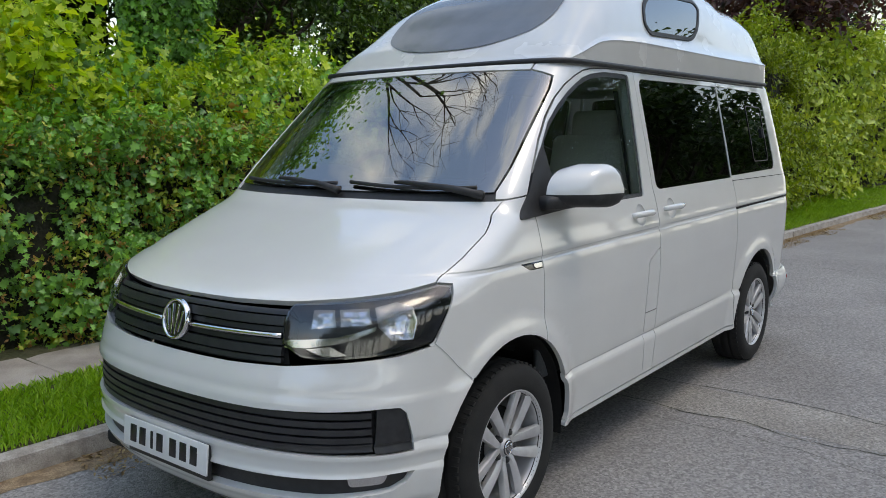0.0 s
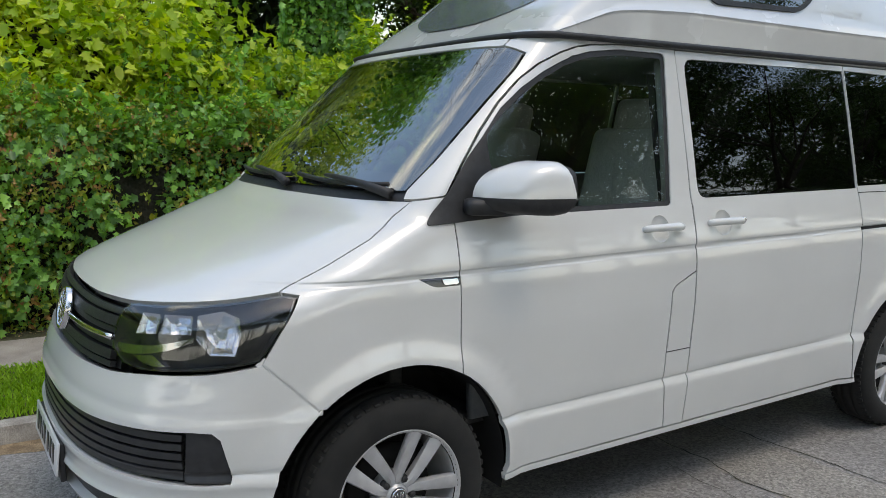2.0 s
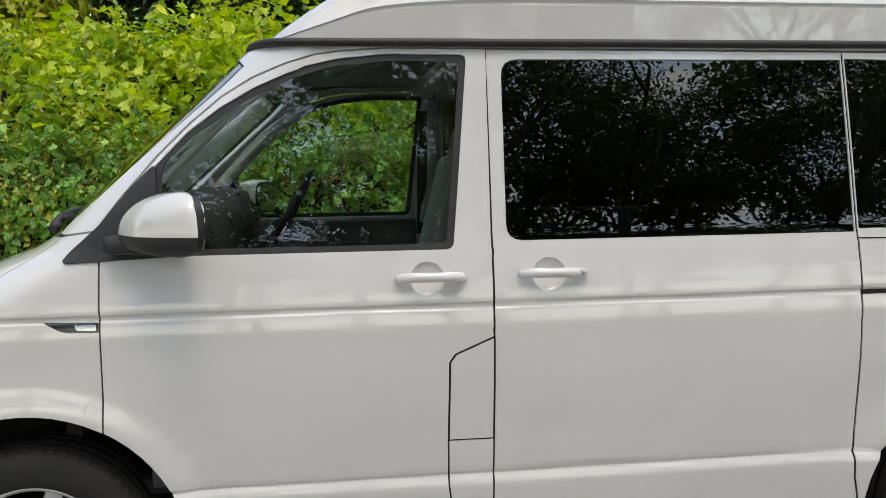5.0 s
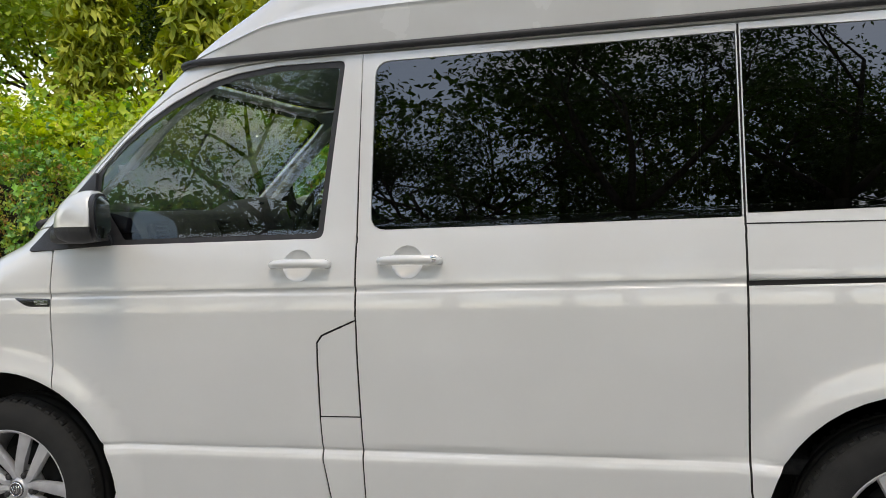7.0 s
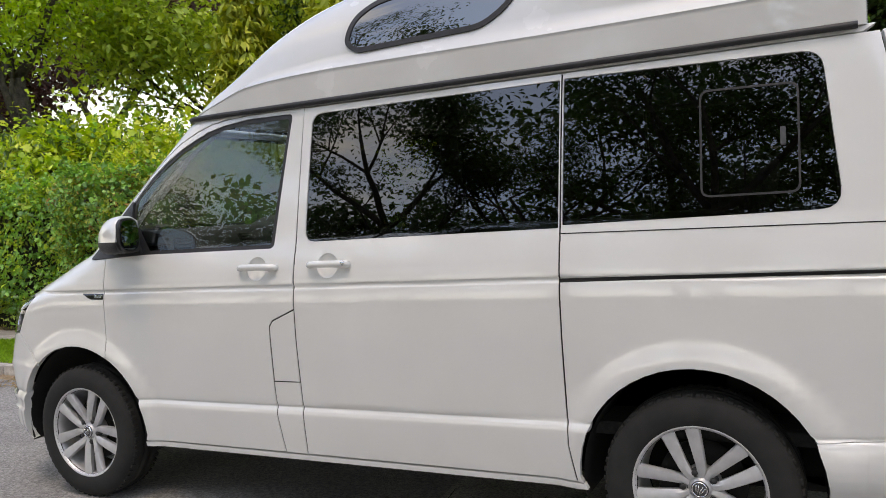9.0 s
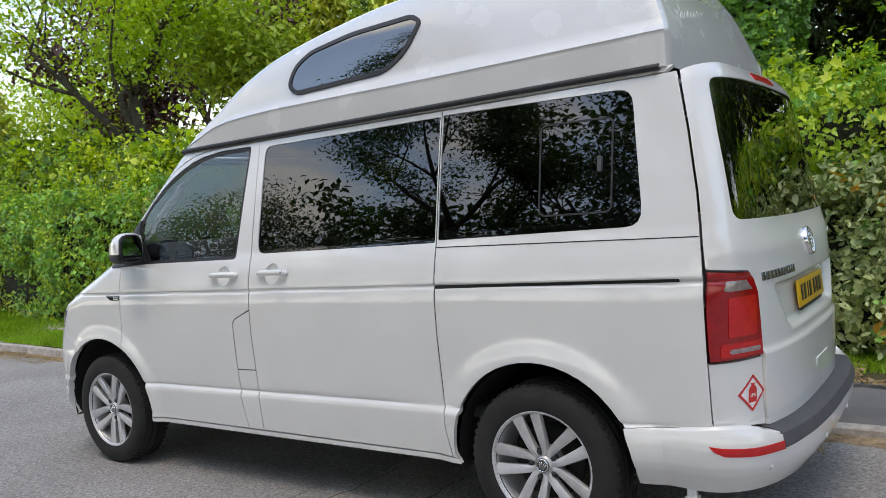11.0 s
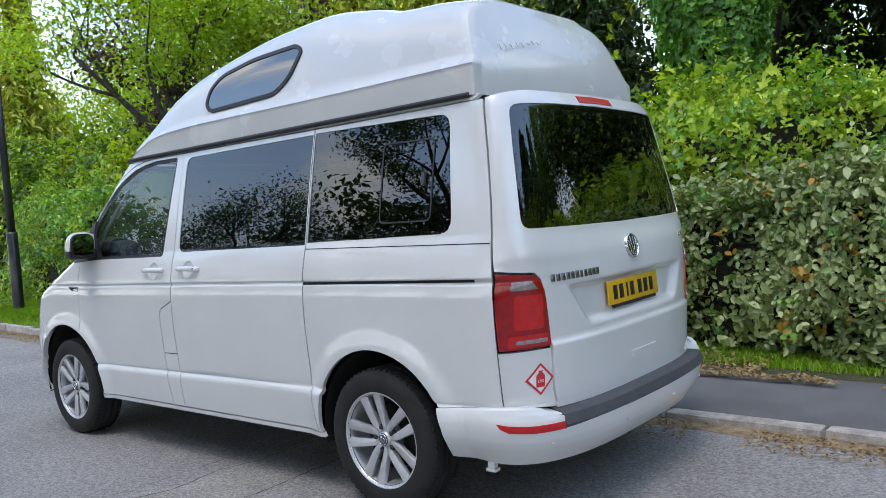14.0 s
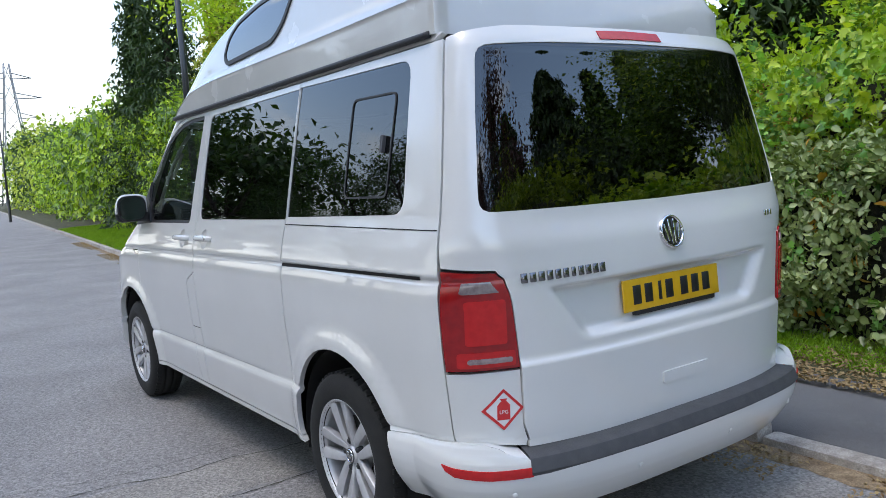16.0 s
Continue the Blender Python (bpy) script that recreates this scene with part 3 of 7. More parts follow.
# filler flap and the foot of the door pillar
flap = X((2.262, 0.965), (2.144, 0.915), (2.126, 0.891), (2.122, 0.645), (2.262, 0.646))
both("filler_flap", [inset(fine(flap), GAP)], PAINT, van, van, "white fuel filler flap")
post = X((2.122, 0.645), (2.124, 0.50), (2.148, 0.325), (2.262, 0.325), (2.262, 0.646))
both("pillar_foot", [inset(fine(post), GAP / 1.5)], PAINT, van, van)

# sliding doors
slide = X((2.262, 1.841), (2.262, 0.325), (3.478, 0.325), (3.452, 0.46), (3.449, 0.60), (3.449, 1.843))
PANE_2 = fine(X(*rounded([(2.312, 1.806), (3.440, 1.814), (3.440, 1.262), (2.309, 1.252)], [0.05, 0.004, 0.004, 0.05])))
slides = both("sliding_door", [inset(fine(slide), GAP), inset(PANE_2, -0.002), cup_2], PAINT, van, van, "white sliding door")
for d, f in zip(slides, (False, True)):
    part("window_pane", skin("window_pane", [PANE_2], PRIVACY_GLASS, out=-0.004, lip=0, flip=f), PRIVACY_GLASS, d, "dark privacy glass window")

# dark seals behind the shut lines of the doors
for line in (X((2.262, 0.33), (2.262, 1.838)), X((3.449, 1.838), (3.449, 0.60), (3.452, 0.46), (3.476, 0.33)), X((1.122, 0.735), (1.122, 0.95), (1.1195, 1.10), (1.118, 1.20)), X((2.262, 0.965), (2.144, 0.915), (2.126, 0.891), (2.122, 0.645), (2.124, 0.50), (2.147, 0.33)), X((2.122, 0.6455), (2.262, 0.6455))):
    ribbon = [(k, a - 0.005, z) for k, a, z in line] + [(k, a + 0.005, z) for k, a, z in line[::-1]] if abs(line[0][2] - line[1][2]) > 0.04 else [(k, a, z - 0.004) for k, a, z in line] + [(k, a, z + 0.004) for k, a, z in line[::-1]]
    both("shut_seal", [fine(ribbon)], DARK, van, van, out=-0.0042, lip=0)

# rear quarters
quarter = X((3.449, 1.843), (3.449, 0.60), (3.452, 0.46), (3.478, 0.325), (3.507, 0.318)) + X(*[p for p in ARCH_R if p[1] > 0.33 and not (p[0] > 4.2 and p[1] < 0.535)]) + X((4.284, 0.530), (4.45, 0.540), (4.60, 0.548), (4.602, 0.782), (4.606, 1.112), (4.600, 1.22), (4.584, 1.397), (4.552, 1.62), (4.51, 1.85), (4.46, 1.848))
PANE_3 = fine(X(*rounded([(3.458, 1.818), (4.335, 1.806), (4.385, 1.285), (3.458, 1.272)], [0.004, 0.06, 0.07, 0.004])))
quarters = both("rear_quarter", [inset(fine(quarter), GAP), inset(PANE_3, -0.002)], PAINT, van, van, "white rear quarter panel")
VENT = X(*rounded([(3.95, 1.711), (4.262, 1.707), (4.26, 1.345), (3.951, 1.345)], 0.03))
for d, f in zip(quarters, (False, True)):
    pane = part("window_pane", skin("window_pane", [PANE_3], PRIVACY_GLASS, out=-0.004, lip=0, flip=f), PRIVACY_GLASS, d, "dark privacy glass window with a sliding vent")
    part("slide_rail", skin("slide_rail", [fine(X((3.452, 1.064), (4.525, 1.078), (4.525, 1.090), (3.452, 1.078)))], DARK, out=0.0025, lip=0.004, flip=f), DARK, d, "dark sliding door rail")
    part("panel_joint", skin("panel_joint", [fine(X((3.452, 1.2385), (4.592, 1.234), (4.592, 1.2375), (3.452, 1.242)))], DARK, out=0.0015, lip=0.003, flip=f), DARK, d)
    v = fine(VENT)
    part("vent_frame", skin("vent_frame", [inset(v, -0.0035), inset(v, 0.0035)], BLACK_PLASTIC, out=0.0, lip=0.003, flip=f), BLACK_PLASTIC, d, "black sliding vent frame")
    part("vent_catch", skin("vent_catch", [fine(X(*rounded([(4.205, 1.50), (4.222, 1.50), (4.222, 1.56), (4.205, 1.56)], 0.005)))], GREY_PLASTIC, out=0.012, lip=0.014, flip=f), GREY_PLASTIC, d, "grey vent catch")

# sills and underside
sill = X((1.330, 0.296), (3.515, 0.298), (3.505, 0.320), (1.325, 0.3185))
both("sill", [fine(sill)], PAINT, van, van)

# tailgate
gate_half = B((0, 0.520), (-0.40, 0.520), (-0.67, 0.522), (-0.692, 0.60), (-0.697, 0.784), (-0.705, 0.90), (-0.716, 1.026), (-0.735, 1.07), (-0.755, 1.10)) + X((4.612, 1.118), (4.604, 1.22), (4.588, 1.397), (4.556, 1.62), (4.515, 1.85)) + B((-0.55, 1.885), (0, 1.893))
GLASS_R = B((0, 1.272), (-0.4, 1.276), (-0.725, 1.282), (-0.750, 1.2845), (-0.765, 1.292), (-0.7725, 1.305), (-0.7735, 1.325), (-0.767, 1.37), (-0.727, 1.60), (-0.693, 1.765), (-0.686, 1.789), (-0.674, 1.805), (-0.655, 1.814), (-0.62, 1.8175), (-0.4, 1.826), (0, 1.832))
glass_r = whole(GLASS_R, True)


def plate_recess(x, y, z):
    """The hollow round the rear plate, and the fold of the gate's lower third."""
    half = 0.575 - (1.03 - z) * 0.72
    hollow = smooth(1.036, 1.012, z) * smooth(0.835, 0.878, z) * smooth(0.018, -0.04, np.abs(y) - half)
    return -0.034 * hollow * (z < 1.036) + 0.013 * smooth(0.812, 0.786, z)


gate_s = sorted([1 + i / 80 for i in range(161)])
gate_z = sorted([0.50 + 0.0105 * i for i in range(75)] + [1.30 + 0.03 * i for i in range(22)] + [0.785, 0.8])
tailgate = part("tailgate", skin("tailgate", [inset(whole(gate_half, True), 0.0016), glass_r], PAINT, push=plate_recess, s_lines=gate_s, z_lines=gate_z), PAINT, van, "white tailgate")
part("rear_window", skin("rear_window", [inset(glass_r, 0.001)], REAR_GLASS, out=-0.004, lip=0, level=0.45), REAR_GLASS, tailgate, "dark rear window reflecting trees and sky")
RED_LENS = mat("red_lens", (0.50, 0.008, 0.010), (0.58, 0.012, 0.014), scale=40, rough=0.2, coat=0.25)
RED_DARK = mat("red_lens_dark", (0.27, 0.004, 0.007), (0.34, 0.006, 0.008), scale=40, rough=0.18, coat=0.3)
brake_half = B((0, 1.846), (-0.16, 1.843), (-0.158, 1.874), (0, 1.878))
part("brake_light", skin("brake_light", [whole(brake_half, True)], RED_LENS, out=0.004, lip=0.008), RED_LENS, tailgate, "red high-level brake light")

# corner panels and tail lamps
corner = B((-0.692, 0.60), (-0.697, 0.780)) + X((4.602, 0.778), (4.600, 0.548)) + B((-0.75, 0.535), (-0.675, 0.525))
both("corner_panel", [inset(fine(corner), 0.0008)], PAINT, van, van)
LAMP = B((-0.697, 0.786), (-0.705, 0.90), (-0.716, 1.024), (-0.735, 1.066), (-0.755, 1.096)) + X((4.614, 1.112), (4.604, 0.95), (4.604, 0.786))
lamp_loop = inset(fine(LAMP), 0.003)


def sub_lamp(y0, y1, z0, z1):
    return fine(B(*rounded([(y0, z0), (y1, z0), (y1, z1), (y0, z1)], 0.01)))


lamps = both("tail_lamp", [lamp_loop], RED_DARK, van, van, "red tail lamp cluster", out=0.006, lip=0.03)
for l, f in zip(lamps, (False, True)):
    part("lamp_inner", skin("lamp_inner", [sub_lamp(-0.848, -0.735, 0.870, 1.012)], RED_LENS, out=0.009, lip=0.004, flip=f), RED_LENS, l, "bright red stop lamp")
    part("lamp_inner", skin("lamp_inner", [sub_lamp(-0.868, -0.712, 0.798, 0.848)], RED_LENS, out=0.009, lip=0.004, flip=f), RED_LENS, l)
    part("reverse_lens", skin("reverse_lens", [fine(B(*rounded([(-0.852, 1.034), (-0.748, 1.034), (-0.782, 1.070), (-0.852, 1.070)], 0.006)))], mat("clear_lens", (0.17, 0.14, 0.14), (0.26, 0.22, 0.22), scale=60, rough=0.15, coat=1.0), out=0.009, lip=0.004, flip=f), CHROME, l, "clear upper lens")
    part("reverse_lens", skin("reverse_lens", [sub_lamp(-0.845, -0.722, 0.811, 0.828)], mat("clear_lens_low", (0.22, 0.14, 0.14), (0.34, 0.26, 0.26), scale=60, rough=0.15, coat=1.0), out=0.0115, lip=0.004, flip=f), CHROME, l, "clear reversing lens")

# rear bumper, its step and reflectors
def bumper_push(x, y, z):
    return 0.006 + 0.078 * smooth(4.40, 4.80, x) * (1 - 0.16 * smooth(0.500, 0.542, z)) - 0.05 * smooth(0.40, 0.26, z) + 0.012 * smooth(0.54, 0.47, z) * smooth(0.36, 0.44, z)


bump_half = B((0, 0.31), (-0.5, 0.307)) + X((4.55, 0.302), (4.312, 0.305), (4.317, 0.38), (4.307, 0.45), (4.284, 0.5285), (4.45, 0.5385), (4.60, 0.5465)) + B((-0.80, 0.54), (-0.70, 0.512), (-0.60, 0.478), (-0.3, 0.470), (0, 0.468))
bumper_r = part("rear_bumper", skin("rear_bumper", [whole(bump_half, True)], PAINT, push=bumper_push, s_lines=sorted(gate_s + SIDE_S)), PAINT, van, "white painted rear bumper")
# the ledge between the bumper's top edge and the body
for f in (False, True):
    pts, fs = [], []
    edge_line = X((4.284, 0.5285), (4.45, 0.5385), (4.60, 0.5465)) + B((-0.80, 0.54), (-0.70, 0.512), (-0.685, 0.507))
    for s, z in [c for a, b in zip(edge_line, edge_line[1:]) for c in open_line(a, b)]:
        p, n = np.array(shell(s, z)), shell_normal(np.array([s]), np.array([z]))[0]
        w = float(bumper_push(p[0], p[1], p[2]))
        for o, up in ((w, -0.001), (w - 0.004, 0.004), (0.5 * w, 0.006), (-0.03, 0.007)):
            q = p + n * o
            pts.append((q[0], -q[1] if f else q[1], z + up * min(1, w / 0.05)))
        if len(pts) > 4:
            fs += [(len(pts) - 8 + k, len(pts) - 4 + k, len(pts) - 3 + k, len(pts) - 7 + k) for k in range(3)]
    part("bumper_ledge", mesh_from("bumper_ledge", pts, fs, PAINT), PAINT, bumper_r)
step_pts, step_faces = [], []
for i in range(61):
    y = -0.70 + 1.40 * i / 60
    s = s_of_y(y, 0.47, True)
    p, n = np.array(shell(s, 0.472)), shell_normal(np.array([s]), np.array([0.472]))[0]
    edge = 0.5 * (1 - math.cos(math.pi * min(1, (0.70 - abs(y)) / 0.06)))
    for k, (o, z) in enumerate(((-0.01, 0.523), (0.03, 0.520), (0.074, 0.514), (0.083, 0.509), (0.0945, 0.480), (0.0975, 0.468), (0.090, 0.455))):
        step_pts.append((p[0] + n[0] * o, p[1] + n[1] * o, z))
    if i:
        for k in range(6):
            a = (i - 1) * 7 + k
            step_faces.append((a, a + 7, a + 8, a + 1))
step_faces += [tuple(range(7)), tuple(range(60 * 7, 61 * 7))[::-1]]
step_mesh = mesh_from("bumper_step", step_pts, step_faces, GREY_PLASTIC)
step_mesh.set_sharp_from_angle(angle=radians(30))
part("bumper_step", step_mesh, GREY_PLASTIC, bumper_r, "grey grained plastic loading step")
for f in (False, True):
    refl = X((4.578, 0.499), (4.61, 0.494)) + B((-0.80, 0.489), (-0.70, 0.490), (-0.695, 0.461), (-0.80, 0.459)) + X((4.61, 0.465), (4.588, 0.480))
    part("reflector", skin("reflector", [fine(refl)], RED_LENS, push=lambda x, y, z: bumper_push(x, y, z) + 0.004, lip=0.012, flip=f), RED_LENS, bumper_r, "red bumper reflector")
for y in (-0.74, -0.30, 0.18, 0.62):
    s = s_of_y(y, 0.40, True)
    p, n = np.array(shell(s, 0.405)), shell_normal(np.array([s]), np.array([0.405]))[0]
    p = p + n * (0.003 + bumper_push(p[0], p[1], p[2]))
    dome = lathe([(0.0001, 0.0005), (0.0085, 0.0005), (0.0095, -0.001), (0.0097, -0.004), (0.0108, -0.004), (0.011, -0.002), (0.012, -0.005)], 20, "x")
    bmesh.ops.transform(dome, matrix=Matrix.Translation(p) @ Vector(n).to_track_quat("X", "Z").to_matrix().to_4x4(), verts=dome.verts)
    part("parking_sensor", dome, PAINT, bumper_r)

# front bumper
bumpf_half = F((0, 0.225), (-0.5, 0.235)) + X((0.35, 0.25), (0.487, 0.265)) + X(*[p for p in arc(0.905, 0.345, 0.438, 190, 126, 14)]) + X((0.616, 0.686), (0.54, 0.762), (0.459, 0.840), (0.33, 0.818)) + F((-0.66, 0.800), (-0.54, 0.786), (-0.3, 0.778), (0, 0.776))
LOW_GRILLE = F((0, 0.503), (-0.47, 0.500)) + X((0.20, 0.497), (0.30, 0.494), (0.368, 0.496), (0.375, 0.515), (0.345, 0.63), (0.325, 0.650), (0.28, 0.653)) + F((-0.47, 0.642), (0, 0.640))
INTAKE = F((0, 0.415), (-0.28, 0.418)) + X((0.20, 0.424), (0.30, 0.428), (0.372, 0.426), (0.345, 0.39), (0.30, 0.368)) + F((-0.65, 0.350), (-0.28, 0.342), (0, 0.340))
low_loop, intake_loop = whole(LOW_GRILLE), whole(INTAKE)


def nose_push(x, y, z):
    return 0.006 * smooth(0.46, 0.49, z) * smooth(0.70, 0.66, z) + 0.008 * smooth(0.30, 0.33, z) * smooth(0.44, 0.42, z) - 0.02 * smooth(0.30, 0.22, z)


front_s = sorted([-2 + i / 60 for i in range(121)] + SIDE_S[:12])
front_z = sorted([0.22 + 0.012 * i for i in range(60)])
joint = X((0.63, 0.67), (0.63, 0.70), (0.55, 0.775), (0.465, 0.86), (0.44, 0.84), (0.53, 0.752), (0.60, 0.675))
both("wing_flange", [fine(joint)], PAINT, van, van, out=-0.005, lip=0)
bumper_f = part("front_bumper", skin("front_bumper", [inset(whole(bumpf_half), GAP), low_loop, intake_loop], PAINT, push=nose_push, lip=0.035, s_lines=front_s, z_lines=front_z), PAINT, van, "white painted front bumper")
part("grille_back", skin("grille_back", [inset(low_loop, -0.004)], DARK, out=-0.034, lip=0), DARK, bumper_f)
part("grille_back", skin("grille_back", [inset(intake_loop, -0.004)], BLACK_PLASTIC, out=-0.02, lip=0), BLACK_PLASTIC, bumper_f)


def band(z0, z1, ya, zdrop=0.0, material=None, name="slat", parent=None, out=0.0, lip=0.02, label=""):
    """A strip across the nose out to |y| = ya."""
    half = F((0, z0), (-ya * 0.5, z0 + zdrop * 0.3), (-ya, z0 + zdrop), (-ya, z1 + zdrop), (-ya * 0.5, z1 + zdrop * 0.3), (0, z1))
    return part(name, skin(name, [whole(half)], material, out=out, lip=lip, z_lines=front_z), material, parent, label)


for i in range(5):
    z = 0.507 + i * 0.0275
    band(z, z + 0.0195, 0.800, 0.002, GRILLE_PLASTIC, "grille_slat", bumper_f, out=-0.006 - 0.001 * i)
ends = X((0.255, 0.500), (0.368, 0.4985), (0.372, 0.515), (0.343, 0.63), (0.324, 0.648), (0.262, 0.650))
for f in (False, True):
    part("grille_end", skin("grille_end", [fine(ends)], GRILLE_PLASTIC, out=-0.003, lip=0.03, flip=f), GRILLE_PLASTIC, bumper_f, "black plastic grille end")
    fog = F(*rounded([(-0.832, 0.424), (-0.738, 0.422), (-0.742, 0.384), (-0.82, 0.388)], 0.012))
    fl = part("fog_lamp", skin("fog_lamp", [fine(fog)], CHROME, out=-0.012, lip=0.01, flip=f), CHROME, bumper_f, "small clear fog lamp in the bumper")

# upper grille with bars
GRILLE = F((0, 0.780), (-0.3, 0.782), (-0.53, 0.789), (-0.512, 0.845), (-0.500, 0.978), (-0.25, 0.9705), (0, 0.9685))
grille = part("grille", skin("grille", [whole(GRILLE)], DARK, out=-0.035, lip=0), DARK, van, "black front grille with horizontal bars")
for z, h, o in ((0.786, 0.016, -0.004), (0.808, 0.029, 0.001), (0.843, 0.017, -0.010), (0.884, 0.017, -0.010), (0.906, 0.029, 0.001), (0.942, 0.019, -0.006)):
    band(z, z + h, 0.510 if z < 0.83 else 0.502, 0.004, GRILLE_PLASTIC, "grille_slat", grille, out=o - 0.004)
for f in (False, True):
    pts = []
    for i in range(15):
        y, z = -0.080 - 0.426 * i / 14, 0.870 + 0.008 * i / 14
        s = s_of_y(y, z)
        q = np.array(shell(s, z)) + shell_normal(np.array([s]), np.array([z]))[0] * 0.002
        pts.append((q[0], -q[1] if f else q[1], q[2]))
    part("chrome_strip", tube(pts, 0.0085, 12), CHROME, grille, "chrome grille strip")


def emblem(at, way, r, parent, material=CHROME):
    """A round badge: a bright ring on a dark disc with plain angled bars."""
    m = Matrix.Translation(at) @ Vector(way).to_track_quat("Z", "Y").to_matrix().to_4x4()
    disc = lathe([(0.0001, 0.004), (0.8 * r, 0.004), (0.95 * r, 0.001), (r, -0.012)], 40, "z")
    bmesh.ops.transform(disc, matrix=m, verts=disc.verts)
    d = part("emblem", disc, GLOSS_BLACK, parent, "round dark emblem with a chrome ring")
    ring = lathe([(0.86 * r, 0.003), (0.89 * r, 0.009), (0.95 * r, 0.010), (r, 0.006), (1.02 * r, -0.008)], 40, "z")
    bmesh.ops.transform(ring, matrix=m, verts=ring.verts)
    part("ring", ring, material, d)
    bars = []
    for x0, y0, x1, y1 in ((-0.66, 0.45, -0.40, -0.58), (-0.24, 0.74, -0.12, -0.74), (0.24, 0.74, 0.12, -0.74), (0.66, 0.45, 0.40, -0.58)):
        a, b = Vector((x0 * r, y0 * r, 0.006)), Vector((x1 * r, y1 * r, 0.006))
        bars.append(box(((b - a).length, 0.13 * r, 0.006), (a + b) / 2, 0.0012, (0, 0, math.degrees(math.atan2(b.y - a.y, b.x - a.x)))))
    bar = join(*bars)
    bmesh.ops.transform(bar, matrix=m, verts=bar.verts)
    part("emblem_bars", bar, material, d)


emblem((0.074, 0, 0.879), (-1, 0, 0.22), 0.074, grille)
emblem((rear_x(1.151) + 0.004, 0, 1.151), (1, 0, 0.2), 0.060, tailgate)

# headlamps
HEAD = F((-0.508, 0.850), (-0.503, 0.920), (-0.506, 0.980)) + X((0.30, 0.996), (0.40, 1.010), (0.531, 1.031), (0.574, 1.024), (0.52, 0.935), (0.456, 0.846), (0.33, 0.822)) + F((-0.66, 0.805), (-0.58, 0.812))
head_loop = inset(fine(HEAD), 0.003)
HEAD_BACK = mat("lamp_black", (0.045, 0.046, 0.05), (0.07, 0.072, 0.078), scale=20, rough=0.3, metal=0.4)
heads = both("headlamp", [head_loop], HEAD_BACK, van, van, "clear headlamp with chrome reflectors in a black housing", out=-0.09, lip=-0.085)


def on_nose(y, z, out=0.0, flip=False):
    s = s_of_y(y, z)
    p = np.array(shell(s, z)) + shell_normal(np.array([s]), np.array([z]))[0] * out
    return (p[0], -p[1] if flip else p[1], p[2])


def reflector(outline, deep, flip):
    """A hollow mirror behind an outline of (y, z) on the nose, in flat steps to a small back."""
    bm = bmesh.new()
    cy, cz = sum(p[0] for p in outline) / len(outline), sum(p[1] for p in outline) / len(outline)
    rings = []
    for k, d in ((1.04, -0.016), (1.0, -0.010), (0.94, -0.016), (0.72, -0.016 - 0.6 * deep), (0.3, -0.016 - deep)):
        rings.append([bm.verts.new(on_nose(cy + (y - cy) * k, cz + (z - cz) * k, d, flip)) for y, z in outline])
    n = len(outline)
    for p, q in zip(rings, rings[1:]):
        for i in range(n):
            bm.faces.new((p[i], p[(i + 1) % n], q[(i + 1) % n], q[i]))
    bm.faces.new(rings[-1])
    return bm


for h, f in zip(heads, (False, True)):
    lens = part("headlamp_lens", skin("headlamp_lens", [head_loop], LENS_CLEAR, out=0.0, lip=0, flip=f), LENS_CLEAR, h, "clear headlamp lens")
    lens.visible_shadow = False
    lens_rim = part("lens_rim", skin("lens_rim", [head_loop, inset(head_loop, 0.004)], GLOSS_BLACK, out=-0.004, lip=0, flip=f), GLOSS_BLACK, h)
    strip = F((-0.512, 0.840), (-0.525, 0.866), (-0.60, 0.872), (-0.674, 0.880), (-0.735, 0.897), (-0.785, 0.916), (-0.785, 0.902), (-0.735, 0.876), (-0.678, 0.858), (-0.60, 0.844))
    part("chrome_strip", skin("chrome_strip", [fine(strip)], CHROME, out=-0.012, lip=0.02, flip=f), CHROME, h, "chrome strip low in the headlamp")
    for outline, deep in ((((-0.758, 0.978), (-0.80, 0.992), (-0.846, 0.976), (-0.868, 0.925), (-0.866, 0.866), (-0.826, 0.868), (-0.79, 0.912)), 0.055), (((-0.665, 0.972), (-0.745, 0.976), (-0.772, 0.922), (-0.69, 0.916)), 0.04), (((-0.585, 0.968), (-0.65, 0.971), (-0.675, 0.915), (-0.60, 0.905)), 0.03)):
        bowl = reflector(outline, deep, f)
        part("reflector_bowl", bowl, CHROME, h, "faceted chrome reflector", auto=20)
        cy, cz = sum(p[0] for p in outline) / len(outline), sum(p[1] for p in outline) / len(outline)
        m = Matrix.Translation(on_nose(cy, cz, -0.026, f)) @ Vector((-1, -0.35 * (1 if not f else -1), 0.05)).to_track_quat("Z", "Y").to_matrix().to_4x4()
        bulb = lathe([(0.0001, 0.0), (0.008, -0.002), (0.011, -0.012), (0.009, -0.04)], 16, "z")
        bmesh.ops.transform(bulb, matrix=m, verts=bulb.verts)
        part("bulb", bulb, LENS_CLEAR, h)
    tri = F((-0.582, 0.838), (-0.661, 0.850), (-0.715, 0.822), (-0.65, 0.815))
    part("lower_reflector", skin("lower_reflector", [fine(tri)], CHROME, out=-0.03, lip=0.02, flip=f), CHROME, h, "angular chrome lower reflector")

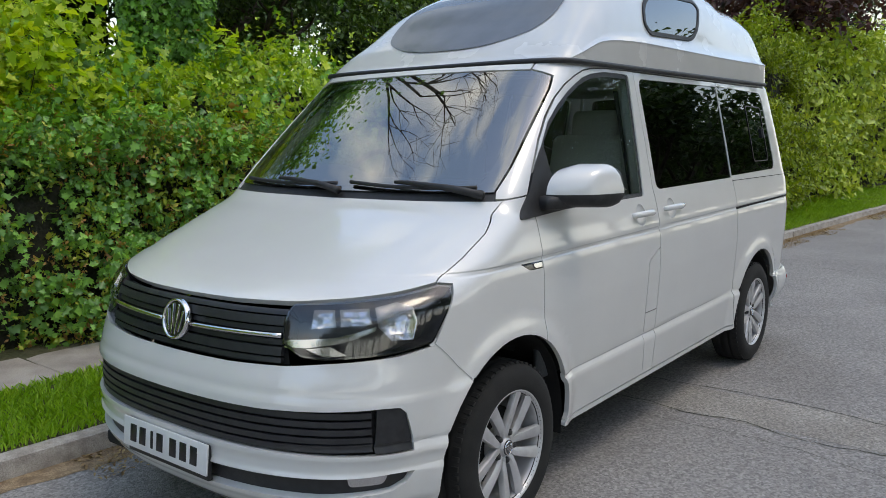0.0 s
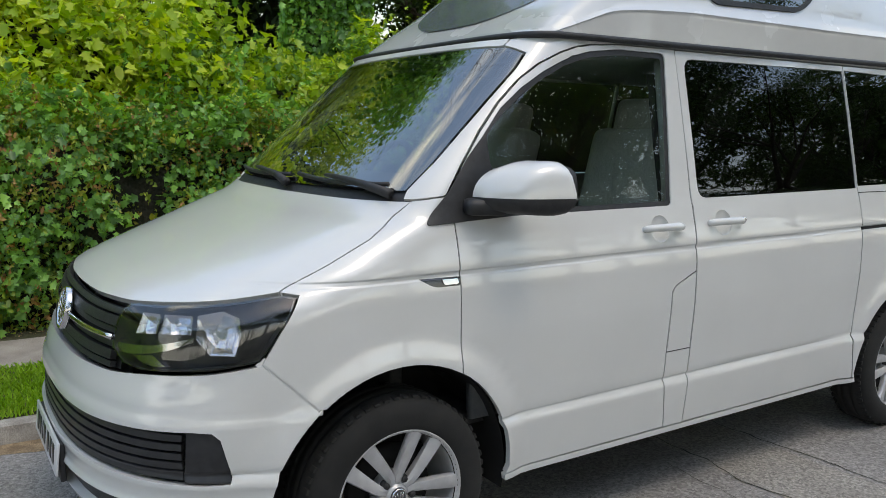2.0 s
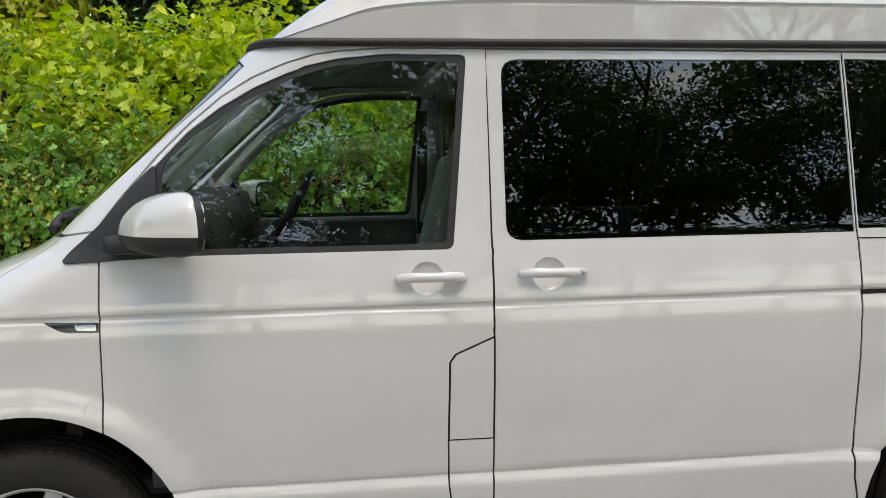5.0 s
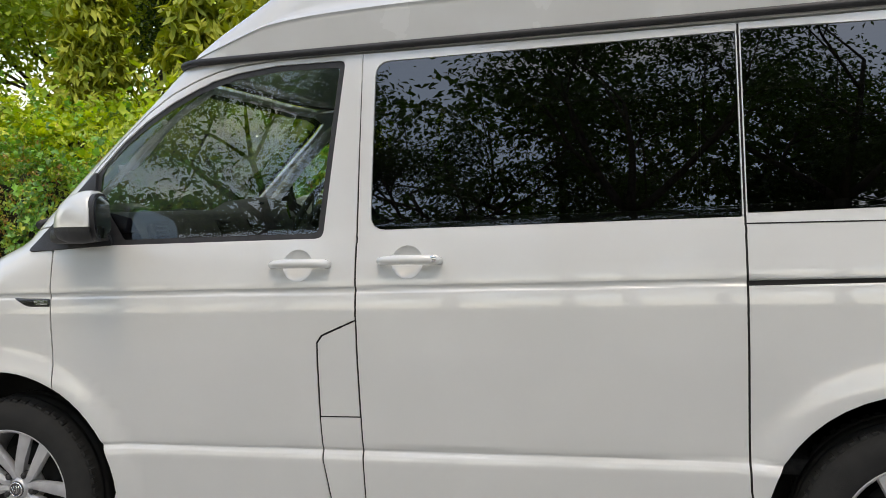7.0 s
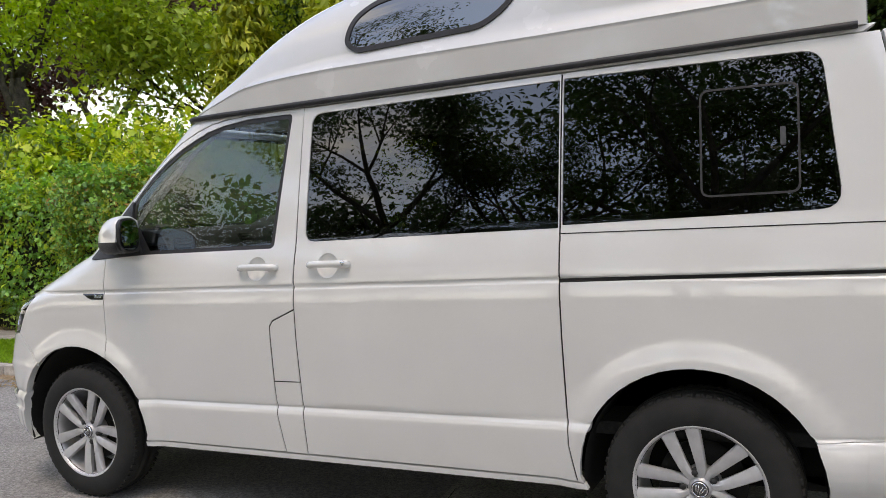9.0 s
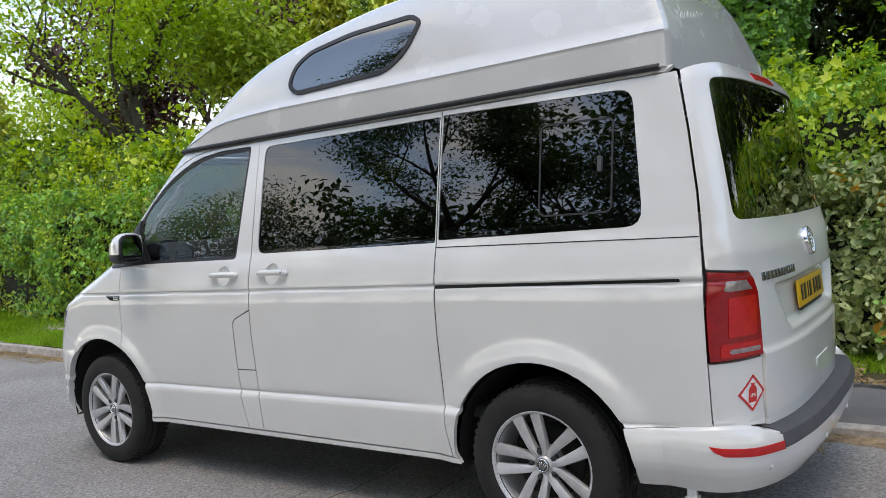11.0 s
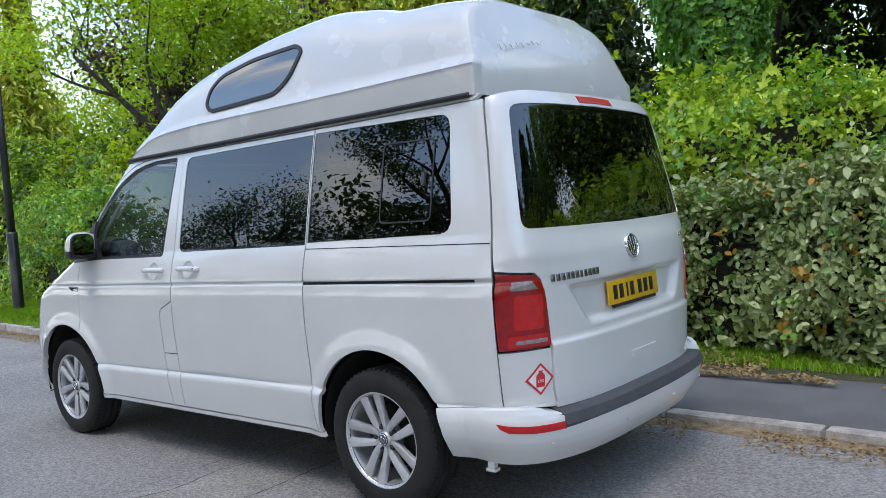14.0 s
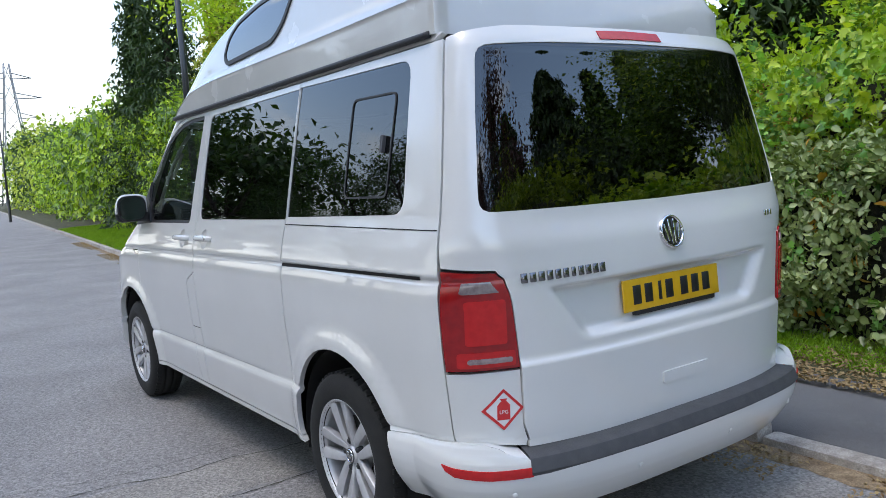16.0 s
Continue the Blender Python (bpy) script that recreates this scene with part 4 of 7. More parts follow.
# ---- high roof ----
NOSE_X, NOSE_L, NOSE_P, ROOF_W = 1.522, 0.23, 4.2, 0.750
roof_top = curve([NOSE_X + u for u in (0, 0.05, 0.165, 0.345, 0.535, 0.775, 1.125, 1.525, 1.825, 2.125, 2.375, 2.625, 2.925, 3.0)], (1.856, 1.866, 1.954, 2.087, 2.234, 2.350, 2.436, 2.490, 2.503, 2.462, 2.406, 2.388, 2.352, 2.29))
ledge_up = curve([NOSE_X + u for u in (0, 0.08, 0.14, 0.26, 0.41, 0.61, 0.93, 2.0, 2.97)], (0.002, 0.004, 0.022, 0.062, 0.108, 0.127, 0.136, 0.133, 0.138))


def base_z(x):
    """The height of the roof's lower edge, which rises a little towards the tail."""
    return 1.852 + 0.0063 * (x - 1.5)


def roof_half(x):
    v = np.clip(1 - (x - NOSE_X) / NOSE_L, 0, 1)
    r = np.clip((x - 4.48) / 0.03 + 1, 0, 1)
    return ROOF_W * (1 - v ** NOSE_P) ** (1 / NOSE_P) * (1 - r ** 8) ** (1 / 8)


def roof_form(x, a):
    """A point of the high roof: a from 0 at the gutter over 1 at the ledge to 2 at the crown."""
    x, a = np.asarray(x, float), np.asarray(a, float)
    b, zb = roof_half(x), base_z(x)
    zl = zb + ledge_up(x)
    zt = np.maximum(roof_top(x), zl + 0.001)
    step = 0.022 * smooth(1.62, 1.95, x) * b / ROOF_W
    phi = np.clip(a - 1, 0, 1) * np.pi / 2
    mid, tail = smooth(1.6, 2.6, x), smooth(3.0, 4.4, x)
    p = 5.8 - 1.2 * mid + 1.0 * tail
    si, co = np.sin(phi), np.cos(phi)
    r = (si ** p + co ** p) ** (-1 / p)
    u, f = r * co, r * si
    low = np.clip(a, 0, 1)
    crown = 1 - (0.066 + 0.054 * mid + 0.02 * tail) * f
    y = np.where(a < 1, b - 0.004 * low, (b - step * smooth(0, 0.09, f)) * u * crown)
    z = np.where(a < 1, zb + (zl - zb) * low, zl + (zt - zl) * f)
    x = x - 0.12 * np.where(a < 1, 0, f) * smooth(4.1, 4.45, x)
    hump = 0.018 * smooth(3.95, 4.25, x) * smooth(0.44, 0.36, np.abs(y))
    return x, y, z + hump * (a > 1.5)


wide = np.concatenate([[0.0001], np.linspace(0.06, 0.9, 22), [0.93, 0.96, 0.98, 0.99]])
roof_x = np.concatenate([NOSE_X + NOSE_L * (1 - (1 - wide ** NOSE_P) ** (1 / NOSE_P)), np.linspace(NOSE_X + 0.85 * NOSE_L, 4.45, 94), 4.45 + 0.03 * (1 - np.array([0.995, 0.98, 0.96, 0.94, 0.92]) ** 8) ** (1 / 8)])
roof_a = np.concatenate([np.linspace(0, 0.85, 5), [0.94, 1.0, 1.03, 1.06, 1.10, 1.14, 1.18], np.linspace(1.24, 2, 26)])
grid_x, grid_a = np.meshgrid(roof_x, roof_a, indexing="ij")
rx_, ry_, rz_ = roof_form(grid_x, grid_a)
left_pts = np.stack([rx_, -ry_, rz_], -1)
right_pts = np.stack([rx_, ry_, rz_], -1)[:, ::-1][:, 1:]
ring_pts = np.concatenate([left_pts, right_pts], 1)
nx_, na_ = ring_pts.shape[:2]
roof_faces = [(i * na_ + j, (i + 1) * na_ + j, (i + 1) * na_ + j + 1, i * na_ + j + 1) for i in range(nx_ - 1) for j in range(na_ - 1)]
roof_faces.append(tuple(range((nx_ - 1) * na_, nx_ * na_))[::-1])
hightop = part("high_roof", mesh_from("high_roof", ring_pts.reshape(-1, 3), roof_faces, GELCOAT), GELCOAT, van, "white fibreglass high roof with side windows")
hightop.data.set_sharp_from_angle(angle=radians(38))


def roof_spots(pts, out=0.0, right=False):
    """The points of the roof's flank at each (x, z)."""
    x, z = np.array(pts).T
    lo, hi = np.zeros(len(x)), np.full(len(x), 2.0)
    for _ in range(30):
        mid = (lo + hi) / 2
        low = roof_form(x, mid)[2] < z
        lo, hi = np.where(low, mid, lo), np.where(low, hi, mid)
    y = roof_form(x, lo)[1]
    return list(zip(x.tolist(), ((y + out) * (1 if right else -1)).tolist(), (z + 0.25 * out).tolist()))


def roof_patch(name, outline, material, parent, out, right=False, thick=0.01, label="", inner=None):
    """A flat-ish piece lying on the roof's flank, cut to an outline of (x, z)."""
    loops = [outline] + ([inner] if inner else [])
    xs = [2.4 + 0.04 * i for i in range(26)]
    zs = [1.95 + 0.03 * i for i in range(16)]
    verts, faces = cut_cells(loops, xs, zs)
    pts = roof_spots(verts, out, right)
    low = roof_spots(verts, out - thick, right)
    count = {}
    for f in faces:
        for i in range(len(f)):
            e = (f[i - 1], f[i])
            k = (min(e), max(e))
            count[k] = None if k in count else e
    k = len(pts)
    fs = [list(f) for f in faces] + [[e[0], e[1], e[1] + k, e[0] + k] for e in count.values() if e]
    me = mesh_from(name, pts + low, fs, material)
    bm = bmesh.new()
    bm.from_mesh(me)
    bmesh.ops.recalc_face_normals(bm, faces=bm.faces)
    bm.to_mesh(me)
    bm.free()
    me.set_sharp_from_angle(angle=radians(40))
    return part(name, me, material, parent, label)


ROOF_PANE = rounded([(2.475, 2.10), (2.505, 2.195), (2.60, 2.258), (2.88, 2.300), (3.255, 2.312), (3.315, 2.275), (3.235, 2.145), (3.12, 2.072), (2.53, 2.055)], 0.06, 5)


def grown(outline, by):
    c = [sum(p[0] for p in outline) / len(outline), sum(p[1] for p in outline) / len(outline)]
    out = []
    k = len(outline)
    for i in range(k):
        p, q, r = Vector(outline[i - 1]), Vector(outline[i]), Vector(outline[(i + 1) % k])
        d = (r - p).normalized()
        n = Vector((-d.y, d.x))
        if n.dot(q - Vector(c)) < 0:
            n = -n
        out.append(tuple(q + n * by))
    return out


for right in (False, True):
    rubber = roof_patch("window_rubber", grown(ROOF_PANE, 0.010), BLACK_PLASTIC, hightop, 0.007, right, 0.014, "black rubber window seal", grown(ROOF_PANE, -0.012))
    roof_patch("roof_window", grown(ROOF_PANE, -0.008), ROOF_GLASS, hightop, 0.003, right, 0.004, "dark tinted roof side window")

# black seal between the body and the high roof
seal_pts = []
for x in np.concatenate([roof_x[1:27], np.linspace(1.77, 4.38, 40), [4.42, 4.445]]):
    seal_pts.append((x, -float(roof_half(x)) - 0.004, base_z(x) + 0.001))
seal = seal_pts[::-1] + [(x, -y, z) for x, y, z in seal_pts]
part("roof_seal", tube([(x - 0.016 * float(smooth(1.78, 1.56, x)), y, z) for x, y, z in seal], 0.0125, 8), BLACK_PLASTIC, van, "black rubber seal below the high roof")

# ---- wheels ----
def wheel(place, left, turned=0.0):
    """A road wheel with a tyre, an alloy rim of five forked arms, cap and brake disc; its outer face towards -y. turned: degrees of roll."""
    w = empty("wheel")
    R = 0.337
    prof = [(0.212, -0.085), (0.222, -0.098), (0.245, -0.106), (0.28, -0.108), (0.305, -0.102), (0.322, -0.090), (0.331, -0.070), (R, -0.045), (R, -0.03), (R - 0.007, -0.028), (R - 0.007, -0.022), (R, -0.02), (R, 0.02), (R - 0.007, 0.022), (R - 0.007, 0.028), (R, 0.03), (R, 0.045), (0.331, 0.07), (0.305, 0.10), (0.25, 0.107), (0.205, 0.09)]
    tyre = lathe(prof, 96)
    tyre_ob = part("tyre", tyre, RUBBER, w, "black road tyre")
    block = box((0.012, 0.036, 0.020), (R - 0.0085, -0.066, 0), 0.002, seg=1)
    bmesh.ops.recalc_face_normals(block, faces=block.faces)
    tread = bpy.data.meshes.new("tread")
    block.to_mesh(tread)
    block.free()
    tread.materials.append(RUBBER)
    for i in range(60):
        for turn in (0, 180):
            b = new("tread_block", tread)
            b.parent = tyre_ob
            b.matrix_basis = Matrix.Rotation(2 * math.pi * (i + (0.5 if turn else 0)) / 60, 4, "Y") @ pose(0, 0, 0, 0, 0, turn)
    rim = lathe([(0.232, -0.092), (0.230, -0.099), (0.226, -0.101), (0.222, -0.099), (0.219, -0.094), (0.215, -0.090), (0.210, -0.070), (0.206, -0.03), (0.204, 0.06), (0.21, 0.09)], 72)
    rim_ob = part("rim", rim, ALLOY, w, "silver alloy rim")
    part("drum", lathe([(0.0001, -0.01), (0.07, -0.012), (0.075, -0.018), (0.150, -0.018), (0.152, 0.01)], 48), DARK, w, "dark brake disc")
    spokes = []
    for k in range(5):
        for side in (-1, 1):
            b = bmesh.new()
            rings = []
            for r, half, y, deep, off in ((0.040, 0.015, -0.070, 0.03, 0.30), (0.066, 0.0165, -0.077, 0.032, 0.235), (0.095, 0.0185, -0.082, 0.032, 0.300), (0.135, 0.0210, -0.087, 0.030, 0.360), (0.180, 0.0240, -0.090, 0.026, 0.398), (0.219, 0.0270, -0.093, 0.022, 0.420)):
                a = math.pi / 2 + 2 * math.pi * k / 5 + side * off
                d, n = Vector((math.cos(a), 0, math.sin(a))), Vector((-math.sin(a), 0, math.cos(a)))
                g = side * half
                sec = [(-g, y + 0.011), (-g * 0.80, y + 0.002), (g * 0.25, y), (g, y + 0.008), (g * 0.9, y + deep), (-g * 0.9, y + deep)]
                rings.append([b.verts.new(d * r + n * h * 1.0 + Vector((0, yy, 0))) for h, yy in sec])
            for p, q in zip(rings, rings[1:]):
                for i in range(6):
                    b.faces.new((p[i], p[(i + 1) % 6], q[(i + 1) % 6], q[i]))
            b.faces.new(rings[0])
            b.faces.new(rings[-1])
            spokes.append(b)
            part("spoke", b, ALLOY, rim_ob, auto=35)
    hub = lathe([(0.0001, -0.078), (0.030, -0.078), (0.033, -0.074), (0.036, -0.067), (0.05, -0.064), (0.066, -0.056), (0.072, -0.04), (0.072, -0.01)], 40)
    hub_ob = part("hub", hub, ALLOY, w)
    for k in range(5):
        a = math.pi / 2 + 2 * math.pi * (k + 0.5) / 5
        part("wheel_bolt", lathe([(0.0001, -0.076), (0.009, -0.076), (0.011, -0.072), (0.011, -0.060), (0.0145, -0.070), (0.015, -0.05)], 12, "y", (0.057 * math.cos(a), 0, 0.056 * math.sin(a))), BLACK_PLASTIC, hub_ob)
    part("hub_cap", lathe([(0.0001, -0.084), (0.024, -0.084), (0.029, -0.082), (0.031, -0.075)], 32), GREY_PLASTIC, hub_ob, "grey wheel centre cap with a bright ring")
    part("cap_ring", lathe([(0.023, -0.0838), (0.0235, -0.0855), (0.0265, -0.0852), (0.0275, -0.082)], 32), CHROME, hub_ob)
    cap_bars = [box((0.030 if inner else 0.025, 0.003, 0.0035), (off, -0.0846, 0), 0.0006, (0, tilt, 0), seg=1) for off, tilt, inner in ((-0.0125, 72, False), (-0.0045, 80, True), (0.0045, 100, True), (0.0125, 108, False))]
    part("cap_bars", join(*cap_bars), CHROME, hub_ob)
    w.parent = van
    w.matrix_parent_inverse = origin_of(van).inverted()
    w.matrix_basis = pose(*place, 0, 0, 0 if left else 180) @ Matrix.Rotation(radians(turned), 4, "Y")
    return w


for hx in (HUB_F, HUB_R):
    wheel((hx, -0.815, HUB_Z), True, 20 if hx > 2 else -8)
    wheel((hx, 0.815, HUB_Z), False)

# wheel wells, dark liners
for hx, r in ((0.905, 0.435), (3.905, 0.408)):
    for side in (-1, 1):
        bm = bmesh.new()
        rows = []
        for i in range(25):
            a = radians(-12 + 204 * i / 24)
            x, z = hx + r * math.cos(a), 0.35 + r * math.sin(a)
            rows.append([bm.verts.new((x, side * y, z)) for y in (0.885, 0.80, 0.55)] + [bm.verts.new((hx + 0.9 * r * math.cos(a), side * 0.55, 0.35 + 0.9 * r * math.sin(a)))])
        centre = bm.verts.new((hx, side * 0.55, 0.35))
        for a, b in zip(rows, rows[1:]):
            for k in range(3):
                bm.faces.new((a[k], a[k + 1], b[k + 1], b[k]))
            bm.faces.new((a[3], b[3], centre))
        part("wheel_well", bm, DARK, van)
under = join(box((4.3, 1.1, 0.08), (2.4, 0, 0.28), 0.02), box((2.05, 1.66, 0.06), (2.4, 0, 0.305), 0.02), box((0.4, 1.5, 0.08), (4.5, 0, 0.34), 0.02), box((0.34, 1.3, 0.06), (0.3, 0, 0.27), 0.02))
part("underbody", under, DARK, van, "dark underbody")

# ---- door handles, mirrors, wipers, plates and lettering ----
def side_spot(x, z, out=0.0, right=False):
    s = s_of_x(x, z)
    p = np.array(shell(s, z)) + shell_normal(np.array([s]), np.array([z]))[0] * out
    return Vector((p[0], -p[1] if right else p[1], p[2]))


def rear_spot(y, z, out=0.0):
    s = s_of_y(y, z, True)
    p, n = np.array(shell(s, z)), shell_normal(np.array([s]), np.array([z]))[0]
    return Vector(p + n * out), Vector(n)


for (cx, cz), loop, owners in ((CUP_1, cup_1, doors), (CUP_2, cup_2, slides)):
    for d, f in zip(owners, (False, True)):
        def bowl(x, y, z, cx=cx, cz=cz):
            q = np.clip(((x - cx) ** 2 + (z - cz) ** 2) / 0.052 ** 2, 0, 1)
            return -0.020 * (1 - q) ** 0.6 - 0.001
        cup = part("handle_cup", skin("handle_cup", [inset(loop, -0.001)], PAINT, push=bowl, lip=0, s_lines=[i / 600 for i in range(601)], z_lines=[1.05 + 0.006 * i for i in range(35)], flip=f), PAINT, d, "round recess behind the handle")
        pts = []
        for x, o in ((cx - 0.088, -0.004), (cx - 0.084, 0.014), (cx - 0.066, 0.026), (cx - 0.03, 0.031), (cx + 0.03, 0.031), (cx + 0.075, 0.026), (cx + 0.098, 0.018), (cx + 0.106, -0.002)):
            pts.append(side_spot(x, cz + 0.002, o, f))
        grip = tube(pts, 0.014, 12, taper=[0.012, 0.0135, 0.0145, 0.015, 0.015, 0.016, 0.016, 0.014])
        h = part("door_handle", grip, PAINT, d, "white pull handle")
        if owners is slides:
            lock = lathe([(0.0001, -0.003), (0.009, -0.003), (0.011, 0.0), (0.0115, 0.006)], 20)
            at = side_spot(cx + 0.092, cz + 0.003, 0.034, f)
            bmesh.ops.transform(lock, matrix=Matrix.Translation(at) @ pose(0, 0, 0, 0, 0, 180 if f else 0), verts=lock.verts)
            part("lock", lock, CHROME, d, "round door lock")

MIRROR_GLASS = mat("mirror_glass", (0.45, 0.47, 0.48), (0.48, 0.50, 0.51), scale=3, rough=0.02, metal=1.0)
for right in (False, True):
    g = -1 if right else 1
    mirror = part("door_mirror", skin("mirror_base", [fine(X(*rounded([(1.012, 1.205), (1.36, 1.222), (1.32, 1.30), (1.278, 1.40), (1.272, 1.488), (1.20, 1.415), (1.115, 1.31), (1.035, 1.235)], [0.02, 0.01, 0.01, 0.02, 0.02, 0, 0, 0.02])))], BLACK_PLASTIC, out=0.007, lip=0.02, flip=right), BLACK_PLASTIC, van, "door mirror with white cap and black foot")
    def shape(zlow, zhigh, grow=0.0, floor=None):
        """The swept housing: along its width, sections with a low foot, a domed front and a flat back."""
        bm = bmesh.new()
        rows = []
        n, seam = 14, 1.291
        for i in range(n + 1):
            t = i / n
            y = -0.893 - 0.212 * t
            front = 1.180 + 0.135 * t ** 1.6 + 0.10 * max(0, (t - 0.7) / 0.3) ** 2
            back = 1.362 + 0.076 * t
            tall = math.sqrt(max(0.0, 1 - max(0, (t - 0.60) / 0.405) ** 2.6)) * (0.86 + 0.14 * min(1, t / 0.25))
            deep = math.sqrt(max(0.0, 1 - max(0, (t - 0.72) / 0.285) ** 2.4))
            ring = [(back - 0.006, seam - 0.050 * deep), (back * 0.7 + front * 0.3, seam - 0.054 * deep), (back * 0.35 + front * 0.65, seam - 0.050 * deep), (back * 0.1 + front * 0.9, seam - 0.036 * deep), (front, seam - 0.014 * deep), (front - 0.001, seam)]
            for j in range(1, 12):
                a = math.pi / 2 * j / 12
                ring.append((back - 0.012 - (back - 0.012 - front) * math.cos(a) ** 0.95, seam + 0.122 * tall * math.sin(a) ** 0.92))
            ring += [(back - 0.012, seam + 0.121 * tall), (back - 0.003, seam + 0.115 * tall), (back, seam + 0.10 * tall), (back, seam), (back, seam - 0.042 * deep)]
            rows.append([bm.verts.new((x, g * y, z)) for x, z in ring])
        k = len(rows[0])
        for p, q in zip(rows, rows[1:]):
            for j in range(k):
                bm.faces.new((p[j], p[(j + 1) % k], q[(j + 1) % k], q[j]))
        bm.faces.new(rows[0])
        bm.faces.new(rows[-1])
        geom = bm.verts[:] + bm.edges[:] + bm.faces[:]
        if zlow is not None:
            bmesh.ops.bisect_plane(bm, geom=geom, plane_co=(0, 0, zlow), plane_no=(0, 0, 1), clear_inner=True)
        if zhigh is not None:
            bmesh.ops.bisect_plane(bm, geom=bm.verts[:] + bm.edges[:] + bm.faces[:], plane_co=(0, 0, zhigh), plane_no=(0, 0, 1), clear_outer=True)
        return bm
    part("mirror_cap", shape(1.2945, None), PAINT, mirror, "white mirror cap", auto=50)
    part("mirror_shell", shape(None, 1.2935), BLACK_PLASTIC, mirror, "black lower mirror shell", auto=50)
    bezel = []
    for grow, x, m, nm, lb in ((0.0, 1.412, BLACK_PLASTIC, "mirror_bezel", ""), (-0.010, 1.419, MIRROR_GLASS, "mirror_glass", "mirror glass reflecting the road")):
        bm = bmesh.new()
        ring = []
        for j in range(40):
            a = 2 * math.pi * j / 40
            c, s2 = math.cos(a), math.sin(a)
            r = (abs(c) ** 3.2 + abs(s2) ** 3.2) ** (-1 / 3.2)
            y = -0.996 + (0.097 + grow) * r * c
            z = 1.322 + (0.080 + grow) * r * s2
            ring.append(bm.verts.new((x - 0.42 * (y + 1.003), g * y, z)))
        f1 = bm.faces.new(ring)
        ext = bmesh.ops.extrude_face_region(bm, geom=[f1])
        bmesh.ops.translate(bm, verts=[v for v in ext["geom"] if isinstance(v, bmesh.types.BMVert)], vec=(-0.02, 0, 0))
        part(nm, bm, m, mirror, lb, auto=40)
    arm = join(box((0.15, 0.10, 0.055), (1.225, g * -0.905, 1.262), 0.022, (0, 0, g * -18)))
    part("mirror_arm", arm, BLACK_PLASTIC, mirror)

# wipers lying on the foot of the windscreen
def screen_spot(y, z, out):
    s = s_of_y(y, z)
    return Vector(np.array(shell(s, z)) + shell_normal(np.array([s]), np.array([z]))[0] * out)


for y0, y1 in ((0.66, 0.02), (-0.06, -0.70)):
    pts = [screen_spot(y0 + (y1 - y0) * i / 10, 1.326 - 0.010 * math.sin(math.pi * i / 10) - 0.006 * i / 10, 0.012) for i in range(11)]
    w = part("wiper", tube(pts, 0.009, 6), BLACK_PLASTIC, van, "black windscreen wiper")
    arm = [screen_spot(y1 - 0.04, 1.290, 0.016), screen_spot(y1 + 0.10, 1.308, 0.024), screen_spot(y1 + 0.30, 1.322, 0.026), screen_spot((y0 + y1) / 2 + 0.06, 1.326, 0.022)]
    part("wiper_arm", tube(arm, 0.012, 8, taper=[0.018, 0.014, 0.010, 0.007]), BLACK_PLASTIC, w)

# number plates: the characters as plain bars
PLATE_W = mat("plate_white", (0.72, 0.73, 0.74), (0.77, 0.78, 0.78), scale=30, rough=0.3, coat=0.4)
PLATE_Y = mat("plate_yellow", (0.72, 0.40, 0.012), (0.78, 0.45, 0.02), scale=25, rough=0.3, coat=0.4)
INK = mat("plate_black", (0.012, 0.012, 0.014), (0.02, 0.02, 0.022), scale=40, rough=0.35)


def number_plate(at, way, material, label, owner):
    m = Matrix.Translation(at) @ Vector(way).to_track_quat("Z", "Y").to_matrix().to_4x4()
    bm = box((0.52, 0.111, 0.008), (0, 0, 0), 0.003)
    bmesh.ops.transform(bm, matrix=m, verts=bm.verts)
    pl = part("number_plate", bm, material, owner, label)
    for i, x in enumerate((-0.192, -0.132, -0.072, -0.022, 0.060, 0.122, 0.184)):
        b = box((0.040 if i != 2 else 0.016, 0.066, 0.002), (x, 0.0, 0.0047), 0.0006, seg=1)
        bmesh.ops.transform(b, matrix=m, verts=b.verts)
        part("plate_bar", b, INK, pl)
    return pl


number_plate((-0.004, 0.0, 0.428), (-1, 0, 0.10), PLATE_W, "white front number plate", bumper_f)
part("plate_holder", box((0.018, 0.50, 0.13), (0.012, 0, 0.412), 0.004), BLACK_PLASTIC, bumper_f)
p, n = rear_spot(0.0, 0.95, -0.02)
number_plate(p + Vector((0.002, 0.0, 0)), (1, 0, 0.06), PLATE_Y, "yellow rear number plate", tailgate)
part("plate_holder", box((0.02, 0.44, 0.03), p + Vector((-0.006, 0.02, -0.058)), 0.004), BLACK_PLASTIC, tailgate)

DARK_CHROME = mat("dark_chrome", (0.20, 0.20, 0.21), (0.28, 0.28, 0.29), scale=60, rough=0.2, metal=0.9)
# model lettering and trim mark as plain chrome bars
for i in range(11):
    p, n = rear_spot(-0.672 + 0.0312 * i, 1.068, 0.003)
    b = box((0.0225 if i != 6 else 0.016, 0.031, 0.005), (0, 0, 0), 0.0015, seg=1)
    bmesh.ops.transform(b, matrix=Matrix.Translation(p) @ n.to_track_quat("Z", "Y").to_matrix().to_4x4(), verts=b.verts)
    part("letter_bar", b, DARK_CHROME, tailgate)
for i in range(3):
    p, n = rear_spot(0.606 + 0.024 * i, 1.165, 0.003)
    b = box((0.015, 0.022, 0.004), (0, 0, 0), 0.0012, seg=1)
    bmesh.ops.transform(b, matrix=Matrix.Translation(p) @ n.to_track_quat("Z", "Y").to_matrix().to_4x4(), verts=b.verts)
    part("letter_bar", b, CHROME, tailgate)

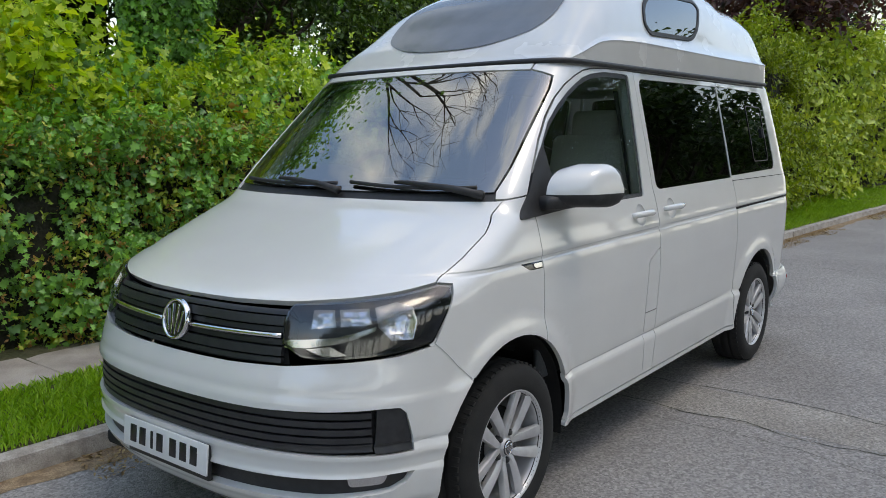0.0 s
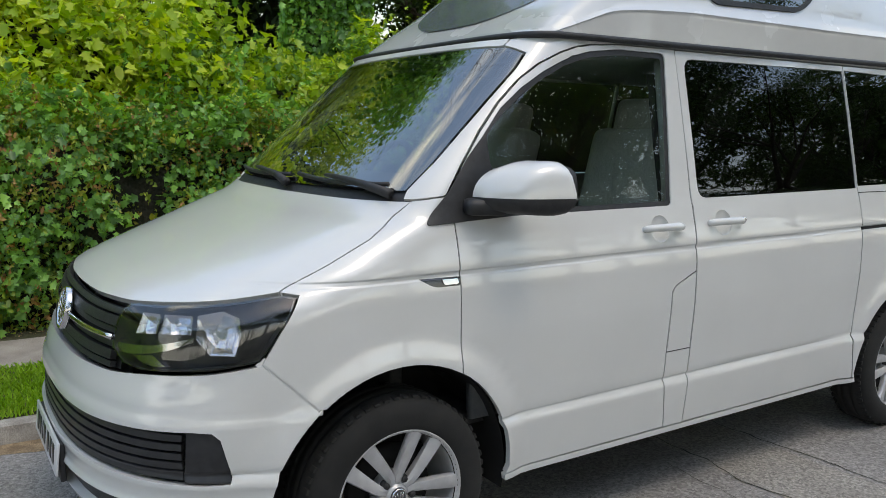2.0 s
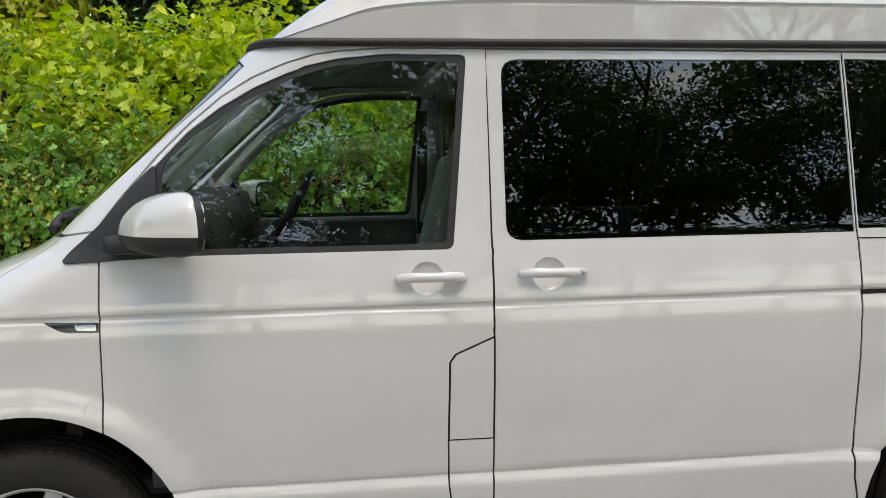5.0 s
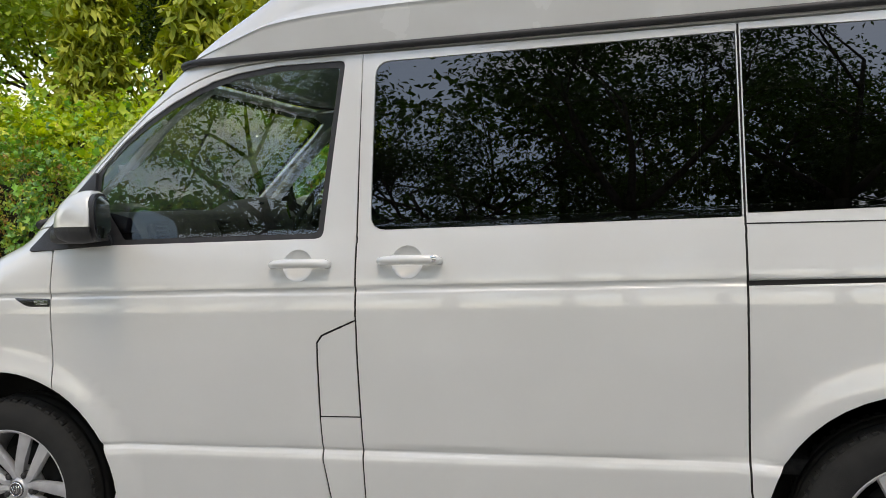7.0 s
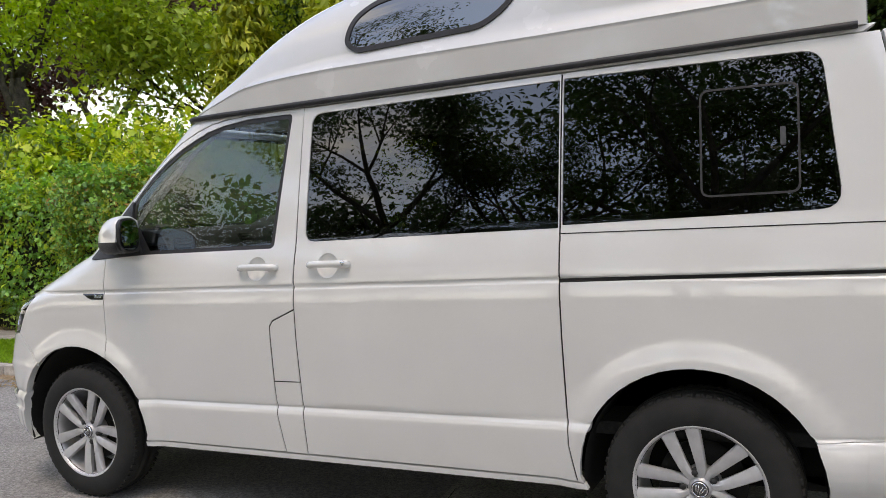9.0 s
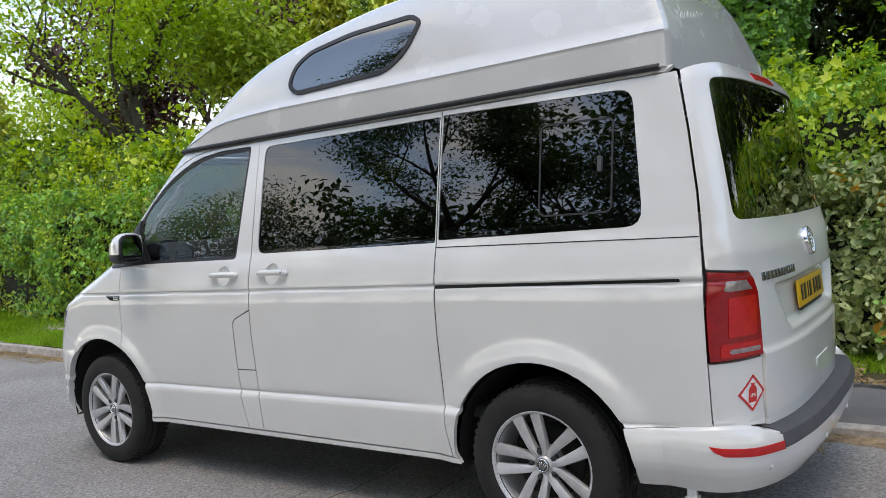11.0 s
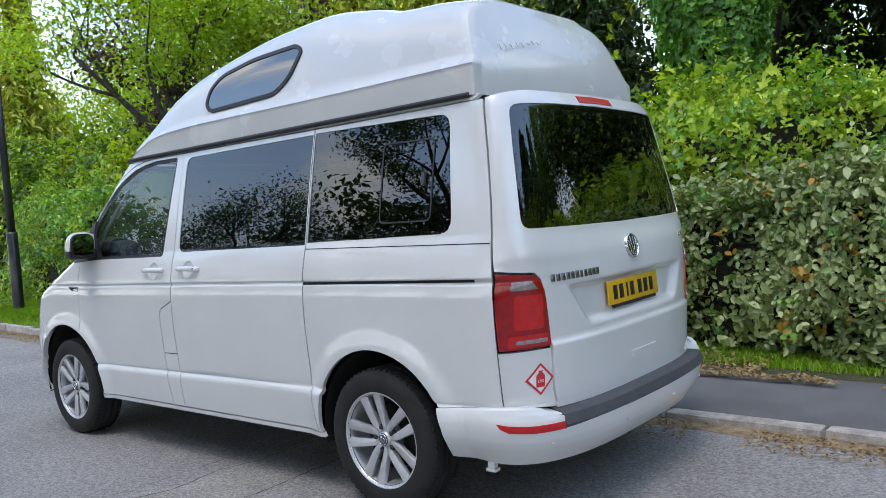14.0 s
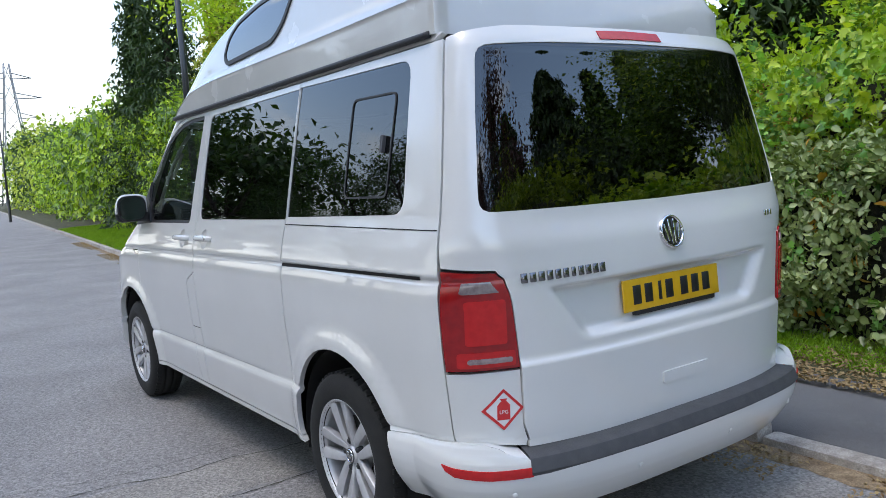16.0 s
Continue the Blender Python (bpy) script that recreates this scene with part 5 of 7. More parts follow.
# tailgate grip
grip_half = fine(B(*rounded([(-0.105, 0.622), (0.145, 0.622), (0.145, 0.664), (-0.105, 0.664)], 0.008)))
part("gate_grip", skin("gate_grip", [grip_half], PAINT, out=0.018, lip=0.016), PAINT, tailgate, "white tailgate grip")
cup_r = fine(B(*rounded([(-0.085, 0.575), (0.125, 0.575), (0.143, 0.622), (-0.103, 0.622)], 0.02)))
part("grip_recess", skin("grip_recess", [cup_r], mat("recess_shadow", (0.70, 0.70, 0.69), (0.74, 0.74, 0.73), scale=4, rough=0.4), out=0.0085, lip=0.002), PAINT, tailgate)

# gas sticker on the corner
STICKER_RED = mat("sticker_red", (0.62, 0.025, 0.03), (0.68, 0.04, 0.04), scale=50, rough=0.4)
STICKER_WHITE = mat("sticker_white", (0.78, 0.78, 0.77), (0.82, 0.82, 0.81), scale=40, rough=0.4)
LPG = (-0.752, 0.655)
diamond = [(LPG[0], LPG[1] - 0.069), (LPG[0] + 0.062, LPG[1]), (LPG[0], LPG[1] + 0.069), (LPG[0] - 0.062, LPG[1])]
st = part("gas_sticker", skin("gas_sticker", [fine(B(*diamond))], STICKER_WHITE, out=0.0015, lip=0.0012), STICKER_WHITE, van, "white diamond gas sticker with a red border")
d2 = [(LPG[0] + (a - LPG[0]) * 0.92, LPG[1] + (b - LPG[1]) * 0.92) for a, b in diamond]
d3 = [(LPG[0] + (a - LPG[0]) * 0.82, LPG[1] + (b - LPG[1]) * 0.82) for a, b in diamond]
part("border", skin("border", [fine(B(*diamond)), fine(B(*d3))], STICKER_RED, out=0.0024, lip=0.0006), STICKER_RED, st)
bottle = [(LPG[0] - 0.019, LPG[1] - 0.034), (LPG[0] + 0.019, LPG[1] - 0.034), (LPG[0] + 0.019, LPG[1] + 0.014), (LPG[0] + 0.010, LPG[1] + 0.026), (LPG[0] + 0.006, LPG[1] + 0.028), (LPG[0] + 0.012, LPG[1] + 0.036), (LPG[0] - 0.012, LPG[1] + 0.036), (LPG[0] - 0.006, LPG[1] + 0.028), (LPG[0] - 0.010, LPG[1] + 0.026), (LPG[0] - 0.019, LPG[1] + 0.014)]
part("bottle_mark", skin("bottle_mark", [fine(B(*bottle))], STICKER_RED, out=0.0026, lip=0.0006), STICKER_RED, st)
txt = bpy.data.curves.new("lpg", "FONT")
txt.body, txt.size, txt.align_x, txt.align_y, txt.extrude = "LPG", 0.017, "CENTER", "CENTER", 0.0004
tmp = new("lettering", txt)
bpy.context.view_layer.update()
me = bpy.data.meshes.new_from_object(tmp.evaluated_get(bpy.context.evaluated_depsgraph_get()))
bpy.data.objects.remove(tmp)
p, n = rear_spot(LPG[0], LPG[1] - 0.008, 0.0042)
me.transform(Matrix.Translation(p) @ n.to_track_quat("Z", "Y").to_matrix().to_4x4())
me.materials.clear()
me.materials.append(STICKER_WHITE)
part("lettering", me, STICKER_WHITE, st, "white letters LPG")

# towing eye bracket under the rear bumper
part("tow_bracket", join(box((0.035, 0.03, 0.05), (4.50, -0.84, 0.288), 0.004), box((0.05, 0.04, 0.016), (4.50, -0.84, 0.268), 0.004)), PAINT, van)

# grey film on the nose of the high roof
FILM = mat("roof_film", (0.10, 0.11, 0.125), (0.125, 0.135, 0.15), scale=6, rough=0.22, coat=0.3, rough_var=0.05)


def roof_over(x, y, out):
    """The point of the roof's top at (x, y)."""
    lo, hi = 1.0, 2.0
    for _ in range(26):
        mid = (lo + hi) / 2
        lo, hi = (mid, hi) if float(roof_form(x, mid)[1]) > abs(y) else (lo, mid)
    return Vector((x - 0.75 * out, y, float(roof_form(x, lo)[2]) + 0.75 * out))


film_pts, film_faces = [], []
rows_f, cols_f = 16, 22
for i in range(rows_f + 1):
    t = i / rows_f
    for j in range(cols_f + 1):
        u = -1 + 2 * j / cols_f
        half = 0.505 * (1 - 0.16 * abs(2 * t - 0.9) ** 2.5)
        x = 1.680 + 0.47 * t + 0.10 * abs(u) ** 3 * (1 - t)
        film_pts.append(roof_over(x, u * half, 0.003))
    if i:
        for j in range(cols_f):
            a = (i - 1) * (cols_f + 1) + j
            film_faces.append((a, a + 1, a + cols_f + 2, a + cols_f + 1))
part("roof_film", mesh_from("roof_film", film_pts, film_faces, FILM), FILM, hightop, "dark grey panel on the roof's sloping nose")

# maker's script on the roof's tail, as a plain low-relief stroke
pts = []
for i in range(160):
    t = i / 159
    pts.append((4.484 - 0.12 * (0.075 * t + 0.085) / 0.36, -0.53 + 0.42 * t, 2.095 + 0.075 * t + 0.010 * math.sin(t * 52) * (1.5 - 0.9 * t) + 0.004 * math.sin(t * 19)))
part("roof_script", tube(pts, 0.0018, 5), GELCOAT, hightop)

# ---- cabin ----
FABRIC = mat("seat_fabric", (0.42, 0.415, 0.40), (0.52, 0.51, 0.49), scale=90, rough=0.95, bump=0.002, bump_scale=400, fine=0.2, fine_scale=500)
DASH = mat("dash_plastic", (0.065, 0.068, 0.072), (0.085, 0.088, 0.092), scale=30, rough=0.7, bump=0.001, bump_scale=500)
TRIM = mat("pillar_trim", (0.50, 0.51, 0.49), (0.56, 0.57, 0.55), scale=20, rough=0.8, bump=0.0005, bump_scale=400)
CARPET = mat("cabin_carpet", (0.02, 0.02, 0.021), (0.035, 0.034, 0.033), scale=60, rough=0.95)


def soft_box(size, at, turn=(0, 0, 0), r=0.06):
    return box(size, at, r, turn, 4)


def seat(y, wide=0.50):
    s = part("seat", soft_box((0.50, wide, 0.16), (1.93, y, 0.93), (0, -6, 0), 0.06), FABRIC, van, "grey fabric front seat")
    back = soft_box((0.15, wide * 0.92, 0.66), (2.27, y, 1.20), (0, 14, 0), 0.06)
    part("backrest", back, FABRIC, s)
    part("headrest", soft_box((0.11, 0.27, 0.19), (2.365, y, 1.56), (0, 12, 0), 0.045), FABRIC, s)
    for d in (-0.06, 0.06):
        part("headrest_post", tube([(2.345, y + d, 1.46), (2.37, y + d, 1.54)], 0.006, 8), CHROME, s)
    part("seat_base", box((0.42, wide * 0.8, 0.42), (1.96, y, 0.64), 0.02), CARPET, s)


seat(-0.50)
seat(0.45)

# dashboard: a long moulding with a hood over the dials, vents and a screen
prof = [(0.92, 1.02), (0.93, 1.235), (1.02, 1.285), (1.14, 1.325), (1.28, 1.338), (1.37, 1.315), (1.41, 1.24), (1.395, 1.12), (1.33, 0.98), (1.30, 0.80), (1.26, 0.62)]
bm = bmesh.new()
rows = []
for i in range(29):
    y = -0.72 + 1.44 * i / 28
    hood_up = 0.055 * math.exp(-((y - 0.42) / 0.19) ** 4)
    bow = 0.05 * (y / 0.8) ** 2
    rows.append([bm.verts.new((x - bow + (0.02 * hood_up / 0.055 if z > 1.2 else 0), y, z - (0.05 * smooth(1.05, 0.98, x) if z > 1.25 else 0) + (hood_up if z > 1.28 else 0))) for x, z in prof])
for p, q in zip(rows, rows[1:]):
    for k in range(len(prof) - 1):
        bm.faces.new((p[k], p[k + 1], q[k + 1], q[k]))
dash = part("dashboard", bm, DASH, van, "dark grey dashboard")
for y in (-0.64, -0.16, 0.12, 0.64):
    v = part("air_vent", box((0.03, 0.10, 0.075), (1.388, y, 1.255), 0.01, (0, -16, 0)), BLACK_PLASTIC, dash)
    for k in range(4):
        part("vent_slat", box((0.006, 0.085, 0.006), (1.408, y, 1.230 + 0.017 * k), 0.001, (0, -16, 0), seg=1), DASH, v)
part("radio", box((0.02, 0.20, 0.11), (1.403, -0.02, 1.12), 0.006, (0, -10, 0)), GLOSS_BLACK, dash, "black radio screen")
part("dials", box((0.02, 0.30, 0.10), (1.37, 0.42, 1.32), 0.01, (0, -16, 0)), GLOSS_BLACK, dash)
part("glove_box", box((0.03, 0.40, 0.14), (1.375, -0.46, 1.07), 0.012, (0, -14, 0)), DASH, dash)
ring = []
tilt = Matrix.Translation((1.58, 0.42, 1.285)) @ Matrix.Rotation(radians(-62), 4, "Y")
for i in range(40):
    a = 2 * math.pi * i / 40
    ring.append(tilt @ Vector((0.187 * math.cos(a), 0.187 * math.sin(a), 0)))
wheel_ob = part("steering_wheel", tube(ring, 0.0155, 10, closed=True), BLACK_PLASTIC, van, "black steering wheel")
bm = lathe([(0.0001, 0.012), (0.05, 0.012), (0.07, 0.004), (0.075, -0.02)], 24, "z")
bmesh.ops.transform(bm, matrix=tilt, verts=bm.verts)
part("wheel_boss", bm, BLACK_PLASTIC, wheel_ob)
for a in (0, 180, 270):
    sp = box((0.13, 0.034, 0.014), (0.125, 0, -0.004), 0.005)
    bmesh.ops.transform(sp, matrix=tilt @ Matrix.Rotation(radians(90 + a if a != 270 else 180), 4, "Z"), verts=sp.verts)
    part("wheel_spoke", sp, BLACK_PLASTIC, wheel_ob)
part("wheel_column", tube([(1.30, 0.42, 1.08), (1.56, 0.42, 1.225)], 0.04, 12), DASH, van)
part("cabin_floor", box((3.45, 1.58, 0.05), (2.85, 0, 0.50), 0.01), CARPET, van)
part("bulkhead", box((0.05, 1.5, 0.9), (0.98, 0, 0.80), 0.01), CARPET, van)
part("roof_lining", box((2.3, 1.36, 0.03), (3.3, 0, 1.835), 0.01), TRIM, van, "pale roof lining")
# inner pillar trims and grab handles
for g in (-1, 1):
    pts = [(1.13, g * 0.755, 1.29), (1.25, g * 0.74, 1.42), (1.40, g * 0.715, 1.57), (1.54, g * 0.685, 1.69), (1.66, g * 0.66, 1.77)]
    part("pillar_trim", tube(pts, 0.028 if g > 0 else 0.012, 8), TRIM, van)
    part("pillar_trim", tube([(2.21, g * 0.83, 1.20), (2.23, g * 0.775, 1.50), (2.25, g * 0.71, 1.80)], 0.045, 8), TRIM, van)
    hp = [(1.30, g * 0.735, 1.50), (1.33, g * 0.70, 1.50), (1.41, g * 0.68, 1.58), (1.47, g * 0.67, 1.645), (1.475, g * 0.70, 1.66)]
    part("grab_handle", tube(hp, 0.012, 8), TRIM, van)
    part("seat_belt", box((0.05, 0.004, 0.62), (2.20, g * 0.745, 1.44), 0.001, (g * 11, 0, 0), seg=1), CARPET, van)
    part("door_card", box((0.95, 0.03, 0.70), (1.70, g * 0.82, 0.86), 0.012), DASH, van)
# rear bench and a curtain line seen dimly through the privacy glass
bench = part("seat", soft_box((0.55, 1.20, 0.16), (3.72, 0, 0.93), (0, -4, 0)), FABRIC, van, "grey rear bench seat")
part("backrest", soft_box((0.14, 1.20, 0.62), (4.02, 0, 1.22), (0, 10, 0)), FABRIC, bench)
part("seat_base", box((0.5, 1.1, 0.42), (3.74, 0, 0.66), 0.02), CARPET, bench)

# ---- ground, road, kerb and verges ----
kerb_y = curve((-160, -60, -37, -19, -12, -5, 0, 5, 10, 16, 40, 160), (15.0, 6.3, 4.25, 2.65, 2.0, 1.5, 1.13, 1.0, 0.66, 0.25, -2.0, -14.0))
hedge_off = curve((-160, -40, -20, -12, -8, -4, 0, 3, 6, 9, 14, 40, 160), (4.0, 3.0, 2.5, 2.5, 2.0, 1.8, 1.78, 1.75, 1.75, 1.5, 1.45, 1.8, 2.0))
rng = np.random.default_rng(7)


def lumps(p, scale, seed=0):
    """Soft lumpy noise of about -1 to 1 over points (n, 3)."""
    r = np.random.default_rng(seed)
    out = np.zeros(len(p))
    for k in range(7):
        d = r.normal(size=3)
        d /= np.linalg.norm(d)
        f = scale * (0.6 + 0.9 * r.random()) * (1 if k < 4 else 2.3)
        out += np.sin(p @ d * f + r.random() * 6.28) * (1 if k < 4 else 0.5)
    return out / 3.2


def strip(name, x_list, edges, material, label="", kind="structure", rough_z=0.0):
    """A long strip between lines that follow the kerb; edges: rows of (metres from the kerb line, height)."""
    pts, fs = [], []
    k = len(edges)
    for i, x in enumerate(x_list):
        for off, z in edges:
            pts.append((x, float(kerb_y(x)) + off, z))
        if i:
            for j in range(k - 1):
                a = (i - 1) * k + j
                fs.append((a, a + k, a + k + 1, a + 1))
    pts = np.array(pts)
    if rough_z:
        pts[:, 2] += rough_z * lumps(pts * np.array([1, 1, 0]), 2.2, 3)
    return tagged(new(name, mesh_from(name, pts, fs, material)), label, kind=kind)


def steps(a, b, d):
    n = max(1, int(round((b - a) / d)))
    return [a + (b - a) * i / n for i in range(n + 1)]


far_x = [-160, -120, -90, -70, -55, -45, -38, -32, -27, -23] + steps(-20, 26, 0.5) + [28, 32, 38, 45, 60, 80, 120, 160]
road = strip("road", far_x, [(-7.2, 0.0), (-4.0, 0.0), (-2.0, 0.0), (-0.6, 0.0), (0.03, 0.0)], ASPHALT, "grey worn asphalt road with cracks")
ground = tagged(new("ground", mesh_from("ground", [(-900, -900, -0.03), (900, -900, -0.03), (900, 900, -0.03), (-900, 900, -0.03)], [(0, 1, 2, 3)], SOIL)), "dark soil and undergrowth beyond the road", kind="structure")
verge = strip("verge", far_x, [(0.10, 0.06), (0.14, 0.085), (0.5, 0.10), (1.2, 0.10), (2.2, 0.12), (4.5, 0.16), (9.0, 0.2)], SOIL, "soil under the grass verge and the hedge", rough_z=0.012)
# the bed of the tarmac footway is dug in
for v in verge.data.vertices:
    if 3.2 < v.co.x < 9.1 and v.co.y - float(kerb_y(v.co.x)) < 1.0:
        v.co.z -= 0.075
far_verge = strip("far_verge", far_x, [(-7.2, 0.0), (-7.3, 0.09), (-9.0, 0.12), (-14.0, 0.3), (-30.0, 0.5)], SOIL, "soil verge across the road", rough_z=0.02)

# kerb stones, one by one
kerb = tagged(new("kerb", mesh_from("kerb", *(lambda bx: ([v.co[:] for v in bx.verts], [[v.index for v in f.verts] for f in bx.faces]))((lambda b: (b.verts.index_update(), b)[1])(box((0.9, 0.115, 0.16), (0, 0, 0.0), 0.02))), KERB)), "weathered concrete kerb stones", kind="structure")
stone = bpy.data.meshes.new("kerb_stone")
b = box((0.905, 0.125, 0.20), (0, 0, 0.002), 0.022, seg=2)
for v in b.verts:
    v.co += Vector((noise.noise(v.co * 9) * 0.004, noise.noise(v.co * 9 + Vector((3, 1, 2))) * 0.004, noise.noise(v.co * 7 + Vector((5, 5, 5))) * 0.005))
b.to_mesh(stone)
b.free()
stone.materials.append(KERB)
stone.shade_smooth()
stone.set_sharp_from_angle(angle=radians(50))
x = -30.0
first = True
while x < 26:
    slope = float(kerb_y(x + 0.5) - kerb_y(x - 0.5))
    low = 0.045 if 4.3 < x < 9.0 else 0.0
    m = pose(x, float(kerb_y(x)) + 0.07 + random.uniform(-0.006, 0.006), -low + random.uniform(-0.006, 0.006), random.uniform(-1, 1), random.uniform(-0.4, 0.4), math.degrees(math.atan(slope)) + random.uniform(-0.5, 0.5))
    if first:
        kerb.matrix_world = m
        first = False
    else:
        o = new("kerb_stone", stone)
        o.matrix_world = m
        o.parent = kerb
        o.matrix_parent_inverse = kerb.matrix_basis.inverted()
    x += 0.918
for name, xs in (("kerb_far", [-160, -120, -90, -70, -55, -45, -38, -30.5]), ("kerb_far", [26, 30, 38, 50, 80, 160])):
    strip(name, xs, [(0.005, -0.02), (0.01, 0.09), (0.02, 0.10), (0.125, 0.10), (0.13, 0.05)], KERB, "distant concrete kerb")

# paving flags of the footpath behind the verge
path_base = strip("footpath", steps(-7.5, 2.9, 0.4), [(0.98, 0.05), (1.0, 0.098), (1.70, 0.10), (1.74, 0.05)], PAVING, "concrete paving footpath beside the hedge")
flag = bpy.data.meshes.new("paving_flag")
b = box((0.895, 0.70, 0.05), (0, 0, 0), 0.008, seg=1)
b.to_mesh(flag)
b.free()
flag.materials.append(PAVING)
x = -7.0
while x < 2.6:
    slope = float(kerb_y(x + 0.5) - kerb_y(x - 0.5))
    o = new("paving_flag", flag)
    o.matrix_world = pose(x, float(kerb_y(x)) + 1.36, 0.090 + random.uniform(-0.005, 0.005), random.uniform(-0.7, 0.7), random.uniform(-0.5, 0.5), math.degrees(math.atan(slope)))
    o.parent = path_base
    x += 0.91
tarmac = strip("footway", steps(3.0, 9.2, 0.3), [(0.12, 0.02), (0.13, 0.056), (0.5, 0.080), (0.88, 0.106), (0.97, 0.112), (1.02, 0.09)], TARMAC, "dark tarmac footway behind the kerb")

# cracks across the road
CRACK = mat("road_crack", (0.04, 0.038, 0.034), (0.09, 0.09, 0.06), scale=6, rough=0.95)


def crack(points, wide, seed):
    r = random.Random(seed)
    dense = []
    for (x0, y0), (x1, y1) in zip(points, points[1:]):
        n = max(2, int(math.hypot(x1 - x0, y1 - y0) / 0.03))
        dense += [(x0 + (x1 - x0) * i / n, y0 + (y1 - y0) * i / n) for i in range(n)]
    pts, fs = [], []
    jx = jy = 0.0
    for i, (px, py) in enumerate(dense):
        jx = 0.8 * jx + r.uniform(-0.009, 0.009)
        jy = 0.8 * jy + r.uniform(-0.006, 0.006)
        w = wide * (0.35 + 0.65 * r.random()) * min(1, i / 6, (len(dense) - 1 - i) / 6 + 0.05)
        pts += [(px + jx - w, py + jy, 0.003), (px + jx + w, py + jy, 0.003)]
        if i:
            a = 2 * i - 2
            fs.append((a, a + 1, a + 3, a + 2))
    return part("crack", mesh_from("crack", pts, fs, CRACK), CRACK, road)


crack([(2.68, -0.2), (2.68, -0.71), (2.62, -0.95), (2.65, -1.26), (2.57, -1.51), (2.59, -1.94), (2.40, -2.6), (2.43, -3.6), (2.3, -5.0)], 0.0055, 1)
crack([(3.12, -0.2), (3.11, -0.67), (3.14, -1.04), (3.14, -1.42), (3.03, -1.87), (3.10, -2.6), (3.0, -3.4), (3.08, -4.6)], 0.005, 2)
crack([(2.5, -0.6), (2.45, -1.05), (2.42, -1.55), (2.3, -2.0), (2.2, -2.4)], 0.0025, 3)
crack([(-3.0, 0.6), (-3.1, -0.5), (-2.95, -1.6), (-3.1, -3.0)], 0.006, 4)
crack([(8.3, 0.3), (8.1, -0.8), (8.25, -2.0), (8.1, -3.6)], 0.006, 5)

# brown silt in the gutter, and the pale trench patch between two cracks
SILT = mat("gutter_silt", (0.19, 0.13, 0.075), (0.33, 0.245, 0.15), scale=18, rough=1.0, bump=0.006, bump_scale=90, fine=0.4, fine_scale=150)
pts, fs = [], []
for i, x in enumerate(steps(-20, 18, 0.04)):
    y = float(kerb_y(x)) + 0.02
    w = 0.13 + 0.07 * noise.noise(Vector((x * 1.7, 0, 0))) + 0.035 * noise.noise(Vector((x * 9, 3, 0)))
    pts += [(x, y, 0.016), (x, y - w * 0.5, 0.008), (x, y - w, 0.0022)]
    if i:
        a = 3 * i - 3
        fs += [(a + 1, a + 4, a + 3, a), (a + 2, a + 5, a + 4, a + 1)]
part("gutter_silt", mesh_from("gutter_silt", pts, fs, SILT), SILT, road)
PATCH = stone_mix(mat("road_patch", (0.27, 0.25, 0.225), (0.34, 0.32, 0.29), scale=1.6, rough=0.85, bump=0.005, bump_scale=150, fine=0.2, fine_scale=60), 110, 0.65, 1.35)
pts, fs = [], []
for i, y in enumerate(steps(-6.0, 0.9, 0.05)):
    a = 2.64 + 0.03 * noise.noise(Vector((y * 1.6, 1, 0))) + 0.025 * noise.noise(Vector((y * 6, 1, 0))) + 0.03 * (y + 1) * (y < -1)
    b = 3.10 + 0.03 * noise.noise(Vector((y * 1.7, 7, 0))) + 0.02 * noise.noise(Vector((y * 7, 4, 0)))
    pts += [(a, y, 0.0015), (b, y, 0.0015)]
    if i:
        k = 2 * i - 2
        fs.append((k, k + 1, k + 3, k + 2))
part("road_patch", mesh_from("road_patch", pts, fs, PATCH), PATCH, road)

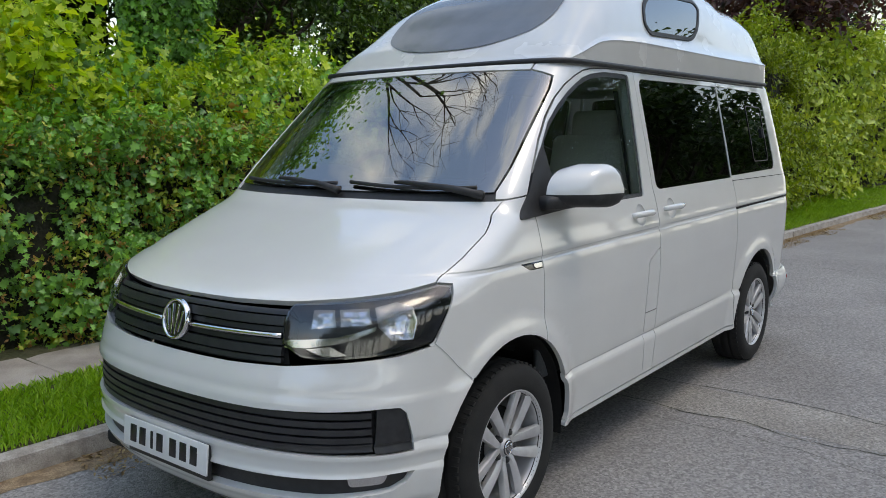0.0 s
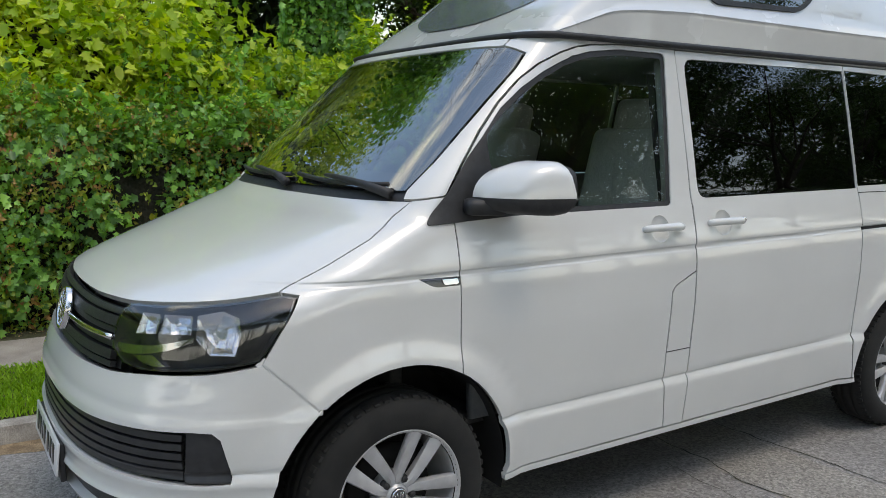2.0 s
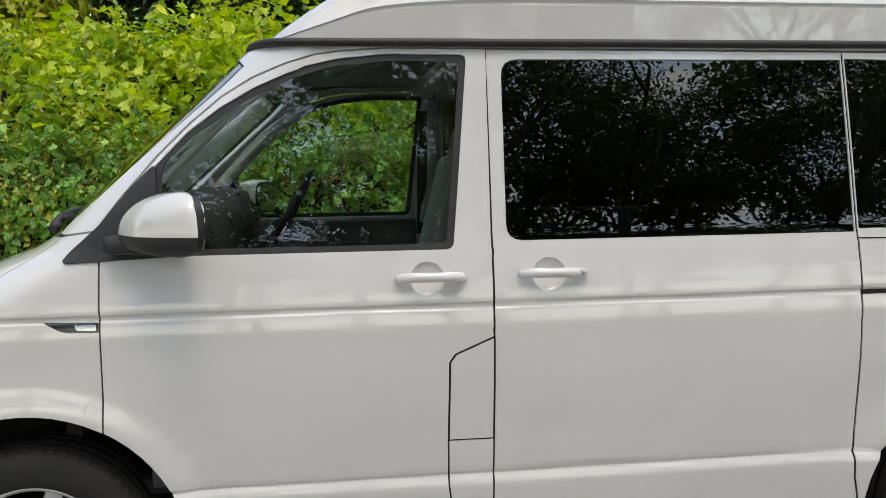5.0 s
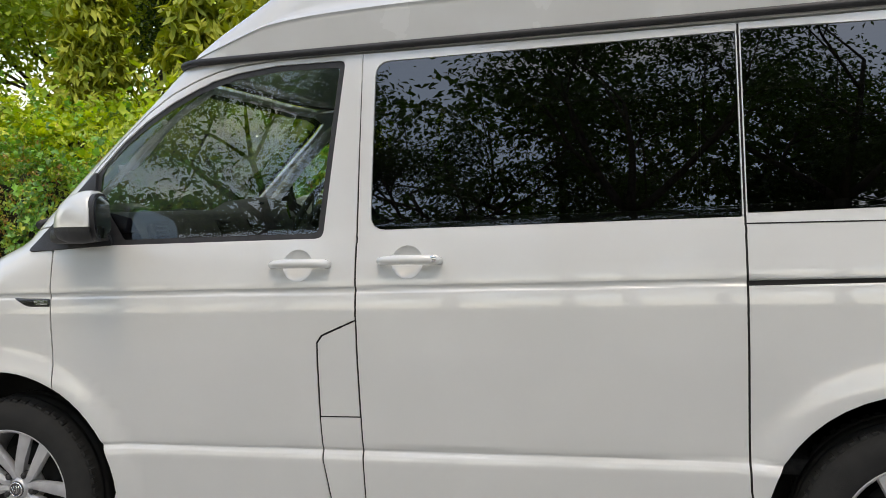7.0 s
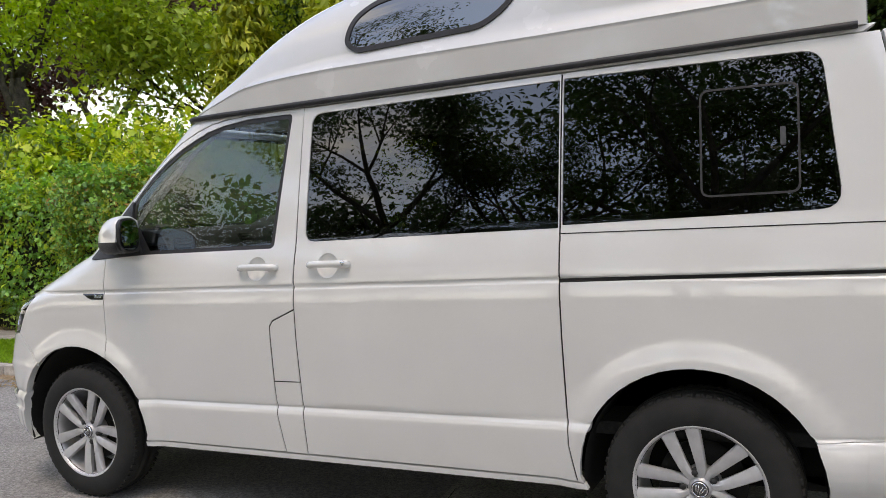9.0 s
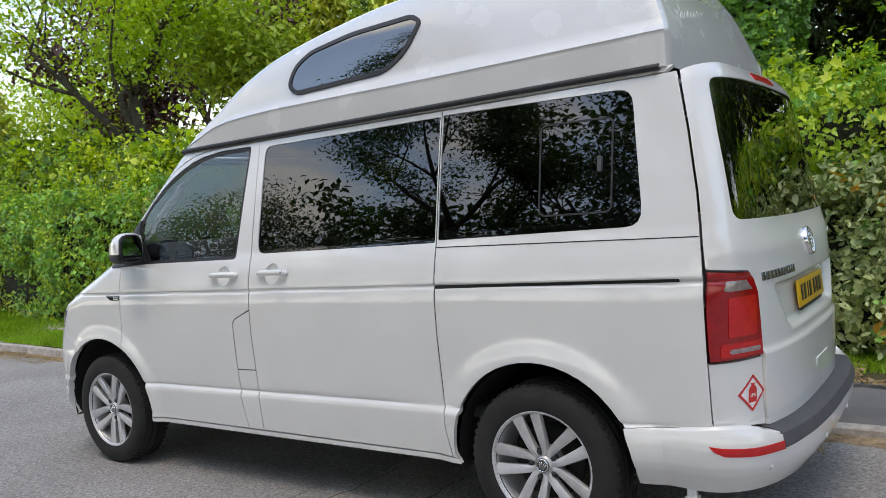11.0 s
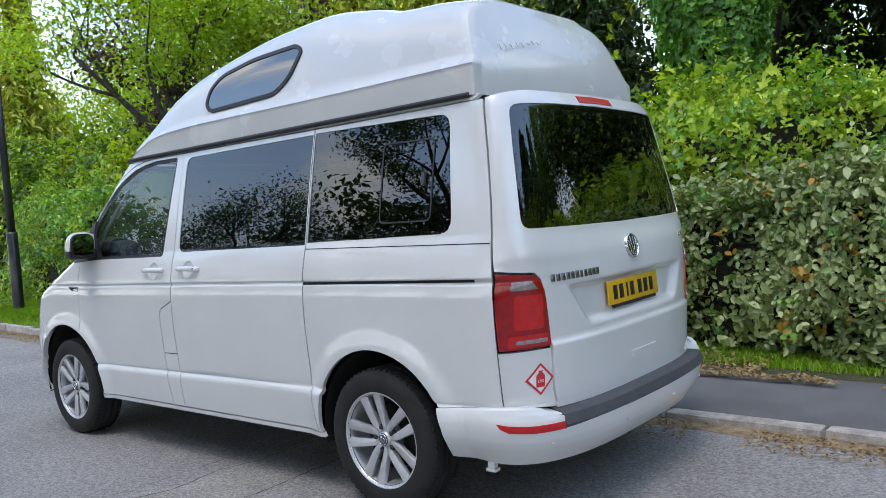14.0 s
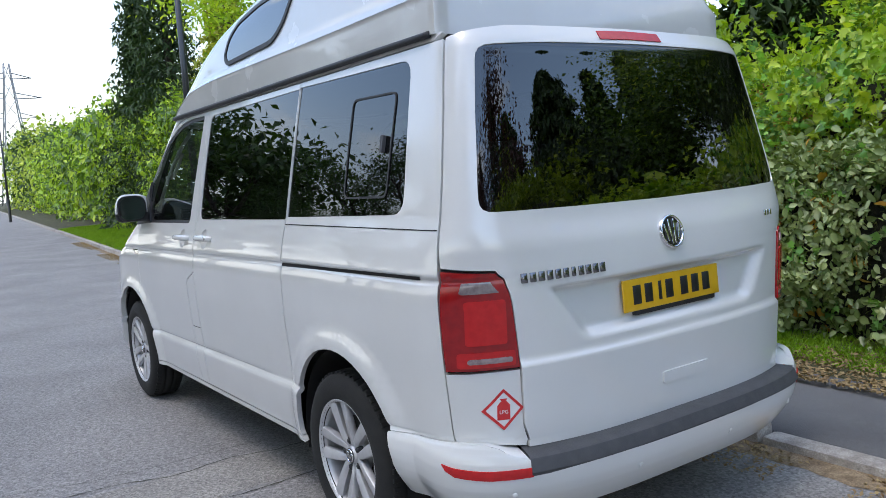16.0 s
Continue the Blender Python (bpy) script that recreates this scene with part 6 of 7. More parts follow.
# ---- leaves, hedges and trees ----
def leaf_mesh(name, at, normal, size, material, width=0.55, fold=0.18, droop=0.35, seed=1, shape=""):
    """Many small folded leaves: centres (n, 3), the way each faces, and its length."""
    r = np.random.default_rng(seed)
    n = len(at)
    nrm = normal + r.normal(size=(n, 3)) * 0.55
    nrm /= np.linalg.norm(nrm, axis=1, keepdims=True)
    tip = r.normal(size=(n, 3)) + np.array([0, 0, -droop * 2])
    tip -= nrm * (tip * nrm).sum(1, keepdims=True)
    tip /= np.linalg.norm(tip, axis=1, keepdims=True) + 1e-9
    side = np.cross(nrm, tip)
    L = (size * (0.65 + 0.7 * r.random(n)))[:, None]
    W = L * width * 0.5
    def place(along, across, lift=0.0):
        """A point of each leaf: along the midrib from -0.5 to 0.5, across in half widths."""
        return at + tip * L * along + side * W * across + nrm * (W * fold * 2 * abs(across) - L * 0.10 * max(0.0, along + 0.1) * 2 + L * lift)
    if shape == "oval":
        pts = [place(-0.5, 0), place(-0.24, 0.86), place(0.14, 0.92), place(0.5, 0), place(0.14, -0.92), place(-0.24, -0.86)]
        cells = ((0, 1, 2, 3), (0, 3, 4, 5))
    elif shape == "lobed":
        pts = [place(-0.5, 0), place(-0.30, 0.62), place(-0.22, 1.0), place(-0.02, 0.50), place(0.22, 0.80), place(0.20, 0.28), place(0.5, 0), place(0.20, -0.28), place(0.22, -0.80), place(-0.02, -0.50), place(-0.22, -1.0), place(-0.30, -0.62)]
        cells = ((0, 1, 2, 3), (0, 3, 4, 5), (0, 5, 6, 7), (0, 7, 8, 9), (0, 9, 10, 11))
    else:
        pts = [place(-0.5, 0), place(0.02, 1), place(0.5, 0), place(0.02, -1)]
        cells = ((0, 1, 2), (0, 2, 3))
    k, c, m = len(pts), len(cells), len(cells[0])
    verts = np.stack(pts, 1).reshape(-1, 3)
    me = bpy.data.meshes.new(name)
    me.vertices.add(k * n)
    me.vertices.foreach_set("co", verts.astype(np.float32).ravel())
    me.loops.add(c * m * n)
    idx = (np.arange(n)[:, None] * k + np.array(cells).ravel()[None]).astype(np.int32)
    me.loops.foreach_set("vertex_index", idx.ravel())
    me.polygons.add(c * n)
    me.polygons.foreach_set("loop_start", np.arange(0, c * m * n, m, dtype=np.int32))
    me.update(calc_edges=True)
    me.materials.append(material)
    return me


def leaves(name, at, normal, size, material, parent, label="", **how):
    ob = part(name, leaf_mesh(name, at, normal, size, material, **how), material, parent, label)
    return tagged(ob, kind="stuff")


IVY = leaf_mat("ivy_leaf", [(0.053, 0.102, 0.031), (0.102, 0.217, 0.052), (0.162, 0.348, 0.066), (0.294, 0.548, 0.096), (0.469, 0.752, 0.146)], rough=0.36)
HAWTHORN = leaf_mat("hawthorn_leaf", [(0.084, 0.121, 0.021), (0.163, 0.241, 0.032), (0.274, 0.372, 0.039), (0.464, 0.481, 0.063), (0.685, 0.456, 0.089)], rough=0.42)
ELAEAGNUS = leaf_mat("elaeagnus_leaf", [(0.07, 0.105, 0.03), (0.15, 0.21, 0.06), (0.28, 0.345, 0.12), (0.44, 0.50, 0.22), (0.62, 0.66, 0.36)], rough=0.27, trans=0.12)
GOLD_HEDGE = leaf_mat("gold_hedge_leaf", [(0.06, 0.09, 0.008), (0.13, 0.19, 0.012), (0.25, 0.33, 0.018), (0.40, 0.47, 0.028), (0.52, 0.54, 0.045)], rough=0.36)
BRAMBLE = leaf_mat("bramble_leaf", [(0.09, 0.16, 0.02), (0.20, 0.33, 0.03), (0.36, 0.52, 0.045), (0.55, 0.67, 0.07), (0.72, 0.78, 0.11)], rough=0.4)
MID_TREE = leaf_mat("mid_green_leaf", [(0.04, 0.07, 0.018), (0.08, 0.145, 0.03), (0.15, 0.25, 0.045), (0.24, 0.36, 0.065)], rough=0.45, trans=0.2)
RUSSET = leaf_mat("russet_shoot", [(0.20, 0.085, 0.03), (0.36, 0.17, 0.05), (0.48, 0.28, 0.08), (0.40, 0.38, 0.08)], rough=0.45)
YELLOWED = leaf_mat("yellowed_leaf", [(0.350, 0.200, 0.030), (0.500, 0.250, 0.020), (0.450, 0.330, 0.060)], rough=0.5)
LAUREL = leaf_mat("laurel_leaf", [(0.140, 0.190, 0.017), (0.277, 0.359, 0.028), (0.470, 0.549, 0.037), (0.694, 0.696, 0.059), (0.765, 0.740, 0.088)], rough=0.34)
SHRUB = leaf_mat("shrub_leaf", [(0.127, 0.190, 0.034), (0.254, 0.358, 0.048), (0.415, 0.511, 0.068), (0.604, 0.664, 0.105), (0.825, 0.792, 0.171)], rough=0.43)
MAPLE = leaf_mat("maple_leaf", [(0.134, 0.220, 0.018), (0.265, 0.396, 0.031), (0.398, 0.527, 0.040), (0.583, 0.660, 0.063), (0.731, 0.724, 0.094)], rough=0.43, trans=0.4)
CONIFER = leaf_mat("conifer_frond", [(0.017, 0.036, 0.014), (0.032, 0.065, 0.021), (0.054, 0.098, 0.026), (0.094, 0.143, 0.035)], rough=0.6, trans=0.12)
GOLD_CONIFER = leaf_mat("gold_conifer_frond", [(0.132, 0.165, 0.020), (0.275, 0.325, 0.033), (0.462, 0.462, 0.050), (0.638, 0.583, 0.075)], rough=0.6, trans=0.2)
PURPLE = leaf_mat("purple_leaf", [(0.026, 0.012, 0.014), (0.060, 0.022, 0.026), (0.108, 0.042, 0.048), (0.156, 0.072, 0.072)], rough=0.45, trans=0.25)
DARK_TREE = leaf_mat("dark_leaf", [(0.017, 0.034, 0.010), (0.034, 0.072, 0.016), (0.067, 0.130, 0.026), (0.107, 0.195, 0.039)], rough=0.45, trans=0.2)
# near-black colour stands in for the shade deep between the leaves
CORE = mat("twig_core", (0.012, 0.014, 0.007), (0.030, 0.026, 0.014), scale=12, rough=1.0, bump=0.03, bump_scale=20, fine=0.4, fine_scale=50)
GRASS = leaf_mat("grass_blade", [(0.149, 0.269, 0.024), (0.256, 0.455, 0.033), (0.384, 0.600, 0.049), (0.577, 0.704, 0.099)], rough=0.5, trans=0.3)
LITTER = leaf_mat("dead_leaf", [(0.150, 0.090, 0.045), (0.260, 0.170, 0.080), (0.380, 0.270, 0.130), (0.520, 0.400, 0.160)], rough=0.8, trans=0.05)


def hedge(name, x0, x1, off, high, deep, count, species, size, label, category="hedge", bumps=0.09, seed=1, mix=None, lean=0.0, top_spray=0.25, deep_gaps=0.6, form_main=""):
    """A hedge or thicket that follows the kerb: a near-black hull painted as its shaded inside, and leaves over its
    face, top and ends.
    off(x): the face behind the kerb line; high(x): its height. species: the leaf material; mix: more of (material,
    share, size)."""
    r = np.random.default_rng(seed)
    xs = np.array(steps(x0, x1, 0.35))
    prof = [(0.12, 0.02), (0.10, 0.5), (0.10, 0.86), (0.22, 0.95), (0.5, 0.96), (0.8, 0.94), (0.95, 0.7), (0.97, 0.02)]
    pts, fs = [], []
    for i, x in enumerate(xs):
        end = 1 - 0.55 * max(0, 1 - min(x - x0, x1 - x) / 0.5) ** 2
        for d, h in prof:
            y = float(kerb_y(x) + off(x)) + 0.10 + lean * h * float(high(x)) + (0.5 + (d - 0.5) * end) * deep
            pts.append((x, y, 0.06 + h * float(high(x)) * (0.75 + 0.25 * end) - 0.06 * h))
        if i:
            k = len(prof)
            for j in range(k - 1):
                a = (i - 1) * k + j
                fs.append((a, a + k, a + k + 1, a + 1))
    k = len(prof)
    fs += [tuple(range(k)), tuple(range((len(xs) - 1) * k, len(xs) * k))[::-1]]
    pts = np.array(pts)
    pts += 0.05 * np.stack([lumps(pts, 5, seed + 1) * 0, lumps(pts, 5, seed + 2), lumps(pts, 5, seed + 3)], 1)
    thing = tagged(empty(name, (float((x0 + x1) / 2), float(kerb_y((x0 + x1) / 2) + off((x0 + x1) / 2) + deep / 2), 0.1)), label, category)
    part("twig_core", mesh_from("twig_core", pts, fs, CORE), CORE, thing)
    kinds = [(species, 1 - sum(m[1] for m in mix or []), size, form_main)] + list(mix or [])
    for q, (material, share, sz, *form) in enumerate(kinds):
        n = int(count * share)
        x = r.uniform(x0, x1, n)
        if q:
            keep = lumps(np.stack([x, x * 0, x * 0], 1), 3.0, seed + 20 + q) > -0.5
            x = np.where(keep, x, r.uniform(x0, x1, n))
        hh = high(x)
        peri = r.uniform(0, 1, n) ** 0.9
        face = hh / (hh + deep * 0.8)
        on_top = peri > face
        t = np.where(on_top, (peri - face) / (1 - face), peri / face)
        depth_in = r.exponential(0.07, n)
        z = np.where(on_top, hh - depth_in, t * hh)
        y = np.where(on_top, t * deep, depth_in)
        round_in = 0.16 * smooth(0.80, 1.0, z / hh) * (~on_top)
        p = np.stack([x, y, z], 1)
        push = bumps * (lumps(p, 3.2, seed + 5) + 0.6 * lumps(p, 8, seed + 6)) - deep_gaps * bumps * smooth(0.1, -0.9, lumps(p, 5.5, seed + 7))
        spray = (r.random(n) < 0.06) * r.exponential(top_spray, n)
        nx = np.zeros(n)
        ny = np.where(on_top, 0.15, -1.0)
        nz = np.where(on_top, 1.0, 0.45)
        y = y + round_in - np.where(on_top, 0, push) - np.where(on_top, 0, 0.3 * spray)
        z = z + np.where(on_top, push + spray, 0)
        ends = np.minimum(x - x0, x1 - x)
        squeeze = np.clip(1 - ends / 0.35, 0, 1) ** 2
        y = y + squeeze * 0.25 * deep
        at = np.stack([x, kerb_y(x) + off(x) + y + lean * z, np.maximum(z, 0.02) + 0.08], 1)
        twig = np.repeat(np.arange(n // 6 + 1), 6)[:n]
        grow = r.normal(size=(n // 6 + 1, 3)) * 0.8 + np.stack([nx, ny, nz], 1)[:n // 6 + 1] * 0.9
        grow /= np.linalg.norm(grow, axis=1, keepdims=True)
        face_way = np.stack([nx, ny, nz], 1)[twig] + r.normal(size=(n // 6 + 1, 3))[twig] * 0.35
        along = (np.arange(n) % 6) * 0.55 * sz
        at = at[twig] + grow[twig] * along[:, None] + r.normal(size=(n, 3)) * 0.35 * sz
        shade_size = sz * (0.7 + 0.6 * r.random(n // 6 + 1))[twig]
        leaves("leaves", at, face_way, shade_size, material, thing, seed=seed + 40 + q, shape=form[0] if form else "", width=0.95 if form and form[0] == "lobed" else 0.55)
    return thing


def bough(bm_list, p, way, length, r0, depth, rnd, tips, bend=0.25, spread=0.75, kids=3):
    """A limb that bends and forks."""
    n = 5
    pts, rad = [Vector(p)], [r0]
    d = Vector(way).normalized()
    for i in range(n):
        d = (d + Vector((rnd.uniform(-1, 1), rnd.uniform(-1, 1), rnd.uniform(-0.6, 0.9))) * bend * 0.5).normalized()
        pts.append(pts[-1] + d * length / n)
        rad.append(r0 * (1 - 0.62 * (i + 1) / n))
    bm_list.append(tube(pts, r0, 7 if depth > 1 else 5, taper=rad))
    if depth == 0:
        tips.append(pts[-1])
        tips.append(pts[3])
        return
    for k in range(kids):
        i = n if k == 0 else rnd.randint(2, n - 1)
        a = Vector((rnd.uniform(-1, 1), rnd.uniform(-1, 1), rnd.uniform(-0.3, 0.8)))
        bough(bm_list, pts[i], d * (1 - spread * 0.5) + a * spread, length * rnd.uniform(0.55, 0.8), rad[i] * 0.75, depth - 1, rnd, tips, bend, spread, kids)


def tree(name, at, trunk_high, trunk_r, limb, species, count, leaf, label, seed, depth=2, clump=0.55, category="tree", flat=0.6, way=(0, 0, 1), kids=3, shape="", width=0.55):
    """A tapered trunk that forks into limbs, with a crown of leaf clumps round the twigs."""
    rnd = random.Random(seed)
    r = np.random.default_rng(seed)
    thing = tagged(empty(name, at), label, category)
    base = Vector(at)
    trunk_pts, rad = [], []
    d = Vector(way).normalized()
    for i in range(8):
        t = i / 7
        trunk_pts.append(base + d * trunk_high * t + Vector((0.12 * math.sin(3 * t + seed), 0.12 * math.cos(2.3 * t + seed), 0)) * t * trunk_high * 0.25 - Vector((0, 0, 0.1)) * (1 - t))
        rad.append(trunk_r * (1.35 - 0.35 * min(1, t * 5)) * (1 - 0.35 * t))
    part("trunk", tube(trunk_pts, trunk_r, 14, taper=rad), BARK, thing, "grey-brown bark trunk")
    tips = []
    for k in range(5):
        a = 2 * math.pi * (k + rnd.random() * 0.6) / 5
        bms = []
        start = trunk_pts[-1] if k < 3 else trunk_pts[5]
        bough(bms, start, (math.cos(a) * 0.8, math.sin(a) * 0.8, 0.75), limb * rnd.uniform(0.8, 1.15), trunk_r * 0.5, depth, rnd, tips, kids=kids)
        part("limb", join(*bms), BARK, thing)
    if count:
        tips_a = np.array([tuple(t) for t in tips])
        pick = r.integers(0, len(tips_a), count)
        off = r.normal(size=(count, 3)) * np.array([clump, clump, clump * flat])
        p = tips_a[pick] + off
        nrm = off / (np.linalg.norm(off, axis=1, keepdims=True) + 1e-6) * 0.5 + np.array([0, 0, 0.8])
        leaves("crown", p, nrm, np.full(count, leaf), species, thing, seed=seed, shape=shape, width=0.95 if shape == "lobed" else width)
    return thing


def conifer(name, at, high, radius, species, count, label, seed, droop=0.35, frond=0.22, bare=0.05, category="conifer", power=0.8):
    """A straight trunk with whorls of drooping fronds."""
    r = np.random.default_rng(seed)
    thing = tagged(empty(name, at), label, category)
    base = Vector(at)
    part("trunk", tube([base - Vector((0, 0, 0.1)), base + Vector((0.05, 0, high * 0.5)), base + Vector((0, 0, high * 0.97))], 0.2, 8, taper=[0.03 * high ** 0.9, 0.018 * high ** 0.9, 0.01]), BARK, thing)
    t = bare + (1 - bare) * r.random(count) ** 1.25
    whorl = np.round(t * high / 0.35) * 0.35 / high
    t = np.clip(0.6 * whorl + 0.4 * t, bare, 0.995)
    arms = 9
    ang = (np.floor(r.random(count) * arms) + 0.5 * np.sin(whorl * 999)) * 2 * np.pi / arms + whorl * 71 + r.normal(size=count) * 0.22
    reach = radius * (1 - t) ** power * (0.75 + 0.25 * np.sin(whorl * 577 + np.floor(ang) * 3.1)) + 0.08
    q = r.random(count) ** 0.55
    d = reach * q
    x = d * np.cos(ang) + r.normal(size=count) * 0.06
    y = d * np.sin(ang) + r.normal(size=count) * 0.06
    z = t * high - droop * d * q + r.normal(size=count) * 0.07
    p = np.stack([x, y, z], 1) + np.array(at)
    nrm = np.stack([0.45 * np.cos(ang), 0.45 * np.sin(ang), np.full(count, 0.75)], 1)
    leaves("crown", p, nrm, np.full(count, frond), species, thing, seed=seed, width=0.30, droop=0.9)
    return thing


def flat_curve(*pairs):
    return curve([p[0] for p in pairs], [p[1] for p in pairs])


# clipped mixed hedge along the path
hedge("hedge", -4.6, 3.25, hedge_off, flat_curve((-5, 1.95), (-3, 1.86), (-1, 1.55), (0.6, 1.46), (2, 1.55), (3.3, 1.55)), 1.0, 84000, HAWTHORN, 0.034, "dense mixed hawthorn and ivy hedge beside the footpath", seed=11, mix=[(IVY, 0.30, 0.058, "lobed"), (HAWTHORN, 0.16, 0.046, "oval"), (RUSSET, 0.14, 0.034)], bumps=0.15, deep_gaps=0.6)
# variegated evergreen hedge behind the van's tail
hedge("hedge", 3.1, 8.6, flat_curve((3, 1.78), (4.2, 1.62), (5.2, 1.50), (9, 1.5)), flat_curve((3, 1.25), (4, 1.33), (5, 1.38), (9, 1.5)), 0.95, 36000, ELAEAGNUS, 0.062, "dense grey-green evergreen hedge with some yellow leaves", seed=12, mix=[(YELLOWED, 0.022, 0.07, "oval"), (IVY, 0.05, 0.06, "lobed")], bumps=0.15, top_spray=0.12, deep_gaps=1.0, form_main="oval")
# taller thickets behind the hedges
hedge("thicket", -4.8, 1.5, lambda x: hedge_off(x) + 1.0, flat_curve((-5, 2.35), (-2, 2.25), (0.5, 2.45), (1.6, 2.1)), 1.5, 36000, LAUREL, 0.08, "tall light-green shrubs behind the hedge", category="shrubs", seed=13, bumps=0.30, mix=[(SHRUB, 0.30, 0.06), (IVY, 0.12, 0.065, "lobed"), (MAPLE, 0.08, 0.10, "lobed")], top_spray=0.4, deep_gaps=1.0, form_main="oval")
hedge("thicket", 1.1, 9.0, lambda x: hedge_off(x) + 0.9, flat_curve((1, 2.0), (2, 2.0), (3, 2.0), (4.5, 2.1), (6, 2.05), (9, 2.0)), 1.5, 50000, BRAMBLE, 0.062, "overgrown shrubs and brambles behind the hedge", category="shrubs", seed=14, bumps=0.25, mix=[(SHRUB, 0.22, 0.055), (MAPLE, 0.12, 0.09, "lobed"), (IVY, 0.12, 0.065, "lobed")], top_spray=0.4, deep_gaps=1.0)
# laurel hedge further along the road behind the van
hedge("hedge", 8.8, 15.5, flat_curve((8, 1.35), (12, 1.25), (16, 1.3)), flat_curve((8, 2.3), (11, 2.9), (13, 3.0), (16, 3.2)), 2.0, 40000, GOLD_HEDGE, 0.085, "tall leafy yellow-green hedge behind a grass verge", seed=15, bumps=0.5, top_spray=0.4, deep_gaps=1.4)
hedge("hedge", 15.3, 34.0, flat_curve((15, 1.5), (34, 2.0)), flat_curve((15, 3.0), (25, 3.8), (34, 4.5)), 2.5, 26000, SHRUB, 0.16, "distant tall roadside hedge", seed=16, bumps=0.5, top_spray=0.3)
# hedge ahead of the van
hedge("hedge", -12.2, -4.5, lambda x: hedge_off(x) - 0.45 * smooth(-5.0, -7.0, x), flat_curve((-12.5, 1.9), (-9, 2.0), (-4.5, 1.95)), 1.3, 44000, BRAMBLE, 0.062, "loose mixed hedge behind a grass verge", seed=17, bumps=0.28, mix=[(IVY, 0.35, 0.07, "lobed"), (HAWTHORN, 0.2, 0.05)], top_spray=0.3, deep_gaps=1.1)
hedge("thicket", -14.0, -4.6, lambda x: hedge_off(x) + 1.2, flat_curve((-14, 3.0), (-10, 2.9), (-7, 2.7), (-4.5, 2.4)), 2.0, 40000, LAUREL, 0.10, "tall yellow-green shrubs behind the hedge", category="shrubs", seed=18, bumps=0.5, mix=[(MID_TREE, 0.35, 0.10, "oval"), (MAPLE, 0.25, 0.12, "lobed")], top_spray=0.45, deep_gaps=1.3)
hedge("hedge", -30.0, -12.0, lambda x: hedge_off(x) + 0.1, flat_curve((-30, 4.2), (-22, 4.0), (-16, 3.6), (-12, 2.6)), 2.5, 52000, BRAMBLE, 0.15, "tall roadside thicket along the verge", category="hedge", seed=19, bumps=0.7, mix=[(MID_TREE, 0.4, 0.15, "oval")], top_spray=0.5, deep_gaps=1.3)
hedge("hedge", -75.0, -29.5, lambda x: hedge_off(x), flat_curve((-75, 5.5), (-45, 5.0), (-30, 4.4)), 4.0, 42000, BRAMBLE, 0.32, "distant tall roadside thicket", seed=20, bumps=1.0, mix=[(MID_TREE, 0.4, 0.30, "oval")], top_spray=0.6, deep_gaps=1.3)

hedge("hedge", -160.0, -74.0, lambda x: hedge_off(x), flat_curve((-160, 11.0), (-100, 8.0), (-74, 6.0)), 8.0, 12000, SHRUB, 0.55, "far treeline along the road", seed=21, bumps=1.6, mix=[(DARK_TREE, 0.4, 0.55)], top_spray=0.8)

# ivy-clad tree right behind the hedge
ivy_tree = tagged(empty("ivy_tree", (3.45, 5.0, 0.1)), "tree trunk thickly clad in glossy ivy", "tree")
part("trunk", tube([(3.45, 5.0, 0), (3.42, 5.02, 2.5), (3.5, 5.0, 5.0), (3.45, 5.05, 8.0)], 0.2, 12, taper=[0.26, 0.22, 0.17, 0.08]), BARK, ivy_tree)
n = 24000
z = rng.uniform(0.6, 7.5, n)
a = rng.uniform(0, 2 * np.pi, n)
p = np.stack([np.cos(a), np.sin(a), z], 1)
rad = (0.62 + 0.16 * np.sin(z * 1.9) + 0.20 * lumps(p * np.array([1.2, 1.2, 0.8]), 2.6, 5)) * np.clip((8.2 - z) / 3, 0.3, 1) - rng.exponential(0.06, n)
leaves("ivy", np.stack([3.45 + rad * np.cos(a), 5.0 + rad * np.sin(a), z], 1), np.stack([np.cos(a), np.sin(a), np.full(n, 0.35)], 1), np.full(n, 0.085), IVY, ivy_tree, "glossy ivy leaves", width=0.95, shape="lobed")

